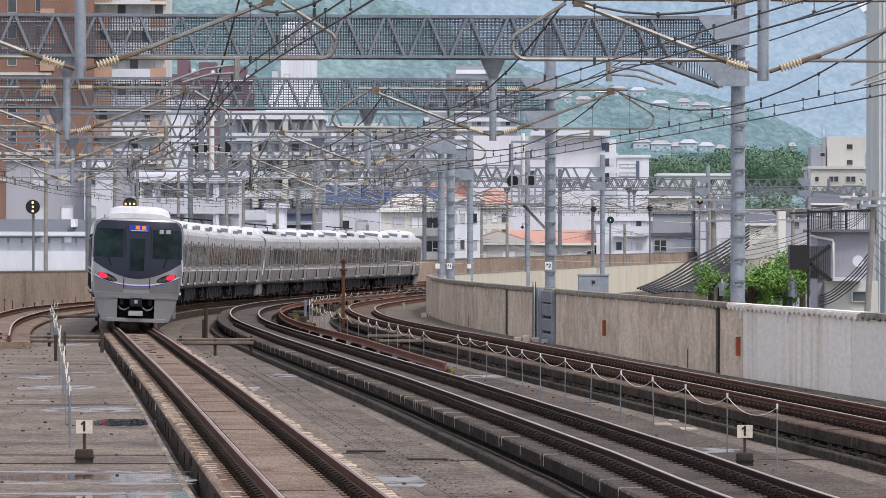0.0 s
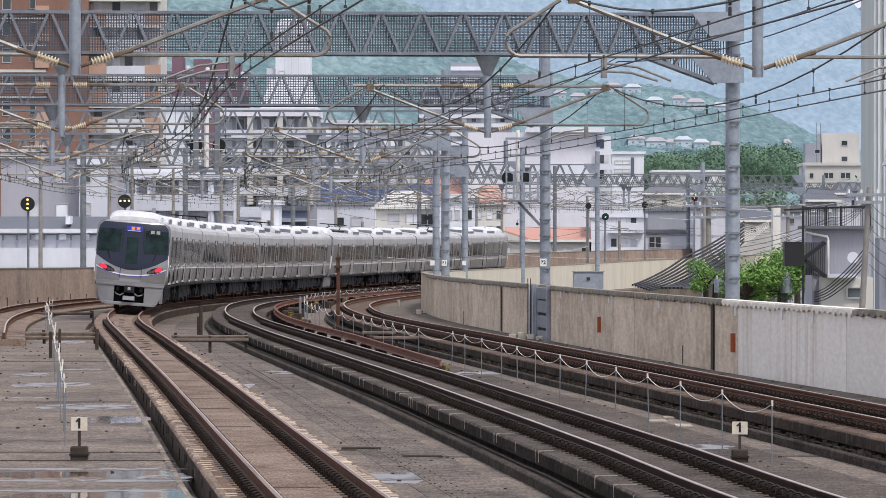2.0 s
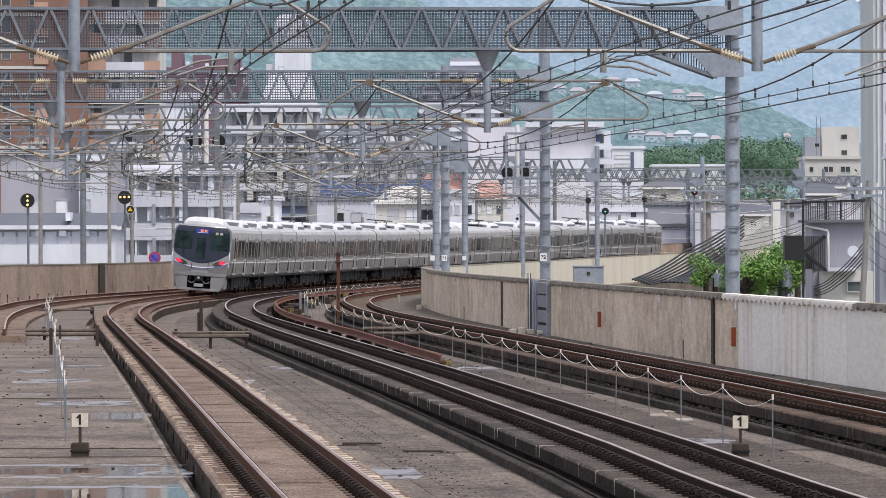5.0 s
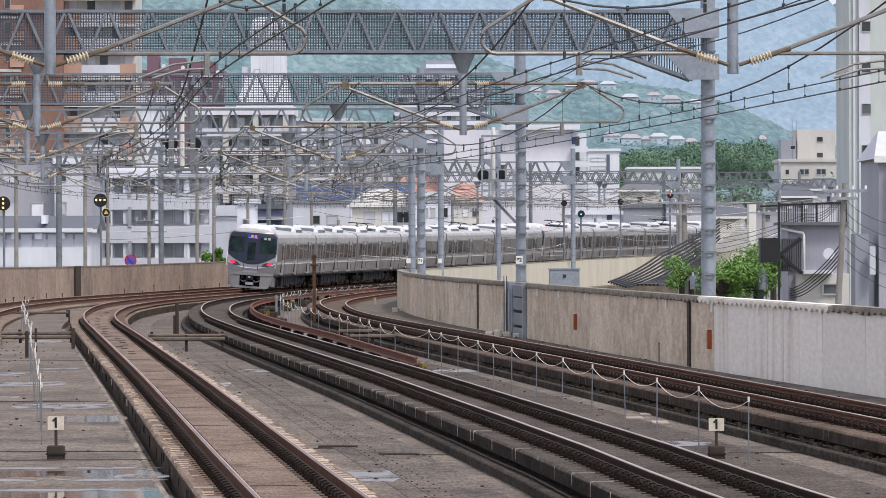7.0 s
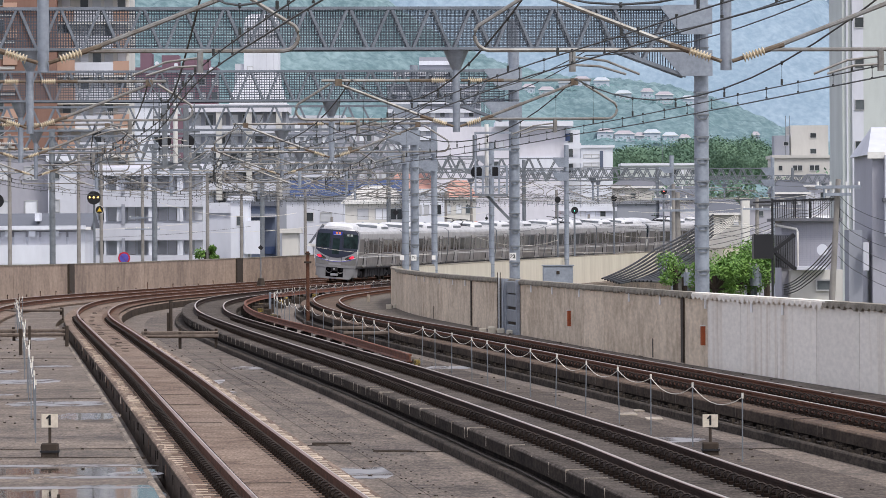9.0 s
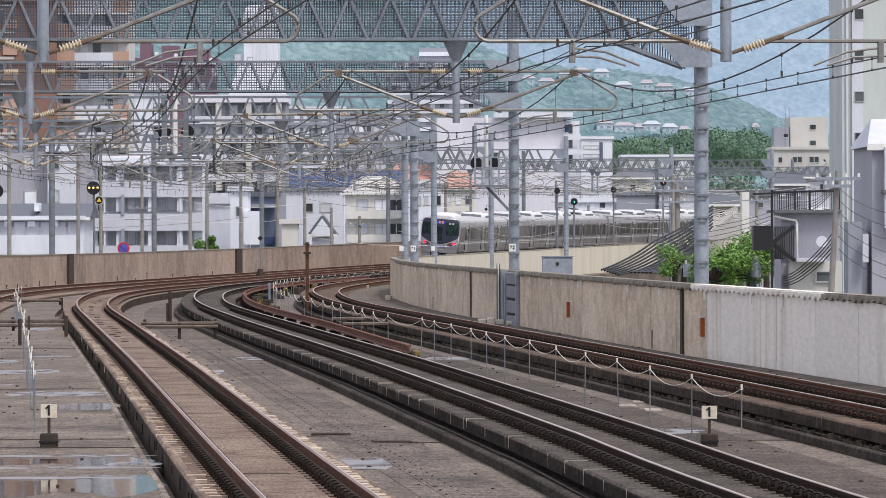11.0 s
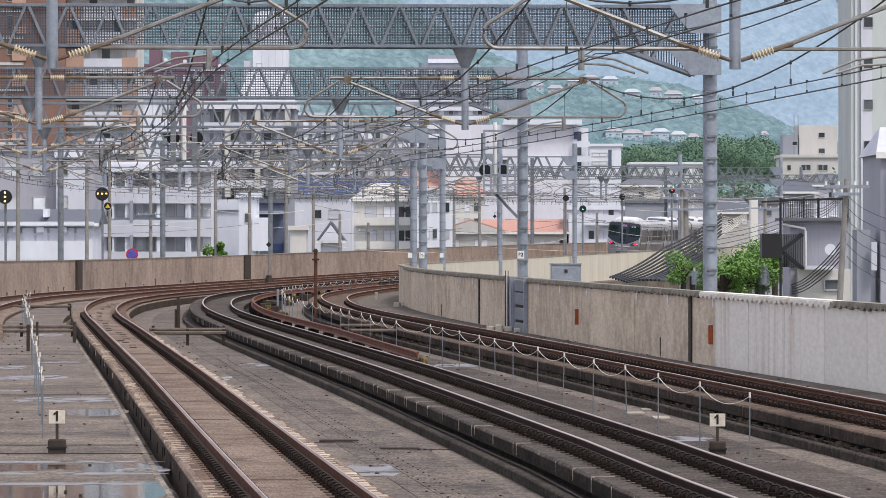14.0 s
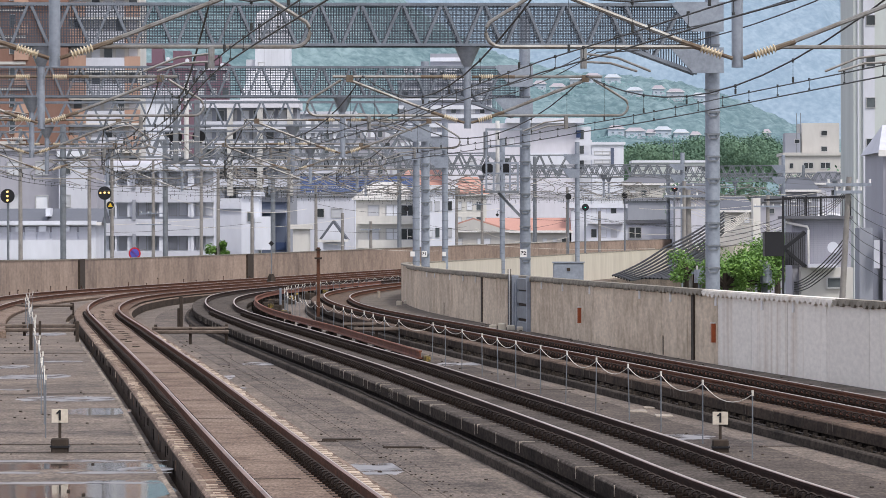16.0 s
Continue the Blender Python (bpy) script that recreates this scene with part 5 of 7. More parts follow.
def wall_details():
    # steel infill and post base where the second gantry's post stands in the parapet
    s = 119.5
    t = thing("steel_panel", "grey steel sheet infill panels with angle frame in the parapet", "steel panel")
    for z in (-0.3, 0.15, 0.6, 1.0):
        part("sheet", sweep([(-0.1, z), (-0.05, z), (-0.05, z + 0.36), (-0.1, z + 0.33)], s - 2.0, s + 1.2, 4, off_rw), M["galvdark"], t)
    # added dark sheet, so the gaps between the steel sheets look shaded
    part("backing", sweep([(-0.04, -0.3), (-0.01, -0.3), (-0.01, 1.33), (-0.04, 1.33)], s - 2.1, s + 1.4, 4, off_rw), M["block"], t, "dark sheet painting the shade between the steel sheets")
    for q in (-2.15, 1.25):
        part("angle_post", sweep([(-0.13, -0.3), (-0.01, -0.3), (-0.01, 1.41), (-0.13, 1.41)], s + q, s + q + 0.15, 1, off_rw), M["galv"], t)
    part("column", sweep([(-0.16, -0.25), (-0.02, -0.25), (-0.02, 1.41), (-0.16, 1.41)], s + 1.7, s + 2.1, 2, off_rw), M["galv"], t)
    for k in range(3):
        part("cable", sweep([(-0.19 - 0.03 * k, -0.25), (-0.17 - 0.03 * k, -0.25), (-0.17 - 0.03 * k, 1.6), (-0.19 - 0.03 * k, 1.6)], s + 2.3 + 0.12 * k, s + 2.36 + 0.12 * k, 1, off_rw), M["white" if k == 1 else "block"], t, "cable running down the wall")
    part("column", sweep([(-0.16, -0.25), (-0.02, -0.25), (-0.02, 1.41), (-0.16, 1.41)], s + 3.0, s + 3.3, 2, off_rw), M["galvdark"], t)
    # dark slots, orange boxes, thin drip marks, drain stubs
    for s in (79.9, 133.5):
        solid("wall_slot", sweep([(-0.03, -0.2), (0.0, -0.2), (0.0, 1.36), (-0.03, 1.36)], s, s + 0.42, 1, off_rw), M["block"], "dark full-height expansion slot in the parapet", "expansion joint", "structure")
    for s in (76.7, 103.3):
        t = thing("lamp_box", "rusty orange box fixed to the parapet", "wall box", group="orange wall boxes")
        part("case", sweep([(-0.09, 0.26), (0, 0.26), (0, 0.68), (-0.09, 0.68)], s, s + 0.15, 1, off_rw), M["orange"], t)
        part("lid", sweep([(-0.1, 0.68), (0, 0.68), (0, 0.7), (-0.1, 0.7)], s - 0.02, s + 0.17, 1, off_rw), M["white"], t)
    rnd = random.Random(3)
    for s in (66, 70, 76.5, 84, 90, 101, 108, 114, 136, 141, 147, 155, 160):
        solid("drain_mark", sweep([(-0.025, 1.07), (0, 1.07), (0, 1.27), (-0.025, 1.36)], s, s + 0.22, 1, off_rw), M["white"], "short white drip plate below the coping", "drip plate", group="drip plates")
    for s in (85.5, 118, 150):
        solid("wall_stain", sweep([(-0.012, -0.2), (0, -0.2), (0, 0.25), (-0.012, 0.25)], s, s + 0.12, 1, off_rw), M["block"], "dark iron strip at the foot of the parapet", "iron strip", group="iron strips")
    # scalloped edge under the coping
    t = thing("coping_edge", "scalloped mortar drips under the parapet coping", "coping edge", kind="structure")
    dark, pale = MB(), MB()
    s = 10.0
    while s < 180:
        z = rnd.uniform(0.05, 0.09)
        for j in range(6):
            h = 0.015 + z * math.sin(math.pi * (j + 0.5) / 6)
            sweep([(-0.06, 1.35 - h), (-0.001, 1.35 - h), (-0.001, 1.38), (-0.06, 1.38)], s + 0.1 * j, s + 0.1 * (j + 1), 1, off_rw, pale if 61 < s < 78 else dark)
        s += 0.64
    part("drips", dark, M["cap"], t)["kind"] = "stuff"
    part("drips", pale, M["wallwhite"], t, "pale drips")["kind"] = "stuff"
    # dark posts against the far parapet
    for s in (197.0, 262.0, 330.0):
        solid("wall_pier", sweep([(-0.05, -0.6), (0.12, -0.6), (0.12, 1.55), (-0.05, 1.55)], s, s + 2.2, 1, off_lw), M["block"], "dark steel pier against the streaked parapet", "pier", group="dark piers")


# ---- signals ----
M["amber"] = mat("lit_amber_lamp", (1.0, 0.66, 0.2), 0.4, emit=1.4)
M["green"] = mat("lit_green_lamp", (0.1, 1.0, 0.6), 0.4, emit=2.5)
M["redsig"] = mat("lit_red_lamp", (1.0, 0.12, 0.1), 0.4, emit=2.5)
M["conc"] = mat("concrete_pole", (0.29, 0.275, 0.255), 0.85, c2=(0.19, 0.175, 0.16), scale=2, fine=12, mix=0.8)


def signal(x, y, d, r, lamps, z_foot, label, back=False, tri=False):
    c = spot(x, y, d)
    t = thing("railway_signal", label, "signal", Matrix.Translation(c), "signals")
    disc = part("disc", MB().cyl((0, 0, 0), (0, 0.06, 0), r, 24), M["black"], t, smooth=True)
    for dx, dz, col in lamps:
        part("lamp", MB().cyl((dx * r, -0.05, dz * r), (dx * r, 0.0, dz * r), r * 0.15, 10), M[col], disc, "glowing lamp")
    part("housing", MB().rbox(-r * 0.6, r * 0.6, 0.06, 0.35, -r * 0.75, r * 0.75, 0.05), M["black"], t)
    if z_foot is not None:
        part("mast", MB().cyl((0, 0.45, z_foot - c.z), (0, 0.45, r), 0.07, 10), M["galvdark"], t)
        part("bracket", MB().bar((0, 0.2, 0), (0, 0.45, 0), 0.1), M["galvdark"], t)
    if tri:
        p = part("warning_plate", MB().cyl((0.35, 0, -0.75), (0.35, 0.03, -0.75), 0.24, 20), M["black"], t, "round black plate with a yellow triangle")
        part("plate_rim", MB().cyl((0.35, 0.01, -0.75), (0.35, 0.04, -0.75), 0.27, 20), M["rope"], p)
        part("triangle", MB().add([(0.2, -0.01, -0.85), (0.5, -0.01, -0.85), (0.35, -0.01, -0.6), (0.2, 0.0, -0.85), (0.5, 0.0, -0.85), (0.35, 0.0, -0.6)], [(0, 1, 2), (3, 5, 4), (0, 3, 4, 1), (1, 4, 5, 2), (2, 5, 3, 0)]), M["signyellow"], p)
    return t


def signals():
    signal(179, 344, 335, 0.42, ((-0.62, 0.05, "amber"), (0, 0.05, "amber"), (0.62, 0.05, "amber")), -3.0, "round black signal with three amber lamps on a mast", tri=True)
    signal(7, 349, 302, 0.4, ((0, 0.6, "amber"), (0, 0, "amber"), (0, -0.6, "amber")), -3.0, "round black signal with upright amber lamps")
    signal(1030, 371, 392, 0.26, ((0, -0.1, "green"),), -0.5, "black signal head showing a green lamp")
    signal(1188, 338, 432, 0.26, ((0, 0, "redsig"),), -0.5, "black signal head showing a red lamp")
    signal(1100, 350, 430, 0.24, (), -0.5, "black signal head seen from behind")
    signal(1000, 352, 395, 0.22, (), -0.5, "black signal head seen from behind")
    for x in (305, 346):
        signal(x, 245, 222, 0.27, (), None, "round black signal back hung from the gantry")
    # hanging signal frame on the third gantry
    c = spot(326, 245, 222.4)
    t = thing("signal_gallery", "grey steel ladder frame carrying two signals under the gantry", "signal gallery", Matrix.Translation(c))
    for x in (-0.45, 0.42):
        part("upright", MB().rbox(x - 0.11, x + 0.11, -0.8, -0.6, -1.0, 1.5, 0.02), M["galvdark"], t, "square grey pillar")
    for x in (-0.72, 0.72):
        part("upright", MB().box(x - 0.03, x + 0.03, 0.3, 0.36, -0.9, 2.4), M["galvdark"], t)
    part("pole", MB().cyl((-0.02, -0.55, -0.9), (-0.02, -0.55, 2.2), 0.1, 10), M["white"], t)
    for z in (-0.9, -0.3, 0.4, 1.0, 1.7, 2.3):
        part("rung", MB().box(-0.95, 0.95, 0.3, 0.38, z - 0.04, z + 0.04), M["galvdark"], t)
    part("platform", MB().box(-1.0, 1.0, -0.8, 0.9, -1.1, -1.0), M["galvdark"], t)
    # signal cage on the post numbered 32
    base = spot(890, 345, 172.5)
    t = thing("signal_cage", "grey steel platform cage with two black signal backs on a post", "signal platform", Matrix.Translation(base))
    part("floor_plate", MB().box(-0.66, 0.4, -0.2, 0.7, 0.0, 0.07), M["galvdark"], t)
    for x, h in ((-0.63, 2.05), (-0.4, 0.95), (-0.13, 0.95), (0.12, 0.95), (0.37, 0.95)):
        for y in (-0.15, 0.65):
            part("upright", MB().box(x - 0.028, x + 0.028, y - 0.028, y + 0.028, 0.07, h), M["galv"], t)
    for z in (0.3, 0.62, 0.95):
        for y in (-0.15, 0.65):
            part("hand_bar", MB().box(-0.66, 0.4, y - 0.022, y + 0.022, z - 0.022, z + 0.022), M["galv"], t)
    for z in (1.45, 1.98):
        part("stay", MB().box(-0.66, 0.5, -0.05, 0.0, z, z + 0.07), M["galv"], t)
    part("stay", MB().bar((-0.25, 0.2, 0), (0.45, 0.2, -0.74), 0.09), M["galvdark"], t, "slanting strut")
    part("pale_tube", MB().cyl((-0.27, 0.3, 0.07), (-0.27, 0.3, 2.3), 0.065, 12), M["white"], t)
    part("cable_box", MB().rbox(-0.72, -0.58, 0.0, 0.2, 1.2, 1.95, 0.02), M["galvdark"], t, "narrow grey cable box")
    for x, r in ((-0.59, 0.19), (-0.02, 0.17)):
        d = part("signal_back", MB().cyl((x, 0.0, 0.77), (x, 0.12, 0.77), r, 22), M["black"], t)
        part("hood", MB().rbox(x - 0.1, x + 0.1, 0.12, 0.4, 0.68, 0.86, 0.03), M["black"], d)
    # black diamond plates on brackets beside the posts
    for x, y, d, w in ((713, 373, 264.2, 0.16), (874, 384, 344.9, 0.12)):
        c = spot(x, y, d - 0.5)
        t = thing("diamond_plate", "small black diamond plate on a bent bracket beside a post", "marker plate", Matrix.Translation(c), "diamond plates")
        part("plate", MB().add([(0, 0, w), (w, 0, 0), (0, 0, -w), (-w, 0, 0)] + [(0, 0.02, w), (w, 0.02, 0), (0, 0.02, -w), (-w, 0.02, 0)], [(3, 2, 1, 0), (4, 5, 6, 7), (0, 1, 5, 4), (1, 2, 6, 5), (2, 3, 7, 6), (3, 0, 4, 7)]), M["black"], t)
        part("bracket", MB().tube([(0, 0.02, w), (0.02, 0.03, w + 0.12), (0.15, 0.1, w + 0.16), (0.3, 0.2, w + 0.05), (0.33, 0.5, -0.3)], 0.02, 5), M["galvdark"], t)
    # number plates of the posts
    for x, y, d, w in ((920, 452, 171.5, "32"), (745, 453, 217.5, "31"), (724, 453, 262, ""), (780, 453, 303, "")):
        c = spot(x, y, d)
        t = thing("post_plate", "small white number plate strapped to a steel post", "number plate", Matrix.Translation(c - Vector((0, 0.22, 0))), "post number plates")
        b = part("plate", MB().rbox(-0.105, 0.105, 0, 0.012, -0.12, 0.12, 0.003), M["white"], t)
        if w:
            text(w, 0.165, Matrix.Translation((0, -0.003, 0)) @ FACE_ME, M["black"], b)


def slab_pieces():
    """Small covers, cracks and loose bits on the slab and deck."""
    rnd = random.Random(17)
    t = thing("slab_covers", "small dark iron covers and cracks along the slab", "slab covers", kind="structure")
    s = 12.0
    while s < 190:
        m = frame_at(s, rnd.uniform(-0.25, 0.05), -0.186)
        if s > 95:
            part("cover", MB().box(-0.09, 0.09, -0.12, 0.12, 0, 0.012, m), M["block"], t)
        if rnd.random() < 0.3:
            m = frame_at(s + 1, -0.1, -0.186)
            part("crack", MB().box(-0.3, 0.3, -0.03, 0.03, 0, 0.004, m), M["block"], t)
        s += rnd.uniform(2.0, 4.5)
    mb = MB()
    for k in range(420):
        s = rnd.uniform(10, 130)
        o = rnd.choice((rnd.uniform(1.5, 3.2), rnd.uniform(-5, -1.8), rnd.uniform(6.4, 8.2), rnd.uniform(11.3, 12.0)))
        z = -0.2 if o > 10.9 else DECK_L if o < 0 else DECK
        r = rnd.uniform(0.008, 0.022)
        m = frame_at(s, o, z) @ Matrix.Rotation(rnd.uniform(0, 3), 4, "Z")
        mb.box(-r, r, -r * rnd.uniform(0.6, 1.6), r, 0, r * 1.2, m)
    solid("loose_stones", mb, M["block"], "scattered loose stones and grit on the deck", "stones", "stuff")


deck_details()
slab_pieces()
guard_rail()
sleepers()
plinth_joints()
plinth_slots()
gutter_clutter()
deck_plates()
wall_details()
signals()
# ---- the town ----
def tone(name, c, **k):
    # red cut and blue raised in each base colour, a painted touch of haze
    c = (c[0] * 0.975, c[1], c[2] * 1.05)
    M[name] = mat(name, c, k.pop("rough", 0.8), c2=k.pop("c2", tuple(v * 0.78 for v in c)), scale=k.pop("scale", 0.25), fine=k.pop("fine", 2.5), mix=k.pop("mix", 0.7), streak=k.pop("streak", 0.7), **k)


tone("brownbrick", (0.245, 0.14, 0.105), c2=(0.17, 0.095, 0.07), fine=4)
tone("orangetile", (0.46, 0.29, 0.21))
tone("beige", (0.56, 0.53, 0.475))
tone("cream", (0.68, 0.64, 0.57))
tone("plaster", (0.72, 0.72, 0.74))
tone("bluegrey", (0.39, 0.375, 0.4))
tone("palegrey", (0.6, 0.595, 0.62))
tone("midgrey", (0.32, 0.325, 0.35))
tone("darkgrey", (0.15, 0.15, 0.16))
tone("maroon", (0.2, 0.12, 0.145))
tone("pinkwhite", (0.7, 0.67, 0.69))
tone("greengrey", (0.52, 0.54, 0.5))
tone("slateroof", (0.13, 0.135, 0.15), fine=6)
tone("redroof", (0.48, 0.26, 0.2), fine=6)
tone("blueroof", (0.05, 0.075, 0.15), fine=6)
tone("navywall", (0.12, 0.14, 0.19))
# villa wall and roof colours, greyed and blued to hold the distance haze
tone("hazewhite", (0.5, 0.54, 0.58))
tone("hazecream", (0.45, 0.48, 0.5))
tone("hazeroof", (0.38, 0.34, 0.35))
tone("greytile", (0.4, 0.39, 0.42), fine=12)
M["pane"] = mat("house_glass", (0.05, 0.06, 0.065), 0.08, c2=(0.12, 0.13, 0.13), scale=0.3, fine=1.5, vary=0.5)
M["curtain"] = mat("curtained_glass", (0.62, 0.63, 0.66), 0.3, c2=(0.42, 0.43, 0.46), scale=0.4, fine=2, vary=0.3)
M["blackmetal"] = mat("black_railing", (0.025, 0.025, 0.028), 0.5)
# leaf colour of the far wood, lightened with haze
M["haze_leaf"] = mat("haze_tinted_leaves", (0.14, 0.225, 0.145), 0.9, c2=(0.07, 0.13, 0.095), scale=0.15, fine=1.0, mix=1.0)
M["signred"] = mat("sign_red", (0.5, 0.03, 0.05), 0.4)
# hill shrubs and villa panes, their colours blued with haze
M["haze_bush"] = mat("haze_tinted_shrub_leaves", (0.18, 0.29, 0.3), 0.9, c2=(0.13, 0.22, 0.23), scale=0.15, fine=1.0, mix=1.0)
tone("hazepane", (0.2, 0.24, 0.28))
_cache = {}


class Block:
    """A building laid out by bearings at a distance d; its front faces the line."""
    def __init__(self, label, xl, xr, yt, d, deep, material, category="building", y_base=None, name="building"):
        self.d = d
        self.k = d / 9600
        self.x0, self.x1 = (xl - 784) * self.k, (xr - 784) * self.k
        self.zt = 2.65 + (418.8 - yt) * self.k
        self.zb = -8.0 if y_base is None else 2.65 + (418.8 - y_base) * self.k
        self.t = thing(name, label, category, Matrix.Translation(((self.x0 + self.x1) / 2, d, self.zb)), "town buildings")
        self.cx = (self.x0 + self.x1) / 2
        self.deep = deep
        self.wall = part("wall", self.mb(xl, xr, yt, None, 0, deep), M[material], self.t)

    def X(self, x):
        return (x - 784) * self.k - self.cx

    def Z(self, y):
        return 2.65 + (418.8 - y) * self.k - self.zb

    def mb(self, xl, xr, yt, yb, y0, y1):
        z0 = 0.0 if yb is None else self.Z(yb)
        return MB().box(self.X(xl), self.X(xr), y0, y1, z0, self.Z(yt))

    def box(self, name, xl, xr, yt, yb, y0, y1, material, label="", parent=None):
        return part(name, self.mb(xl, xr, yt, yb, y0, y1), M[material], parent or self.t, label)

    def roof_slab(self, material="palegrey", over=0.25, thick=0.35):
        a, b, z = self.x0 - self.cx, self.x1 - self.cx, self.zt - self.zb
        part("roof", MB().box(a - over, b + over, -over, self.deep + over, z - 0.02, z + thick), M[material], self.t)
        return self

    def gable(self, rise, material, along=True, over=0.4):
        """A pitched roof; the ridge runs along the front, or away from it."""
        a, b, z = self.x0 - self.cx - over, self.x1 - self.cx + over, self.zt - self.zb
        y0, y1 = -over, self.deep + over
        mb = MB()
        if along:
            ym = (y0 + y1) / 2
            lo = [(a, y0, z), (b, y0, z), (b, y1, z), (a, y1, z)]
            top = [(a, ym, z + rise), (b, ym, z + rise)]
            mb.add(lo + top, [(0, 1, 5, 4), (2, 3, 4, 5), (3, 0, 4), (1, 2, 5), (0, 3, 2, 1)])
        else:
            xm = (a + b) / 2
            lo = [(a, y0, z), (b, y0, z), (b, y1, z), (a, y1, z)]
            top = [(xm, y0, z + rise), (xm, y1, z + rise)]
            mb.add(lo + top, [(0, 4, 5, 3), (1, 2, 5, 4), (0, 1, 4), (3, 5, 2), (0, 3, 2, 1)])
            e, q = min(0.45, (b - a) * 0.1), y0 - 0.06
            part("gable_wall", MB().add([(a + e, q, z), (b - e, q, z), (xm, q, z + rise * (1 - 2 * e / (b - a))), (a + e, y0 - 0.01, z), (b - e, y0 - 0.01, z), (xm, y0 - 0.01, z + rise * (1 - 2 * e / (b - a)))],
                                        [(0, 1, 2), (3, 5, 4), (0, 3, 4, 1), (1, 4, 5, 2), (2, 5, 3, 0)]), self.wall.data.materials[0], self.t)
        part("roof", mb, M[material], self.t)
        part("eave", MB().box(a, b, y0 - 0.05, y0 + 0.02, z - 0.15, z + 0.06), M["white"], self.t)
        return self

    def hip(self, rise, material, inset=0.3, over=0.4):
        a, b, z = self.x0 - self.cx - over, self.x1 - self.cx + over, self.zt - self.zb
        y0, y1 = -over, self.deep + over
        w = (b - a) * inset
        ym = (y0 + y1) / 2
        mb = MB().add([(a, y0, z), (b, y0, z), (b, y1, z), (a, y1, z), (a + w, ym, z + rise), (b - w, ym, z + rise)], [(0, 1, 5, 4), (2, 3, 4, 5), (3, 0, 4), (1, 2, 5), (0, 3, 2, 1)])
        part("roof", mb, M[material], self.t)
        part("eave", MB().box(a, b, y0 - 0.05, y0 + 0.02, z - 0.12, z + 0.08), M["white"], self.t)
        return self

    def win(self, x, y, w, h, pane="pane", y0=0.0, trim="alu"):
        """A window with its centre at a bearing."""
        W, H = w * self.k, h * self.k
        key = (round(W, 2), round(H, 2), pane, trim)
        if key not in _cache:
            e = min(0.09, W * 0.08)
            g = MB().box(-W / 2, W / 2, -0.02, 0.03, -H / 2, H / 2).mesh("window", M[pane])
            f = MB()
            f.box(-W / 2 - e, -W / 2, -0.07, 0.03, -H / 2 - e, H / 2 + e)
            f.box(W / 2, W / 2 + e, -0.07, 0.03, -H / 2 - e, H / 2 + e)
            f.box(-W / 2, W / 2, -0.07, 0.03, -H / 2 - e, -H / 2)
            f.box(-W / 2, W / 2, -0.07, 0.03, H / 2, H / 2 + e)
            if W > 1.0:
                f.box(-e / 2, e / 2, -0.05, 0.03, -H / 2, H / 2)
            _cache[key] = (g, f.mesh("window_frame", M[trim]))
        g, f = _cache[key]
        ob = new("window", g)
        ob.parent = self.t
        ob.location = (self.X(x), y0 - 0.005, self.Z(y))
        fr = new("window_frame", f)
        fr.parent = ob
        return self

    def wins(self, xs, ys, w, h, pane="pane", y0=0.0):
        for y in ys:
            for i, x in enumerate(xs):
                self.win(x, y, w, h, "curtain" if (i * 2 + int(y)) % 3 else pane, y0)
        return self

    def balcony(self, xl, xr, yt, yb, material, out=1.3):
        """A balcony: a parapet front with a floor slab."""
        b = self.box("balcony", xl, xr, yt, yb, -out, -out + 0.15, material)
        part("balcony_floor", self.mb(xl + 0.02 / self.k, xr - 0.02 / self.k, yb - 0.15 / self.k, yb - 0.015 / self.k, -out + 0.145, 0.0), M["plaster"], b)
        return b

    def ac(self, x, y):
        X, Z = self.X(x), self.Z(y)
        part("air_conditioner", MB().rbox(X - 0.4, X + 0.4, -0.5, -0.15, Z - 0.3, Z + 0.3, 0.04), M["plaster"], self.t)
        return self

    def mast(self, x, y0, y1):
        part("aerial", MB().cyl((self.X(x), 1.0, self.Z(y0)), (self.X(x), 1.0, self.Z(y1)), 0.04, 5), M["galvdark"], self.t)
        return self


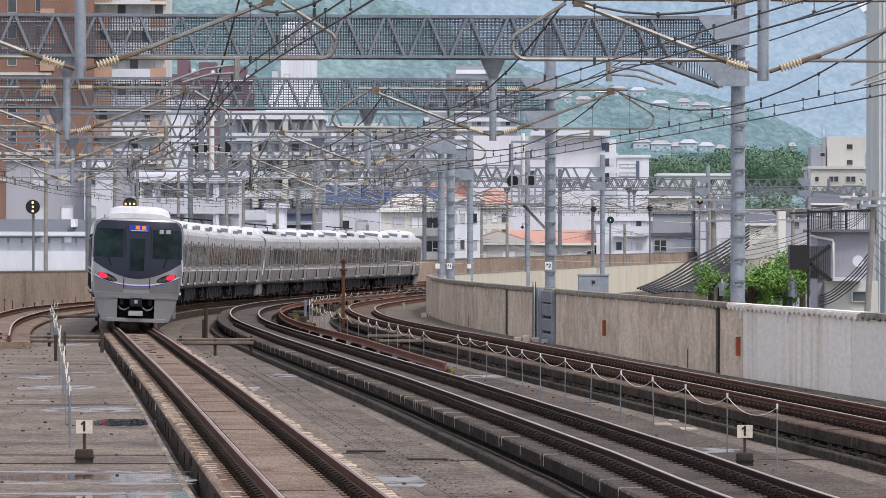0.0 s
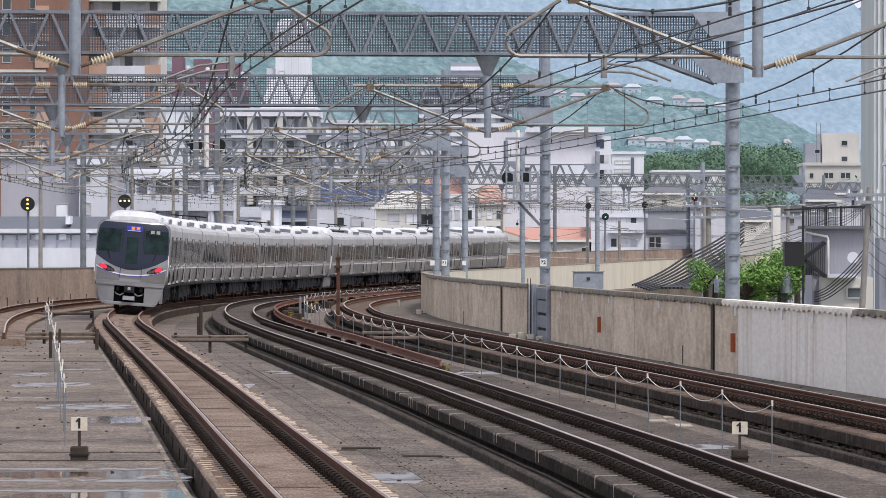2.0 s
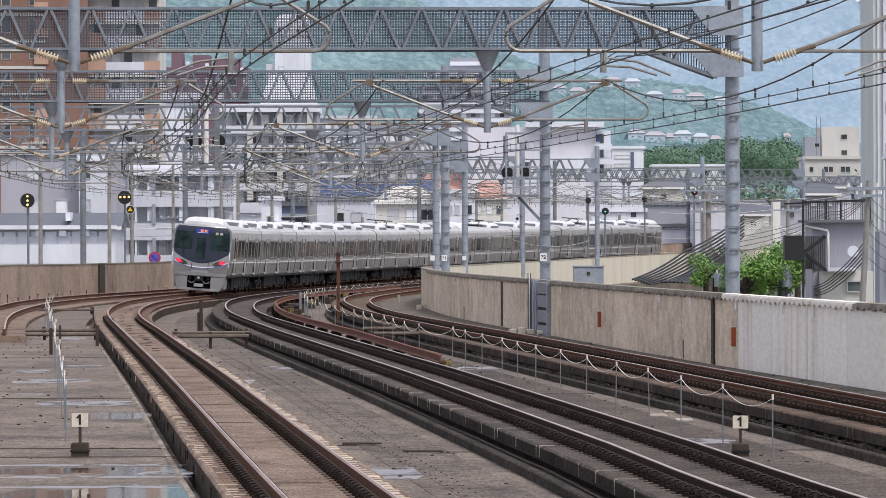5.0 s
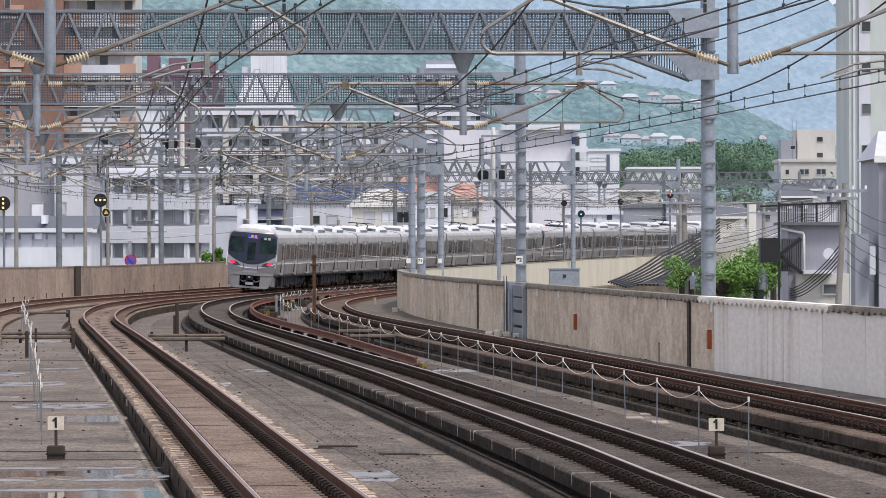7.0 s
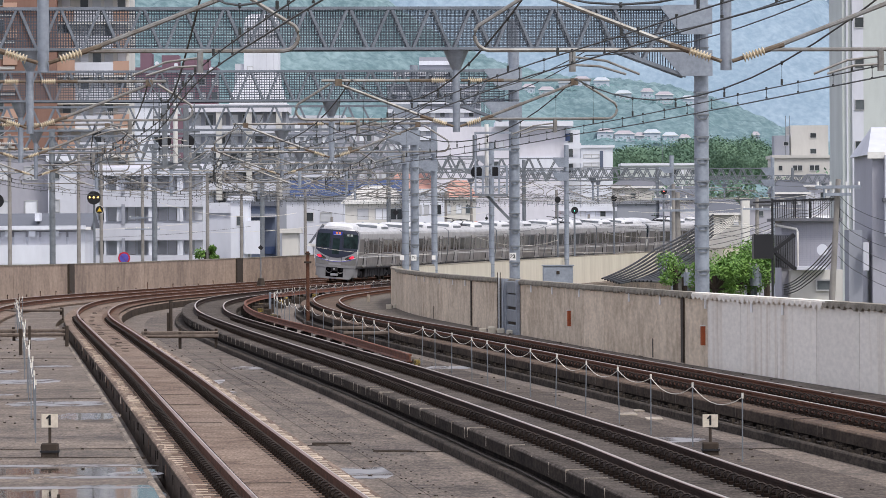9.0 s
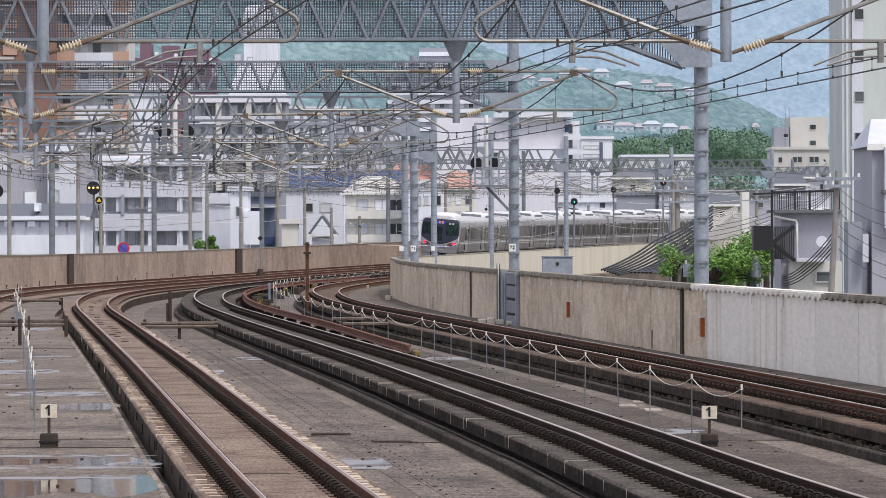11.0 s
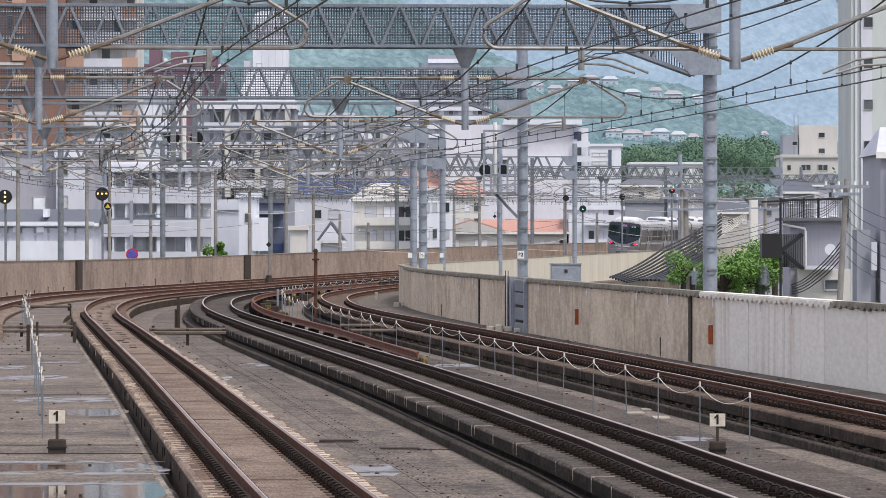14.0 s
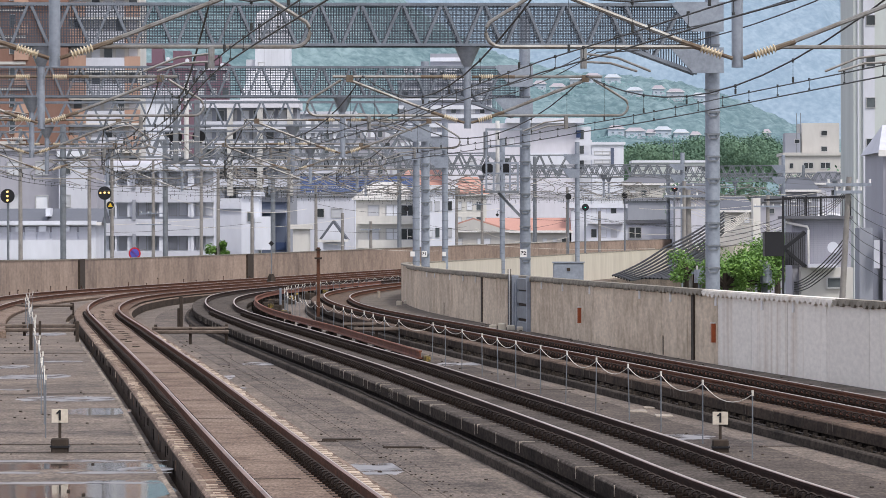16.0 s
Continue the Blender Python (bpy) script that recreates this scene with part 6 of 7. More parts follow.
def town_west():
    # brick apartment tower
    b = Block("tall brown-brick apartment tower with stacked balconies", -120, 114, -180, 600, 14, "brownbrick")
    for y in range(-30, 330, 47):
        b.box("floor_band", -118, 40, y, y + 5, -0.12, 0.0, "beige")
        b.win(16, y + 22, 9, 22).win(-30, y + 22, 14, 24)
        b.box("brick_panel", 20, 45, y + 28, y + 44, -0.3, 0.0, "orangetile")
    b = Block("pale balcony wing of the brown apartment tower", 113, 243, -180, 603, 12, "beige")
    for i, y in enumerate(range(-38, 330, 47)):
        b.balcony(146, 216, y + 2, y + 24, "palegrey", 1.4)
        b.box("tile_panel", 113, 148, y - 2, y + 24, -1.6, -1.2, "orangetile")
        b.box("tile_panel", 216, 243, y, y + 24, -1.45, -0.2, "orangetile")
        b.box("slab_edge", 113, 243, y + 24, y + 29, -1.5, 0.0, "cream")
        b.wins((132, 164, 186, 207, 230), (y - 8,), 14, 22)
    # slate grey house and low white hall beside the line
    b = Block("mauve-grey plastered apartment house", -40, 165, 268, 400, 9, "bluegrey").roof_slab("bluegrey")
    b.box("bay", 100, 150, 285, 460, -1.2, 0, "palegrey")
    b.box("bay_cap", 97, 154, 270, 280, -1.4, 0.2, "plaster")
    b.wins((68, 18), (300, 360), 20, 22, "curtain")
    b.wins((112,), (300, 358), 16, 20, y0=-1.2)
    b = Block("low white hall with an arcade and slate roof", -60, 163, 397, 345, 9, "plaster").gable(0.95, "slateroof")
    b.box("fascia", -62, 165, 393, 400, -0.6, 0.0, "plaster")
    # blue-grey strip paints the shade below the fascia
    b.box("shade", -60, 150, 402, 413, -0.02, 0.05, "bluegrey")
    for x in range(-48, 165, 24):
        b.box("pier", x - 10, x + 10, 404, 440, -0.1, 0, "palegrey")
    b.box("front_wall", -60, 163, 427, 460, -1.2, -0.9, "plaster")
    for x in (28, 70, 111):
        b.box("air_conditioner", x - 6, x + 6, 402, 412, -0.35, -0.1, "plaster", "white air-conditioning unit on the wall")
    b.box("dormer", 74, 82, 370, 385, 0.2, 2.5, "plaster")
    # three-storey flats with long balconies
    b = Block("white three-storey flats with long curved balconies", 178, 372, 300, 420, 9, "plaster")
    b.box("roof", 176, 376, 292, 306, -1.6, 8, "plaster", "white flat roof edge")
    b.box("roof_top", 182, 372, 285, 293, 0.5, 8, "pinkwhite")
    for y0, y1 in ((332, 361), (390, 420), (446, 470)):
        b.balcony(180, 374, y0, y1, "palegrey", 1.5)
    for y in (318, 372, 432):
        for x in (212, 246, 264, 300, 318, 348, 364):
            b.win(x, y, 13, 24, "curtain")
        b.win(192, y, 9, 24, "pane")
        for x in (226, 282, 333):
            b.box("partition", x - 5, x + 5, y - 18, y + 14, -1.3, 0.0, "plaster", "pale balcony partition")
        for x in (200, 234, 286, 334):
            b.box("column", x - 1, x + 2, y - 18, y + 16, -1.4, -1.2, "plaster")
        b.box("pier", 230, 236, y - 16, y + 20, -1.6, -1.2, "midgrey")
    # white block and grey flats behind
    b = Block("narrow white stair tower block", 252, 308, 165, 560, 8, "plaster").roof_slab("plaster")
    b.box("roof", 246, 320, 158, 172, -0.5, 6, "pinkwhite")
    b.wins((290,), (200, 240), 8, 12)
    b = Block("grey mid-rise flats with layered balconies", 345, 520, 190, 540, 12, "midgrey")
    b.box("roof", 340, 524, 180, 194, -1.5, 12, "pinkwhite")
    for y in range(206, 350, 34):
        b.balcony(350, 505, y + 12, y + 26, "palegrey", 1.3)
        b.wins(range(362, 505, 22), (y + 2,), 13, 18)
    for x in (402, 455, 508):
        b.box("pier", x - 5, x + 5, 190, 350, -1.4, 0.0, "beige")
    b = Block("tall pale tower with rounded shoulders and a flared foot", 446, 507, 60, 700, 9, "plaster")
    crown = MB()
    rows = []
    for y, f in ((61, 1.0), (44, 1.0), (34, 0.97), (27, 0.9), (22, 0.78), (20, 0.55)):
        cx, w, q = (b.X(446) + b.X(507)) / 2, (b.X(507) - b.X(446)) / 2 * f, 4.5 * (1 - f)
        rows.append([(cx - w, q, b.Z(y)), (cx + w, q, b.Z(y)), (cx + w, 9 - q, b.Z(y)), (cx - w, 9 - q, b.Z(y)), (cx - w, q, b.Z(y))])
    crown.grid(rows).add(rows[-1][:4], [(0, 1, 2, 3)])
    part("crown", crown, M["plaster"], b.t, "rounded pale tower top", smooth=True)
    foot = MB()
    rows = []
    for y, x0, x1, q in ((128, 438, 508, 0.3), (140, 434, 509, 0.6), (155, 428, 513, 1.0), (172, 421, 517, 1.5), (182, 420, 518, 1.6)):
        rows.append([(b.X(x0), -q, b.Z(y)), (b.X(x1), -q, b.Z(y)), (b.X(x1), 9 + q, b.Z(y)), (b.X(x0), 9 + q, b.Z(y)), (b.X(x0), -q, b.Z(y))])
    foot.grid(rows, flip=True)
    part("flared_foot", foot, M["plaster"], b.t, smooth=True)
    for x in (462, 474, 486, 498):
        b.box("tile_joint", x, x + 0.8, 40, 128, -0.03, 0.0, "palegrey")
    b.wins((457,), (118, 152), 9, 9)
    b.box("annex", 430, 450, 108, 260, 0.5, 6, "palegrey")
    b = Block("dark maroon apartment block with rooftop dishes", 250, 395, 118, 780, 12, "maroon").roof_slab("maroon")
    for x0, x1, y in ((262, 282, 88), (300, 330, 92), (340, 384, 100)):
        b.box("rooftop_house", x0, x1, y, 120, 1, 7, "maroon")
    for x, y in ((292, 107), (326, 110), (388, 118)):
        p = Vector((b.X(x), -0.4, b.Z(y)))
        part("dish", MB().cyl(p, p + Vector((0, 0.15, 0)), 0.3, 12), M["plaster"], b.t)
    b.wins(range(262, 395, 22), (140, 165, 190), 10, 12)
    b.box("band", 330, 400, 122, 126, -0.2, 0, "pinkwhite")
    # houses in the middle
    b = Block("pale grey box house with garage wall", 372, 425, 372, 440, 8, "palegrey").roof_slab("palegrey")
    b = Block("white cube house with a tall window", 421, 452, 350, 430, 7, "plaster").roof_slab("plaster")
    b.win(437, 386, 10, 16)
    b.box("step_wall", 445, 476, 386, 445, -0.5, 5, "plaster")
    b = Block("navy-walled house with grey canopy", 452, 500, 360, 445, 7, "navywall").roof_slab("slateroof")
    b.box("canopy", 452, 502, 374, 380, -1.2, 0, "midgrey")
    b.box("shutter", 478, 500, 432, 445, -0.1, 0, "blueroof", "blue shutter")
    b = Block("grey house with steep white-trimmed gable", 520, 620, 350, 520, 8, "palegrey").roof_slab("midgrey")
    b.win(590, 380, 18, 14, "curtain").win(560, 380, 14, 14)
    b = Block("small slate-roofed house with white gable", 566, 602, 428, 450, 6, "plaster").gable(1.7, "slateroof", along=False)
    b = Block("small pale garage house", 512, 540, 408, 440, 6, "cream").roof_slab("cream")
    b = Block("grey glazed mid-rise flats behind the wires", 512, 622, 205, 740, 10, "midgrey").roof_slab("palegrey")
    b.wins(range(524, 620, 16), (222, 246, 270, 294, 318), 9, 14)
    for y in (234, 258, 282, 306):
        b.box("floor_band", 512, 622, y, y + 4, -0.3, 0.0, "palegrey")
    b = Block("lower grey office behind the wires", 618, 712, 222, 770, 10, "bluegrey").roof_slab("midgrey")
    b.wins(range(628, 708, 13), (240, 262, 284, 306), 8, 12)
    # blue-roofed hall and flats with balconies
    b = Block("long low hall with blue tiled roof", 520, 720, 345, 600, 10, "plaster").gable(1.9, "blueroof")
    b = Block("cream flats with wide balconies", 624, 730, 355, 500, 9, "cream").hip(1.6, "beige", 0.3)
    for y in (378, 420):
        b.balcony(628, 724, y + 8, y + 22, "cream", 1.2)
        b.wins((690, 715), (y - 2,), 24, 18)
        b.wins((655,), (y - 2,), 18, 18)
    b = Block("white stair block of flats with paired windows", 728, 800, 338, 495, 9, "plaster").roof_slab("plaster")
    b.wins((755, 768, 790), (368, 415), 7, 16)
    b = Block("house with bright orange tiled roof", 690, 800, 336, 640, 10, "cream").hip(2.2, "redroof", 0.25)
    b = Block("house with orange roof and tall windows", 795, 855, 348, 600, 9, "cream").hip(2.0, "redroof", 0.3)
    b.wins((806, 825, 842), (368, 395), 9, 14)


def town_east():
    b = Block("striped grey and white apartment block", 700, 865, 150, 820, 12, "midgrey").roof_slab("palegrey")
    for y in range(158, 260, 16):
        b.box("white_band", 700, 865, y, y + 7, -0.5, 0.0, "plaster")
    b.wins(range(712, 862, 17), (168, 200, 232), 8, 8)
    b.box("rooftop_house", 756, 815, 98, 152, 1, 8, "midgrey")
    for y in (105, 122, 139):
        b.box("white_band", 756, 815, y, y + 7, 0.7, 1.0, "plaster")
    b.box("shed_roof", 710, 800, 122, 132, -2, 3, "palegrey")
    b = Block("glazed white office wing", 795, 870, 232, 700, 9, "palegrey").roof_slab("plaster")
    b.wins(range(803, 868, 10), (240,), 7, 20)
    b.box("band", 780, 870, 258, 275, -0.3, 0, "plaster")
    # large white building
    b = Block("large white apartment building with a flat overhanging roof", 778, 1012, 222, 640, 14, "pinkwhite")
    b.box("roof", 890, 1028, 213, 222, -1.2, 14, "plaster", "white overhanging roof")
    b.wins((885, 900), (255,), 9, 12)
    b.wins((830, 892), (292,), 12, 16)
    b.box("panel", 930, 1000, 275, 305, -0.1, 0, "plaster")
    b.box("wing", 1012, 1040, 228, 440, 0.5, 8, "plaster")
    for y in (236, 262, 290):
        b.balcony(1012, 1042, y + 16, y + 26, "plaster", 0.6)
        b.win(1024, y + 6, 7, 16, y0=0.5)
    b.box("laundry", 1014, 1022, 235, 248, -0.3, -0.25, "blueroof", "blue cloth on a balcony")
    b = Block("long beige house with low orange roof", 860, 1000, 413, 520, 9, "beige").gable(1.3, "redroof")
    b.wins((940, 958, 976, 992), (432,), 7, 12)
    b = Block("beige gabled house with orange roof", 768, 895, 412, 505, 8, "beige").gable(1.2, "redroof", along=False)
    b.win(800, 433, 22, 14, "curtain").win(850, 433, 22, 14, "curtain")
    b = Block("white balcony house with rooftop curve", 1005, 1100, 372, 520, 8, "plaster").roof_slab("plaster")
    for y in (382, 425):
        b.balcony(1035, 1098, y, y + 18, "plaster", 0.9)
        b.wins((1045, 1062, 1080), (y - 8 if y > 400 else y - 2,), 9, 14)
    b = Block("grey house with dark window", 1085, 1185, 400, 530, 8, "palegrey").roof_slab("darkgrey")
    b.win(1118, 416, 20, 18).win(1090, 420, 10, 14)
    b = Block("dark grey workshop with flat roof", 1105, 1185, 360, 600, 8, "midgrey").roof_slab("midgrey")
    b = Block("white apartment slab with stair tower", 1042, 1098, 260, 760, 9, "plaster").roof_slab("plaster")
    b.wins((1060,), (275, 290), 26, 5)
    b.box("slot", 1075, 1081, 266, 300, -0.05, 0.05, "navywall")
    b = Block("long low white hall with sawtooth roof", 1115, 1255, 292, 860, 12, "greengrey").roof_slab("plaster")
    b.wins(range(1200, 1255, 10), (304,), 7, 8)
    b.mast(1187, 292, 255)
    b = Block("beige apartment block with lift tower", 1383, 1482, 280, 660, 12, "beige").roof_slab("beige")
    b.box("upper_block", 1415, 1482, 222, 282, 2, 12, "beige")
    b.box("lift_tower", 1385, 1412, 240, 282, 1, 6, "midgrey")
    b.win(1395, 298, 6, 8).win(1425, 298, 16, 9).win(1455, 298, 16, 9).win(1405, 255, 8, 6)
    b.win(1455, 240, 10, 8, y0=2).win(1455, 268, 10, 8, y0=2)
    for x in (1405, 1412):
        b.mast(x, 280, 205)
    for x0, x1, y, d, m, rf in ((1186, 1262, 352, 520, "palegrey", "slateroof"), (1258, 1330, 378, 470, "beige", "slateroof"), (1385, 1440, 342, 520, "midgrey", "slateroof"), (1436, 1490, 330, 560, "palegrey", "darkgrey"), (1100, 1190, 330, 680, "beige", "darkgrey")):
        b = Block("low house with dark tiled roof", x0, x1, y, d, 8, m, "house").hip(1.3, rf, 0.25)
        b.wins((x0 + 14, x0 + 34, x1 - 14), (y + 16,), 9, 9)
    # tall pale tower at the edge
    b = Block("tall pale green-grey tower block with small square windows", 1505, 1640, -220, 430, 14, "greengrey")
    b.box("rib", 1522, 1542, -220, 460, -0.25, 0, "palegrey")
    b.box("rib", 1512, 1515, -220, 460, -0.2, 0, "palegrey")
    for y in range(-90, 400, 73):
        b.win(1535, y + 58, 15, 17, y0=-0.25)
    # villas on the hillside, each set where its bearing meets the slope
    rnd = random.Random(21)
    for x, y, w in ((1085, 243, 36), (1119, 247, 44), (1146, 250, 18), (1168, 245, 36), (1200, 250, 32), (1226, 254, 22), (1352, 250, 14), (1118, 175, 34), (1160, 172, 26), (1190, 178, 38), (1232, 185, 26), (1044, 150, 36), (1079, 152, 34), (1014, 155, 26), (982, 168, 34), (950, 163, 26)):
        d = 1905.0
        while d < 2480 and hill_z((x - 784) / 9600 * d, d, 0) < 2.65 + (418.8 - y) / 9600 * d:
            d += 5
        b = Block("small villa among hillside trees, paled by haze in its colour", x - w * 0.4, x + w * 0.4, y - 11, d - 4, 7, rnd.choice(("hazewhite", "hazecream")), "house", y_base=y + 6, name="villa")
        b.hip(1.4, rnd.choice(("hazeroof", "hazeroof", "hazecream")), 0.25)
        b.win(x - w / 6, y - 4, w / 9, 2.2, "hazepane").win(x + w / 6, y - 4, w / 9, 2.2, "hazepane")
        c = spot(x, y + 4, d - 6)
        g = MB()
        for j in range(90):
            q = Vector((rnd.gauss(0, w * 0.16), rnd.uniform(-4, -1), rnd.gauss(0, 0.9)))
            s = rnd.uniform(0.3, 0.8)
            m = Matrix.Translation(c + q) @ Euler((rnd.uniform(0.2, 1.2), rnd.uniform(-0.5, 0.5), rnd.uniform(-0.5, 0.5))).to_matrix().to_4x4()
            g.add([m @ Vector(v) for v in ((-s, 0, 0), (0, -s * 0.6, 0), (s, 0, 0), (0, s * 0.6, 0))], [(0, 1, 2, 3)])
        solid("shrubbery", g, M["haze_bush"], "green shrubs below a hillside villa, haze in their colour", "shrubs", "stuff")


def leaf_cloud(name, label, c, size, n, leaf, material, seed, trunk=True, category="tree"):
    """A tree: tapered trunk, limbs, and a crown of many small leaf quads in uneven clumps."""
    rnd = random.Random(seed)
    t = thing(name, label, category, Matrix.Translation(c), "trees")
    tr = MB()
    tr.cyl((0, 0, -3.5), (0, 0, size[2] * 0.2), 0.14, 8, 0.09)
    clumps = []
    for k in range(max(8, n // 260)):
        a, e = rnd.uniform(0, 6.283), rnd.uniform(-0.5, 1.0)
        r = rnd.uniform(0.35, 1.0)
        p = Vector((math.cos(a) * size[0] * r, math.sin(a) * size[1] * r, (e * 0.6) * size[2] * (1.15 - r * 0.4)))
        clumps.append((p, rnd.uniform(0.28, 0.5) * min(size)))
        tr.cyl((0, 0, -0.3 * size[2]), p, 0.05, 5, 0.015)
    part("trunk", tr, M["block"], t)
    mb = MB()
    for k in range(n):
        p, r = rnd.choice(clumps)
        q = Vector((rnd.gauss(0, 1), rnd.gauss(0, 1), rnd.gauss(0, 0.8))).normalized() * r * rnd.uniform(0.5, 1.1)
        s = leaf * rnd.uniform(0.6, 1.3)
        m = Matrix.Translation(p + q) @ Euler((rnd.uniform(-1, 1), rnd.uniform(-1, 1), rnd.uniform(0, 6.28))).to_matrix().to_4x4()
        mb.add([m @ Vector(v) for v in ((-s, 0, 0), (0, -s * 0.45, 0), (s, 0, 0.0), (0, s * 0.45, 0))], [(0, 1, 2, 3)])
    part("crown", mb, M[material], t, "bright green leafy crown")


M["leaf"] = mat("fresh_leaves", (0.19, 0.33, 0.075), 0.6, c2=(0.065, 0.15, 0.028), scale=1.5, fine=8, mix=1.0)


def trees():
    for k, (x, y, d, s) in enumerate(((1340, 482, 175, (1.2, 1.2, 1.25)), (1305, 494, 172, (1.0, 1.0, 1.0)), (1278, 498, 170, (0.7, 0.8, 0.9)), (1208, 480, 185, (0.75, 0.8, 0.9)), (1225, 455, 200, (0.5, 0.6, 1.0)), (1370, 455, 190, (0.8, 0.8, 1.0)))):
        leaf_cloud("tree", "leafy green shrub tree behind the parapet", spot(x, y, d), s, (6200, 4600, 2800, 1300, 900, 1800)[k], 0.06, "leaf", k)
    leaf_cloud("tree", "small green garden tree beside the flats", spot(378, 447, 400), (0.8, 0.8, 1.2), 1500, 0.14, "leaf", 31)
    # the wood behind the halls
    rnd = random.Random(2)
    mb = MB()
    for k in range(150):
        x = rnd.uniform(1085, 1385)
        top = float(np.interp(x, [1085, 1130, 1180, 1230, 1290, 1340, 1385], [296, 282, 288, 270, 266, 271, 288]))
        c = spot(x, rnd.uniform(top, 300), rnd.uniform(980, 1100))
        r = rnd.uniform(2.2, 4.2)
        for j in range(800):
            q = Vector((rnd.gauss(0, 1), rnd.gauss(0, 1), rnd.gauss(0, 1))).normalized() * r * rnd.uniform(0.6, 1.05)
            s = rnd.uniform(0.13, 0.3)
            m = Matrix.Translation(c + q) @ (q.to_track_quat("Z", "Y").to_matrix() @ Euler((rnd.uniform(-0.7, 0.7), rnd.uniform(-0.7, 0.7), rnd.uniform(0, 6.28))).to_matrix()).to_4x4()
            mb.add([m @ Vector(v) for v in ((-s, 0, 0), (0, -s * 0.6, 0), (s, 0, 0), (0, s * 0.6, 0))], [(0, 1, 2, 3)])
    for k in range(90):
        x = rnd.uniform(1195, 1480)
        c = spot(x, rnd.uniform(335, 420), rnd.uniform(560, 640))
        r = rnd.uniform(1.2, 2.4)
        for j in range(130):
            q = Vector((rnd.gauss(0, 1), rnd.gauss(0, 1), rnd.gauss(0, 1))).normalized() * r * rnd.uniform(0.6, 1.05)
            s = rnd.uniform(0.15, 0.3)
            m = Matrix.Translation(c + q) @ (q.to_track_quat("Z", "Y").to_matrix() @ Euler((rnd.uniform(-0.7, 0.7), rnd.uniform(-0.7, 0.7), rnd.uniform(0, 6.28))).to_matrix()).to_4x4()
            mb.add([m @ Vector(v) for v in ((-s, 0, 0), (0, -s * 0.6, 0), (s, 0, 0), (0, s * 0.6, 0))], [(0, 1, 2, 3)])
    solid("woodland", mb, M["haze_leaf"], "dense green wood behind the town, haze in its colour", "woodland", "stuff")


def near_house():
    d = 150
    b = Block("grey-tiled house with roof deck and outside stair", 1396, 1500, 392, d, 3, "greytile", "house", y_base=700, name="house")
    k = b.k
    b.box("roof", 1383, 1502, 387, 392, -0.3, 3.2, "darkgrey", "dark roof deck edge")
    rail = b.box("railing", 1378, 1500, 354, 356, -0.2, -0.15, "blackmetal")
    for x in range(1380, 1500, 4):
        part("baluster", b.mb(x, x + (1.3 if x < 1428 else 0.7), 356, 388, -0.2, -0.16), M["blackmetal"], rail)
    for x in (1379, 1420, 1446, 1498):
        part("rail_post", b.mb(x - 1.5, x + 1.5, 352, 390, -0.22, -0.12), M["blackmetal"], rail)
    p = MB().bar((b.X(1345), -0.3, b.Z(359)), (b.X(1498), -0.1, b.Z(352)), 0.06, 0.05)
    part("canopy_edge", p, M["blackmetal"], b.t)
    b.box("stair_post", 1374, 1378, 352, 540, -1.0, -0.92, "blackmetal")
    b.box("landing_box", 1343, 1378, 415, 458, -1.1, -0.2, "blackmetal", "black boxed landing")
    st = part("stair", MB().bar((b.X(1376), -0.7, b.Z(446)), (b.X(1415), -0.7, b.Z(416)), 0.7, 0.1), M["blackmetal"], b.t)
    part("stair_flight", MB().bar((b.X(1382), -0.7, b.Z(448)), (b.X(1416), -0.7, b.Z(476)), 0.6, 0.08), M["blackmetal"], st)
    for x in range(1384, 1418, 4):
        part("baluster", b.mb(x, x + 1.2, 418, 474, -0.5, -0.46), M["blackmetal"], st)
    # dark grey sheet on the wall paints the shade behind the stair
    b.box("stair_shade", 1383, 1418, 416, 474, -0.06, 0.0, "darkgrey")
    pipe = MB().tube([(b.X(x), -0.15, b.Z(y)) for x, y in ((1384, 398), (1395, 401), (1422, 406), (1424, 412), (1424, 500))], 0.035, 7)
    part("downpipe", pipe, M["white"], b.t, "white plastic downpipe", smooth=True)
    c = Vector((b.X(1466), -0.5, b.Z(443)))
    dish = part("dish", MB().cyl(c, c + Vector((0.03, 0.1, 0)), 0.16, 20, 0.1), M["plaster"], b.t, "white satellite dish", smooth=True)
    part("dish_arm", MB().bar(c + Vector((0, 0.1, 0)), c + Vector((0.1, 0.5, -0.2)), 0.03), M["galvdark"], dish)
    b.box("lower_wing", 1408, 1500, 478, 600, -0.8, 0.0, "beige")
    b.box("canopy", 1418, 1470, 472, 478, -1.3, 0, "palegrey")
    b.win(1470, 505, 30, 16, y0=-0.8)
    for i in range(22):
        b.box("tile_course", 1396, 1500, 395 + i * 3.7, 395.35 + i * 3.7, -0.006, 0.0, "midgrey")
    for i in range(15):
        b.box("tile_joint", 1400 + i * 6.7, 1400.35 + i * 6.7, 394, 477, -0.004, 0.0, "midgrey")
    b = Block("grey house with pale hipped roof", 1557, 1660, 275, 165, 7, "greytile", "house", y_base=700, name="house").hip(0.9, "palegrey", 0.2, 0.15)
    b.box("upper_wall", 1578, 1640, 276, 420, -0.4, 0, "palegrey")
    b.box("dark_band", 1574, 1640, 352, 358, -0.5, 0, "darkgrey")
    b.box("screen", 1516, 1540, 408, 560, 0.2, 2, "midgrey")
    b.box("meter_box", 1540, 1550, 430, 480, -0.2, 0, "palegrey")
    b = Block("pale concrete chimney pillar", 1327, 1340, 355, 330, 2, "cream", "chimney", y_base=480, name="chimney")
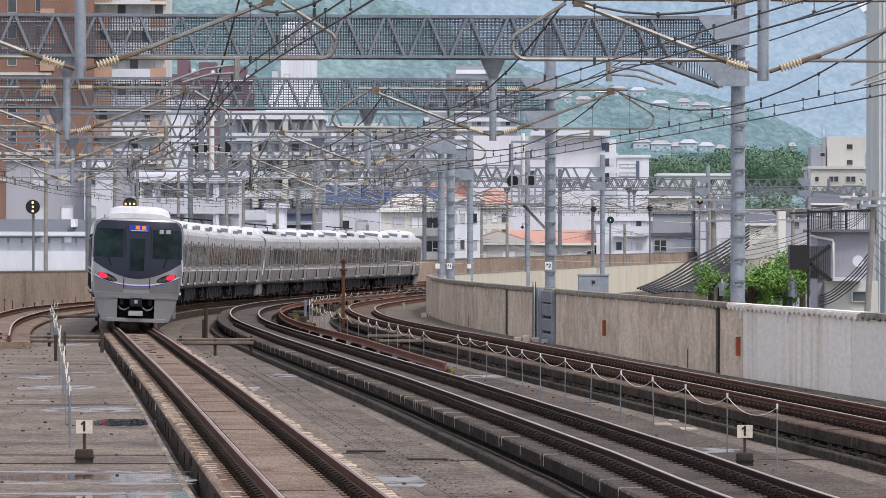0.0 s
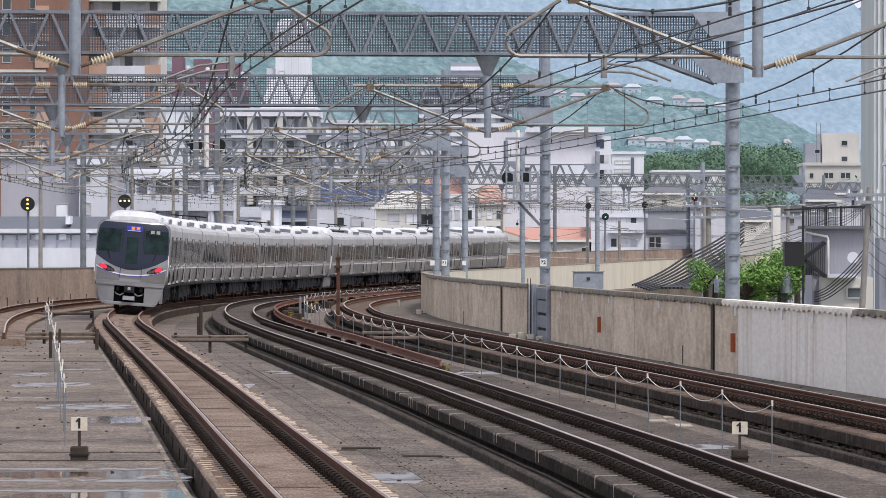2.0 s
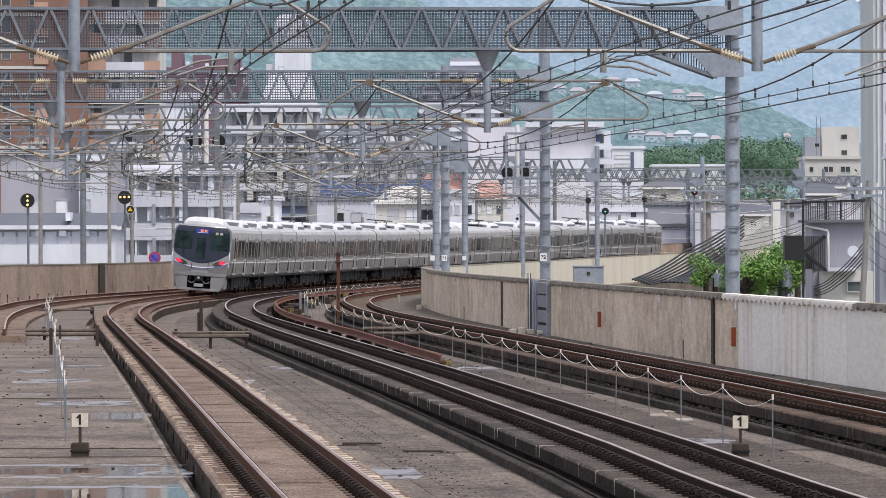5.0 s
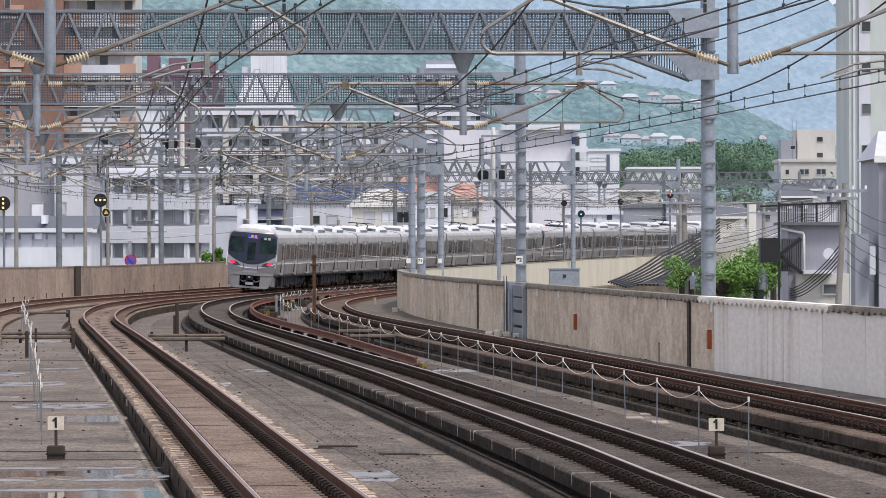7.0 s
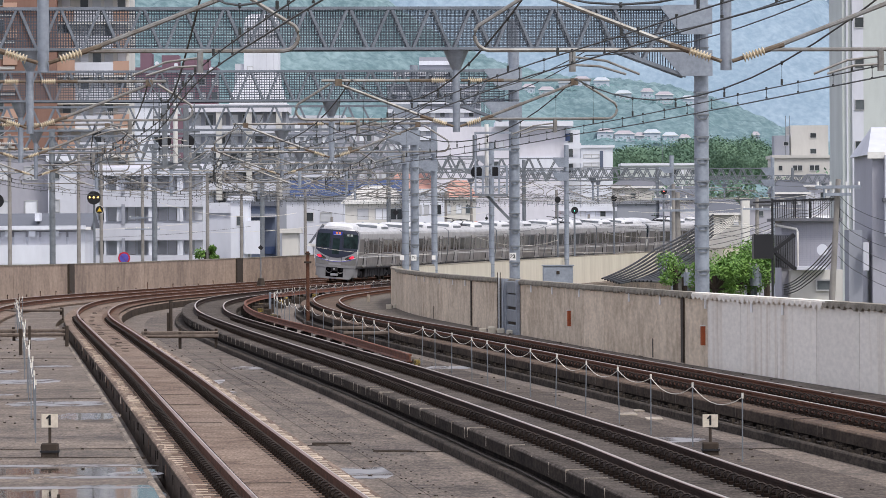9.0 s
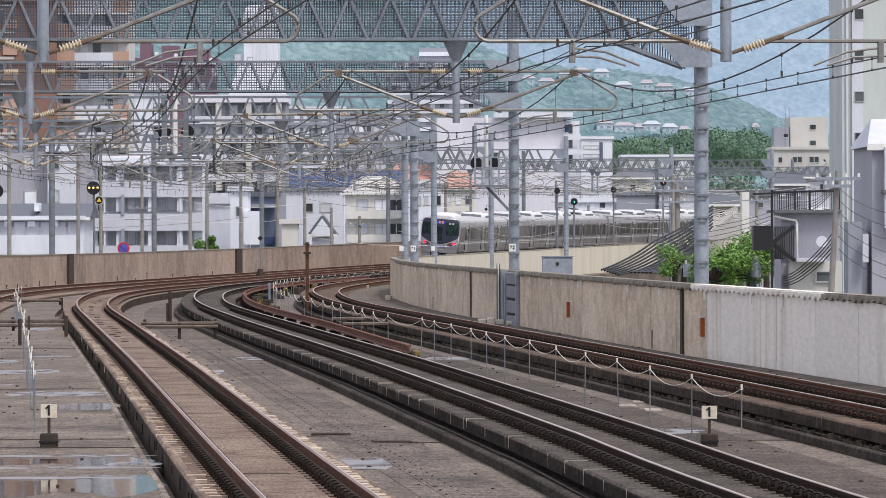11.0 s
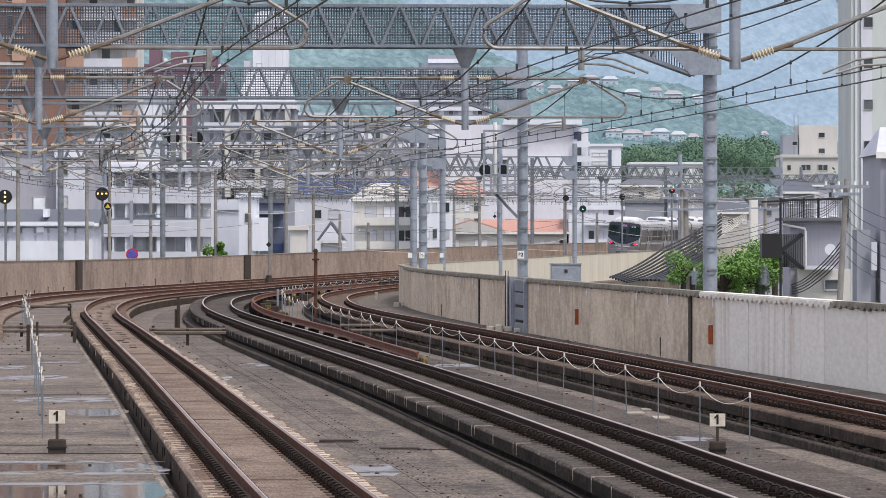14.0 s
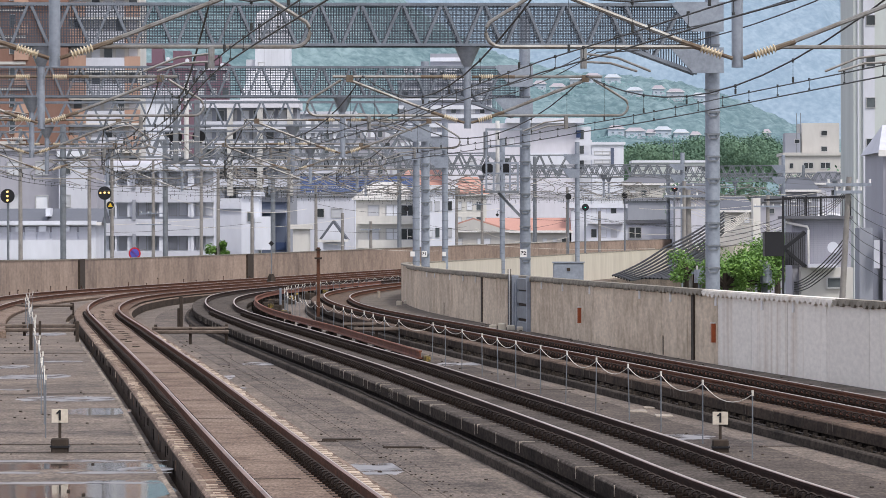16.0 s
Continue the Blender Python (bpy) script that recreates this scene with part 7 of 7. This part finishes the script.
    b = Block("grey box house behind the wires", 1340, 1380, 362, 340, 6, "bluegrey", "house").roof_slab("darkgrey")
    b.win(1360, 378, 8, 8)


def pole(x, yt, yb, d, label, lean=0.0, arms=(), r=0.15, tf=False):
    a, b = spot(x, yt, d), spot(x + lean, yb, d)
    t = thing("utility_pole", label, "utility pole", group="utility poles")
    part("shaft", MB().cyl((b.x, b.y, b.z), (a.x, a.y, a.z), r, 12, r * 0.8), M["conc"], t, smooth=True)
    for y, w in arms:
        c = spot(x + lean * (y - yt) / max(1, yb - yt), y, d)
        arm = part("cross_arm", MB().box(c.x - w, c.x + w, c.y - 0.22, c.y - 0.14, c.z - 0.04, c.z + 0.04), M["galv"], t)
        for q in (-0.9, -0.35, 0.35, 0.9):
            part("insulator", MB().cyl((c.x + q * w, c.y - 0.18, c.z + 0.04), (c.x + q * w, c.y - 0.18, c.z + 0.14), 0.03, 7), M["white"], arm)
    if tf:
        for q in (-0.45, 0.3):
            c = spot(x, yt + 130, d)
            can = part("transformer", MB().cyl((c.x + q, c.y - 0.4, c.z - 0.4), (c.x + q, c.y - 0.4, c.z + 0.35), 0.3, 14), M["galv"], t, "grey transformer can", smooth=True)
            part("can_lid", MB().cyl((c.x + q, c.y - 0.4, c.z + 0.35), (c.x + q, c.y - 0.4, c.z + 0.42), 0.32, 14), M["galvdark"], can)
    return t


def wire(pts, d, r, material="wire", sag=0.0, name="cable", label="dark cable strung across the street"):
    ps = [spot(x, y, dd) for (x, y), dd in zip(pts, d)]
    n = 10
    out = []
    for a, b in zip(ps, ps[1:]):
        out += [a.lerp(b, k / n) - Vector((0, 0, sag * 4 * (k / n) * (1 - k / n))) for k in range(n + (b is ps[-1]))]
    solid(name, MB().tube(out, r, 5), M[material], label, "cable", group="street cables")


def poles_and_cables():
    pole(1497, 318, 560, 142, "leaning concrete utility pole with insulators", -14, ((332, 0.6), (345, 0.35)), 0.085)
    pole(1212, 340, 560, 200, "concrete utility pole with transformers and cables", 3, ((352, 0.9), (372, 0.7)), 0.115, True)
    pole(1205, 325, 480, 260, "concrete pole with clustered insulators", 0, ((335, 1.2),), 0.11)
    for x, yt, d, arms in ((30, 230, 300, ((300, 1.0),)), (152, 245, 330, ((300, 1.2),)), (350, 240, 372, ((300, 1.5),)), (265, 285, 370, ((380, 0.9), (400, 1.2))), (380, 300, 400, ((300, 1.0),)),
                           (553, 340, 430, ((345, 1.0),)), (505, 240, 392, ((262, 1.2),)), (847, 345, 470, ((365, 0.8),)), (802, 335, 470, ((350, 0.8),)), (998, 335, 470, ((360, 0.8),)),
                           (440, 330, 420, ((340, 1.0),)), (600, 380, 440, ()), (1055, 378, 480, ((392, 0.8),)), (1353, 350, 300, ((370, 0.8),)), (650, 395, 440, ((410, 0.8),)), (192, 250, 336, ())):
        pole(x, yt, 470, d, "slim weathered pole behind the parapet", 0, arms, 0.12 if d < 400 else 0.14)
    rnd = random.Random(13)
    for k in range(7):
        wire([(1078 + k * 5, 492 + k * 1.5), (1172 + k * 3, 441 + k * 5), (1275, 380 + k * 6)], (186, 192, 200), 0.036, "black", sag=0.1)
    for k in range(6):
        wire([(1130 + k * 7, 497), (1212, 462 + k * 4), (1262, 430 + k * 5)], (186, 192, 200), 0.04, "black", sag=0.12)
    for k in range(6):
        wire([(1160 + k * 4, 494), (1215, 455 - k * 6), (1320, 388 - k * 2)], (190, 200, 230), 0.009, "rope", 0.05)
    for k in range(5):
        wire([(1214, 352 + k * 7), (1320 + k * 8, 390 + k * 3), (1340 + k * 12, 430 - k * 8)], (200, 215, 230), 0.008, "rope", 0.2)
    for k in range(6):
        wire([(1497, 345 + k * 22), (1535, 375 + k * 22), (1600, 395 + k * 24)], (142, 140, 136), 0.008, "wire", 0.05)
    for k in range(5):
        wire([(1493, 420 + k * 8), (1440, 480 + k * 6), (1400, 505 + k * 4)], (142, 146, 150), 0.015, sag=0.06)
    for k in range(4):
        wire([(1497, 334 + k * 3), (1430, 372 + k * 6), (1214, 420 + k * 10)], (142, 165, 200), 0.01, sag=0.2)
    # service lines along the far side and over the roofs
    for k in range(22):
        y = rnd.uniform(300, 450)
        x0 = rnd.uniform(-60, 900)
        x1 = x0 + rnd.uniform(150, 500)
        dd = rnd.uniform(350, 450)
        y1, kind, sag = y + rnd.uniform(-25, 25), rnd.choice(("wire", "rope")), rnd.uniform(0.2, 0.9)
        if k not in (8, 14):
            wire([(x0, y), (x1, y1)], (dd, dd + 10), 0.012, kind, sag)
    for k in range(16):
        y = rnd.uniform(335, 400)
        x0 = rnd.uniform(880, 1300)
        wire([(x0, y), (x0 + rnd.uniform(120, 330), y + rnd.uniform(-25, 30))], (460, 470), 0.014, rnd.choice(("wire", "rope")), rnd.uniform(0.2, 0.8))
    # feeders over the tracks that climb towards the camera
    t = thing("feeder_line", "paired dark feeder wires over the outer track", "overhead line")
    for y0, off, z in ((0, 10.4, 6.9), (1, 10.9, 7.3), (2, -5.2, 6.6)):
        for k in range(len(GANTRIES) - 1):
            part("feeder_wire", MB().tube(span_points(GANTRIES[k], GANTRIES[k + 1], lambda s: off, z, z, 0.4), 0.013, 5), M["wire"], t)
    # grey equipment box on the parapet
    c = spot(1000, 478, 168)
    t = thing("equipment_cabinet", "pale grey steel equipment cabinet behind the parapet", "cabinet", Matrix.Translation(c))
    part("case", MB().rbox(-0.47, 0.47, 0, 0.5, -0.7, 0.15, 0.03), M["galv"], t)
    part("lid", MB().box(-0.5, 0.5, -0.03, 0.53, 0.15, 0.19), M["galv"], t)
    part("latch", MB().box(-0.05, 0.05, -0.03, 0.0, -0.1, 0.0), M["block"], t)
    for x, y, h in ((1233, 505, 0.42), (1350, 506, 0.42), (1345, 488, 0.3)):
        c = spot(x, y, 172)
        t = thing("transformer", "small grey pole transformer behind the parapet", "transformer", Matrix.Translation(c), "transformers")
        part("can", MB().cyl((0, 0, 0), (0, 0, h), 0.19, 14), M["galv"], t, smooth=True)
        for q in (-0.1, 0.1):
            part("bushing", MB().cyl((q, 0, h), (q, 0, h + 0.12), 0.035, 8), M["porcgrey"], t)
        part("post", MB().cyl((0, 0.24, -8 - c.z), (0, 0.24, h), 0.06, 8), M["galvdark"], t)
        part("bracket", MB().bar((0, 0.1, h * 0.5), (0, 0.26, h * 0.5), 0.08), M["galvdark"], t)
    # round blue and red road sign over the far parapet
    c = spot(232, 451, 338)
    t = thing("road_sign", "round blue road sign with a red rim", "road sign", Matrix.Translation(c))
    part("disc", MB().cyl((0, 0, 0), (0, 0.03, 0), 0.28, 22), M["blueline"], t)
    part("rim", MB().cyl((0, 0.01, 0), (0, 0.05, 0), 0.38, 22), M["signred"], t, "red rim")
    part("slash", MB().bar((-0.2, -0.005, 0.2), (0.2, -0.005, -0.2), 0.06, 0.01), M["signred"], t, "red diagonal bar")
    part("stem", MB().cyl((0, 0.06, -2.5), (0, 0.06, 0.2), 0.04, 8), M["galv"], t)
    # trapezoid marker lamp beside the far tracks
    c = at(304, -2.3, DECK_L)
    t = thing("track_marker", "dark trapezoid track marker with a thin mast", "marker", Matrix.Translation(c))
    part("base", MB().cyl((0, 0, 0), (0, 0, 0.8), 0.38, 4, 0.16), M["block"], t)
    part("mast", MB().cyl((0, 0, 0.8), (0, 0, 3.4), 0.035, 6), M["galvdark"], t)
    part("diamond", MB().cyl((0, -0.06, 2.75), (0, -0.02, 2.75), 0.18, 4), M["black"], t)


town_west()
town_east()
trees()
near_house()
poles_and_cables()


motions()
